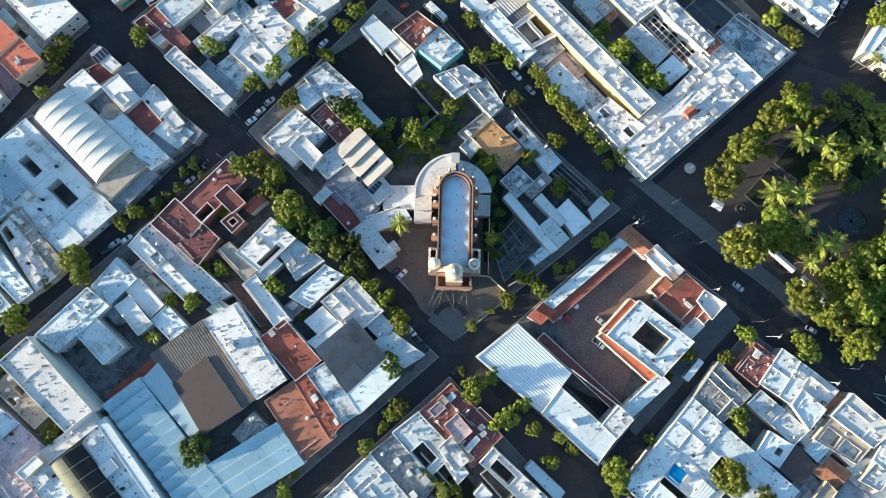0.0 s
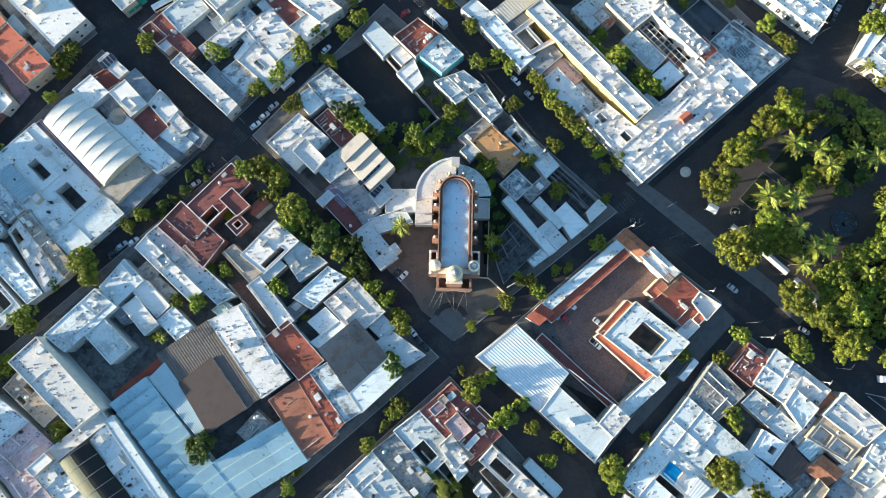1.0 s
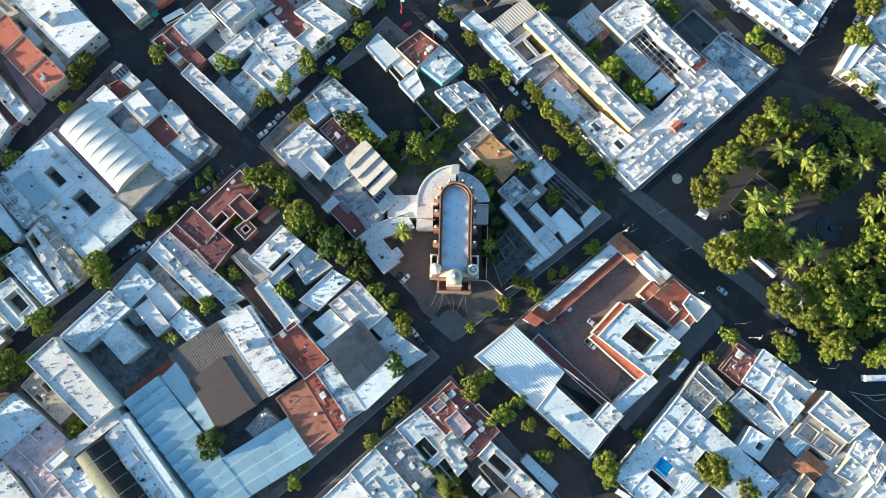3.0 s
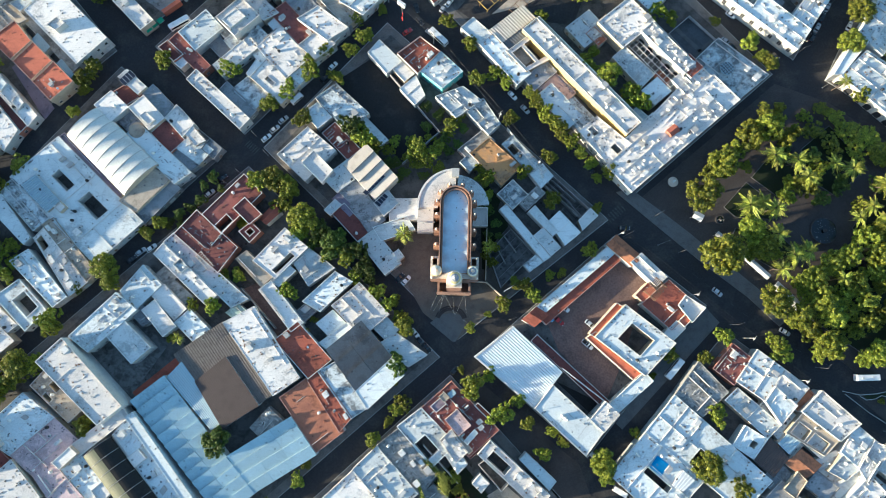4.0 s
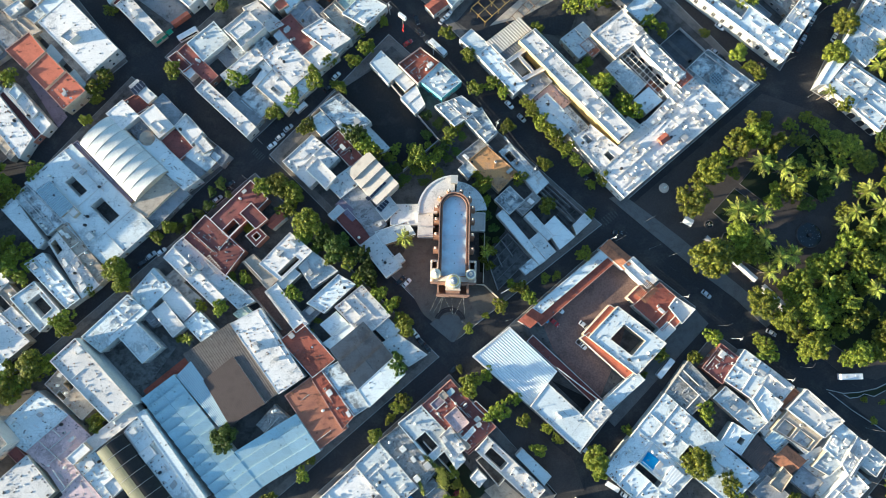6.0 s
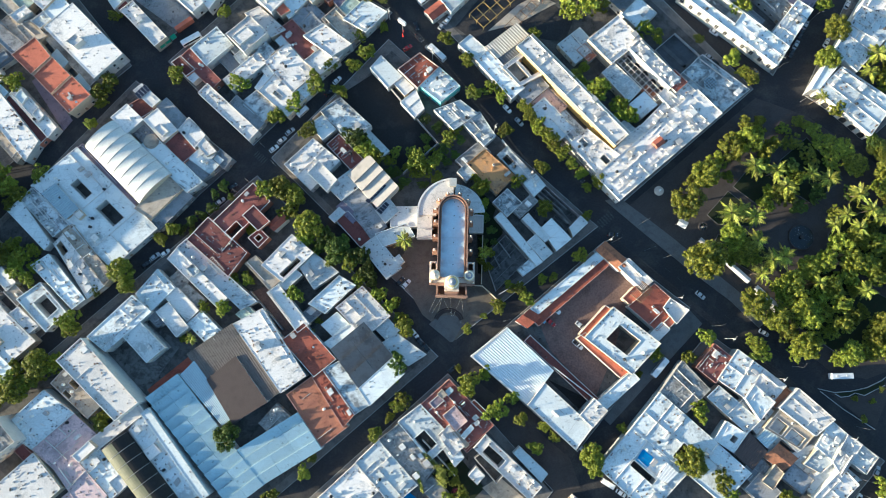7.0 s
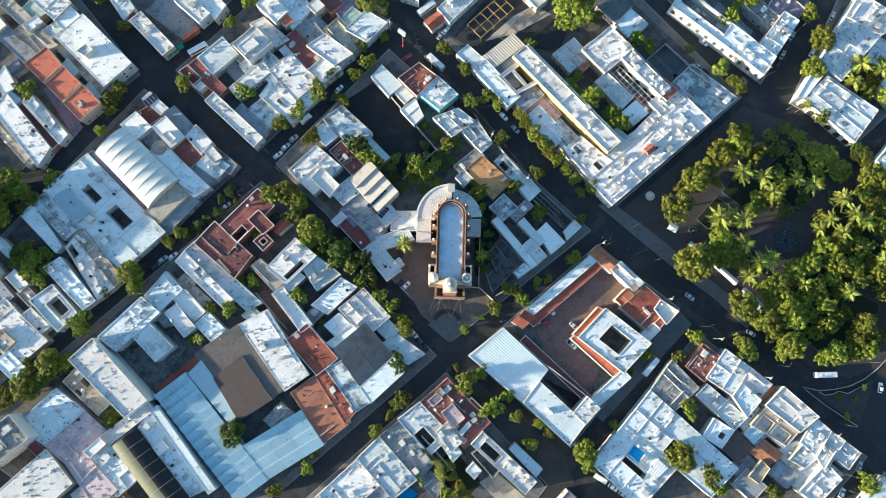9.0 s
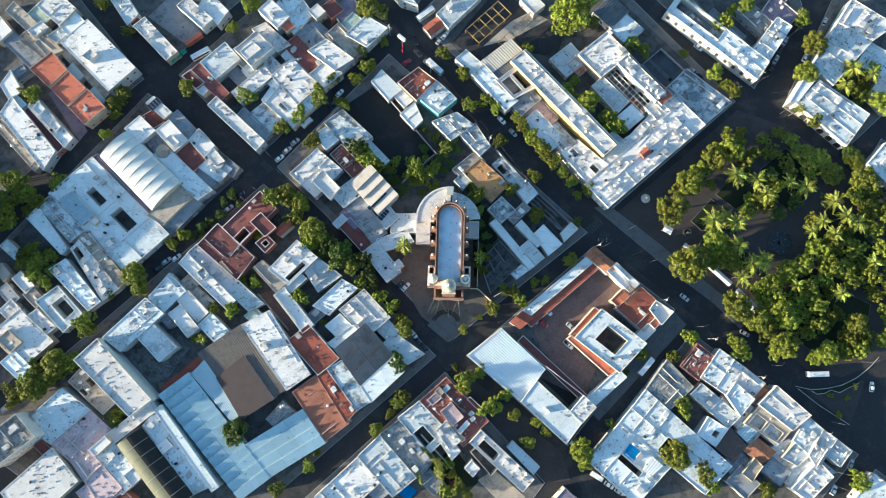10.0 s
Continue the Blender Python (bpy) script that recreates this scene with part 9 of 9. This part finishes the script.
zebra((64.6, 44.1), (72.0, 50.6), 8, 3.5)
zebra((-79.9, 72.6), (-75.2, 68.7), 6, 3.0)
for p, q in (((73.2, 44.3), (124.9, 4.1)), ((129.6, 0.6), (169.6, -18.5))):
    p, q = Vector(p), Vector(q)
    bm = bmesh.new()
    way = (q - p).normalized()
    o = Vector((-way.y, way.x)) * 0.07
    n = int((q - p).length / 6)
    for i in range(n):
        a, b = p + way * 6 * i, p + way * (6 * i + 3)
        solid(bm, (a - o, b - o, b + o, a + o), 0.0, 0.012)
    tagged(part("lane_line", bm, MAT["paint"]), "broken white lane line on asphalt", "road marking", kind="structure")


# odd structures on roofs
hut = thing("roof_shelter", pose(87.8, 80.4, 6.05, 0, 0, 40), "small red tin shelter on a white roof", "shelter")
bm = bmesh.new()
sheet(bm, lambda s, t: (4.2 * s - 2.1, 3.4 * t - 1.7), profile("gable", 1, 0.8, 3.4, 1), "u", 2.0, 0.08)
part("roof", bm, MAT["redroof"], hut)
bm = bmesh.new()
band(bm, [(-1.9, -1.5), (1.9, -1.5), (1.9, 1.5), (-1.9, 1.5)], [(-1.75, -1.35), (1.75, -1.35), (1.75, 1.35), (-1.75, 1.35)], 0, 2.1)
part("wall", bm, MAT["brickwall"], hut)
lid = thing("round_roof", pose(-120.5, 76.1, 0), "round beige roof of a cistern", "cistern")
bm = bmesh.new()
lathe(bm, [(3.0, 0), (3.0, 5.2), (3.15, 5.25), (3.15, 5.5), (2.4, 5.9), (0.2, 6.1)], 24)
part("shell", bm, MAT["tan"], lid)
grid = thing("skylight", pose(111.3, 107.7, 4.33, 0, 0, 40), "round iron skylight on a pale roof", "skylight")
for i in range(5):
    for turn in (0, 90):
        bm = bmesh.new()
        half = math.sqrt(2.6 ** 2 - (i - 2) ** 2 * 1.1)
        rod(bm, (-half, (i - 2) * 1.0, 0.35), (half, (i - 2) * 1.0, 0.35), 0.12, 6)
        part("bar", bm, MAT["dark"], grid, "", pose(0, 0, 0, 0, 0, turn))
bm = bmesh.new()
lathe(bm, [(2.7, 0), (2.7, 0.25), (2.5, 0.3)], 24)
part("rim", bm, MAT["corr_blue"], grid)
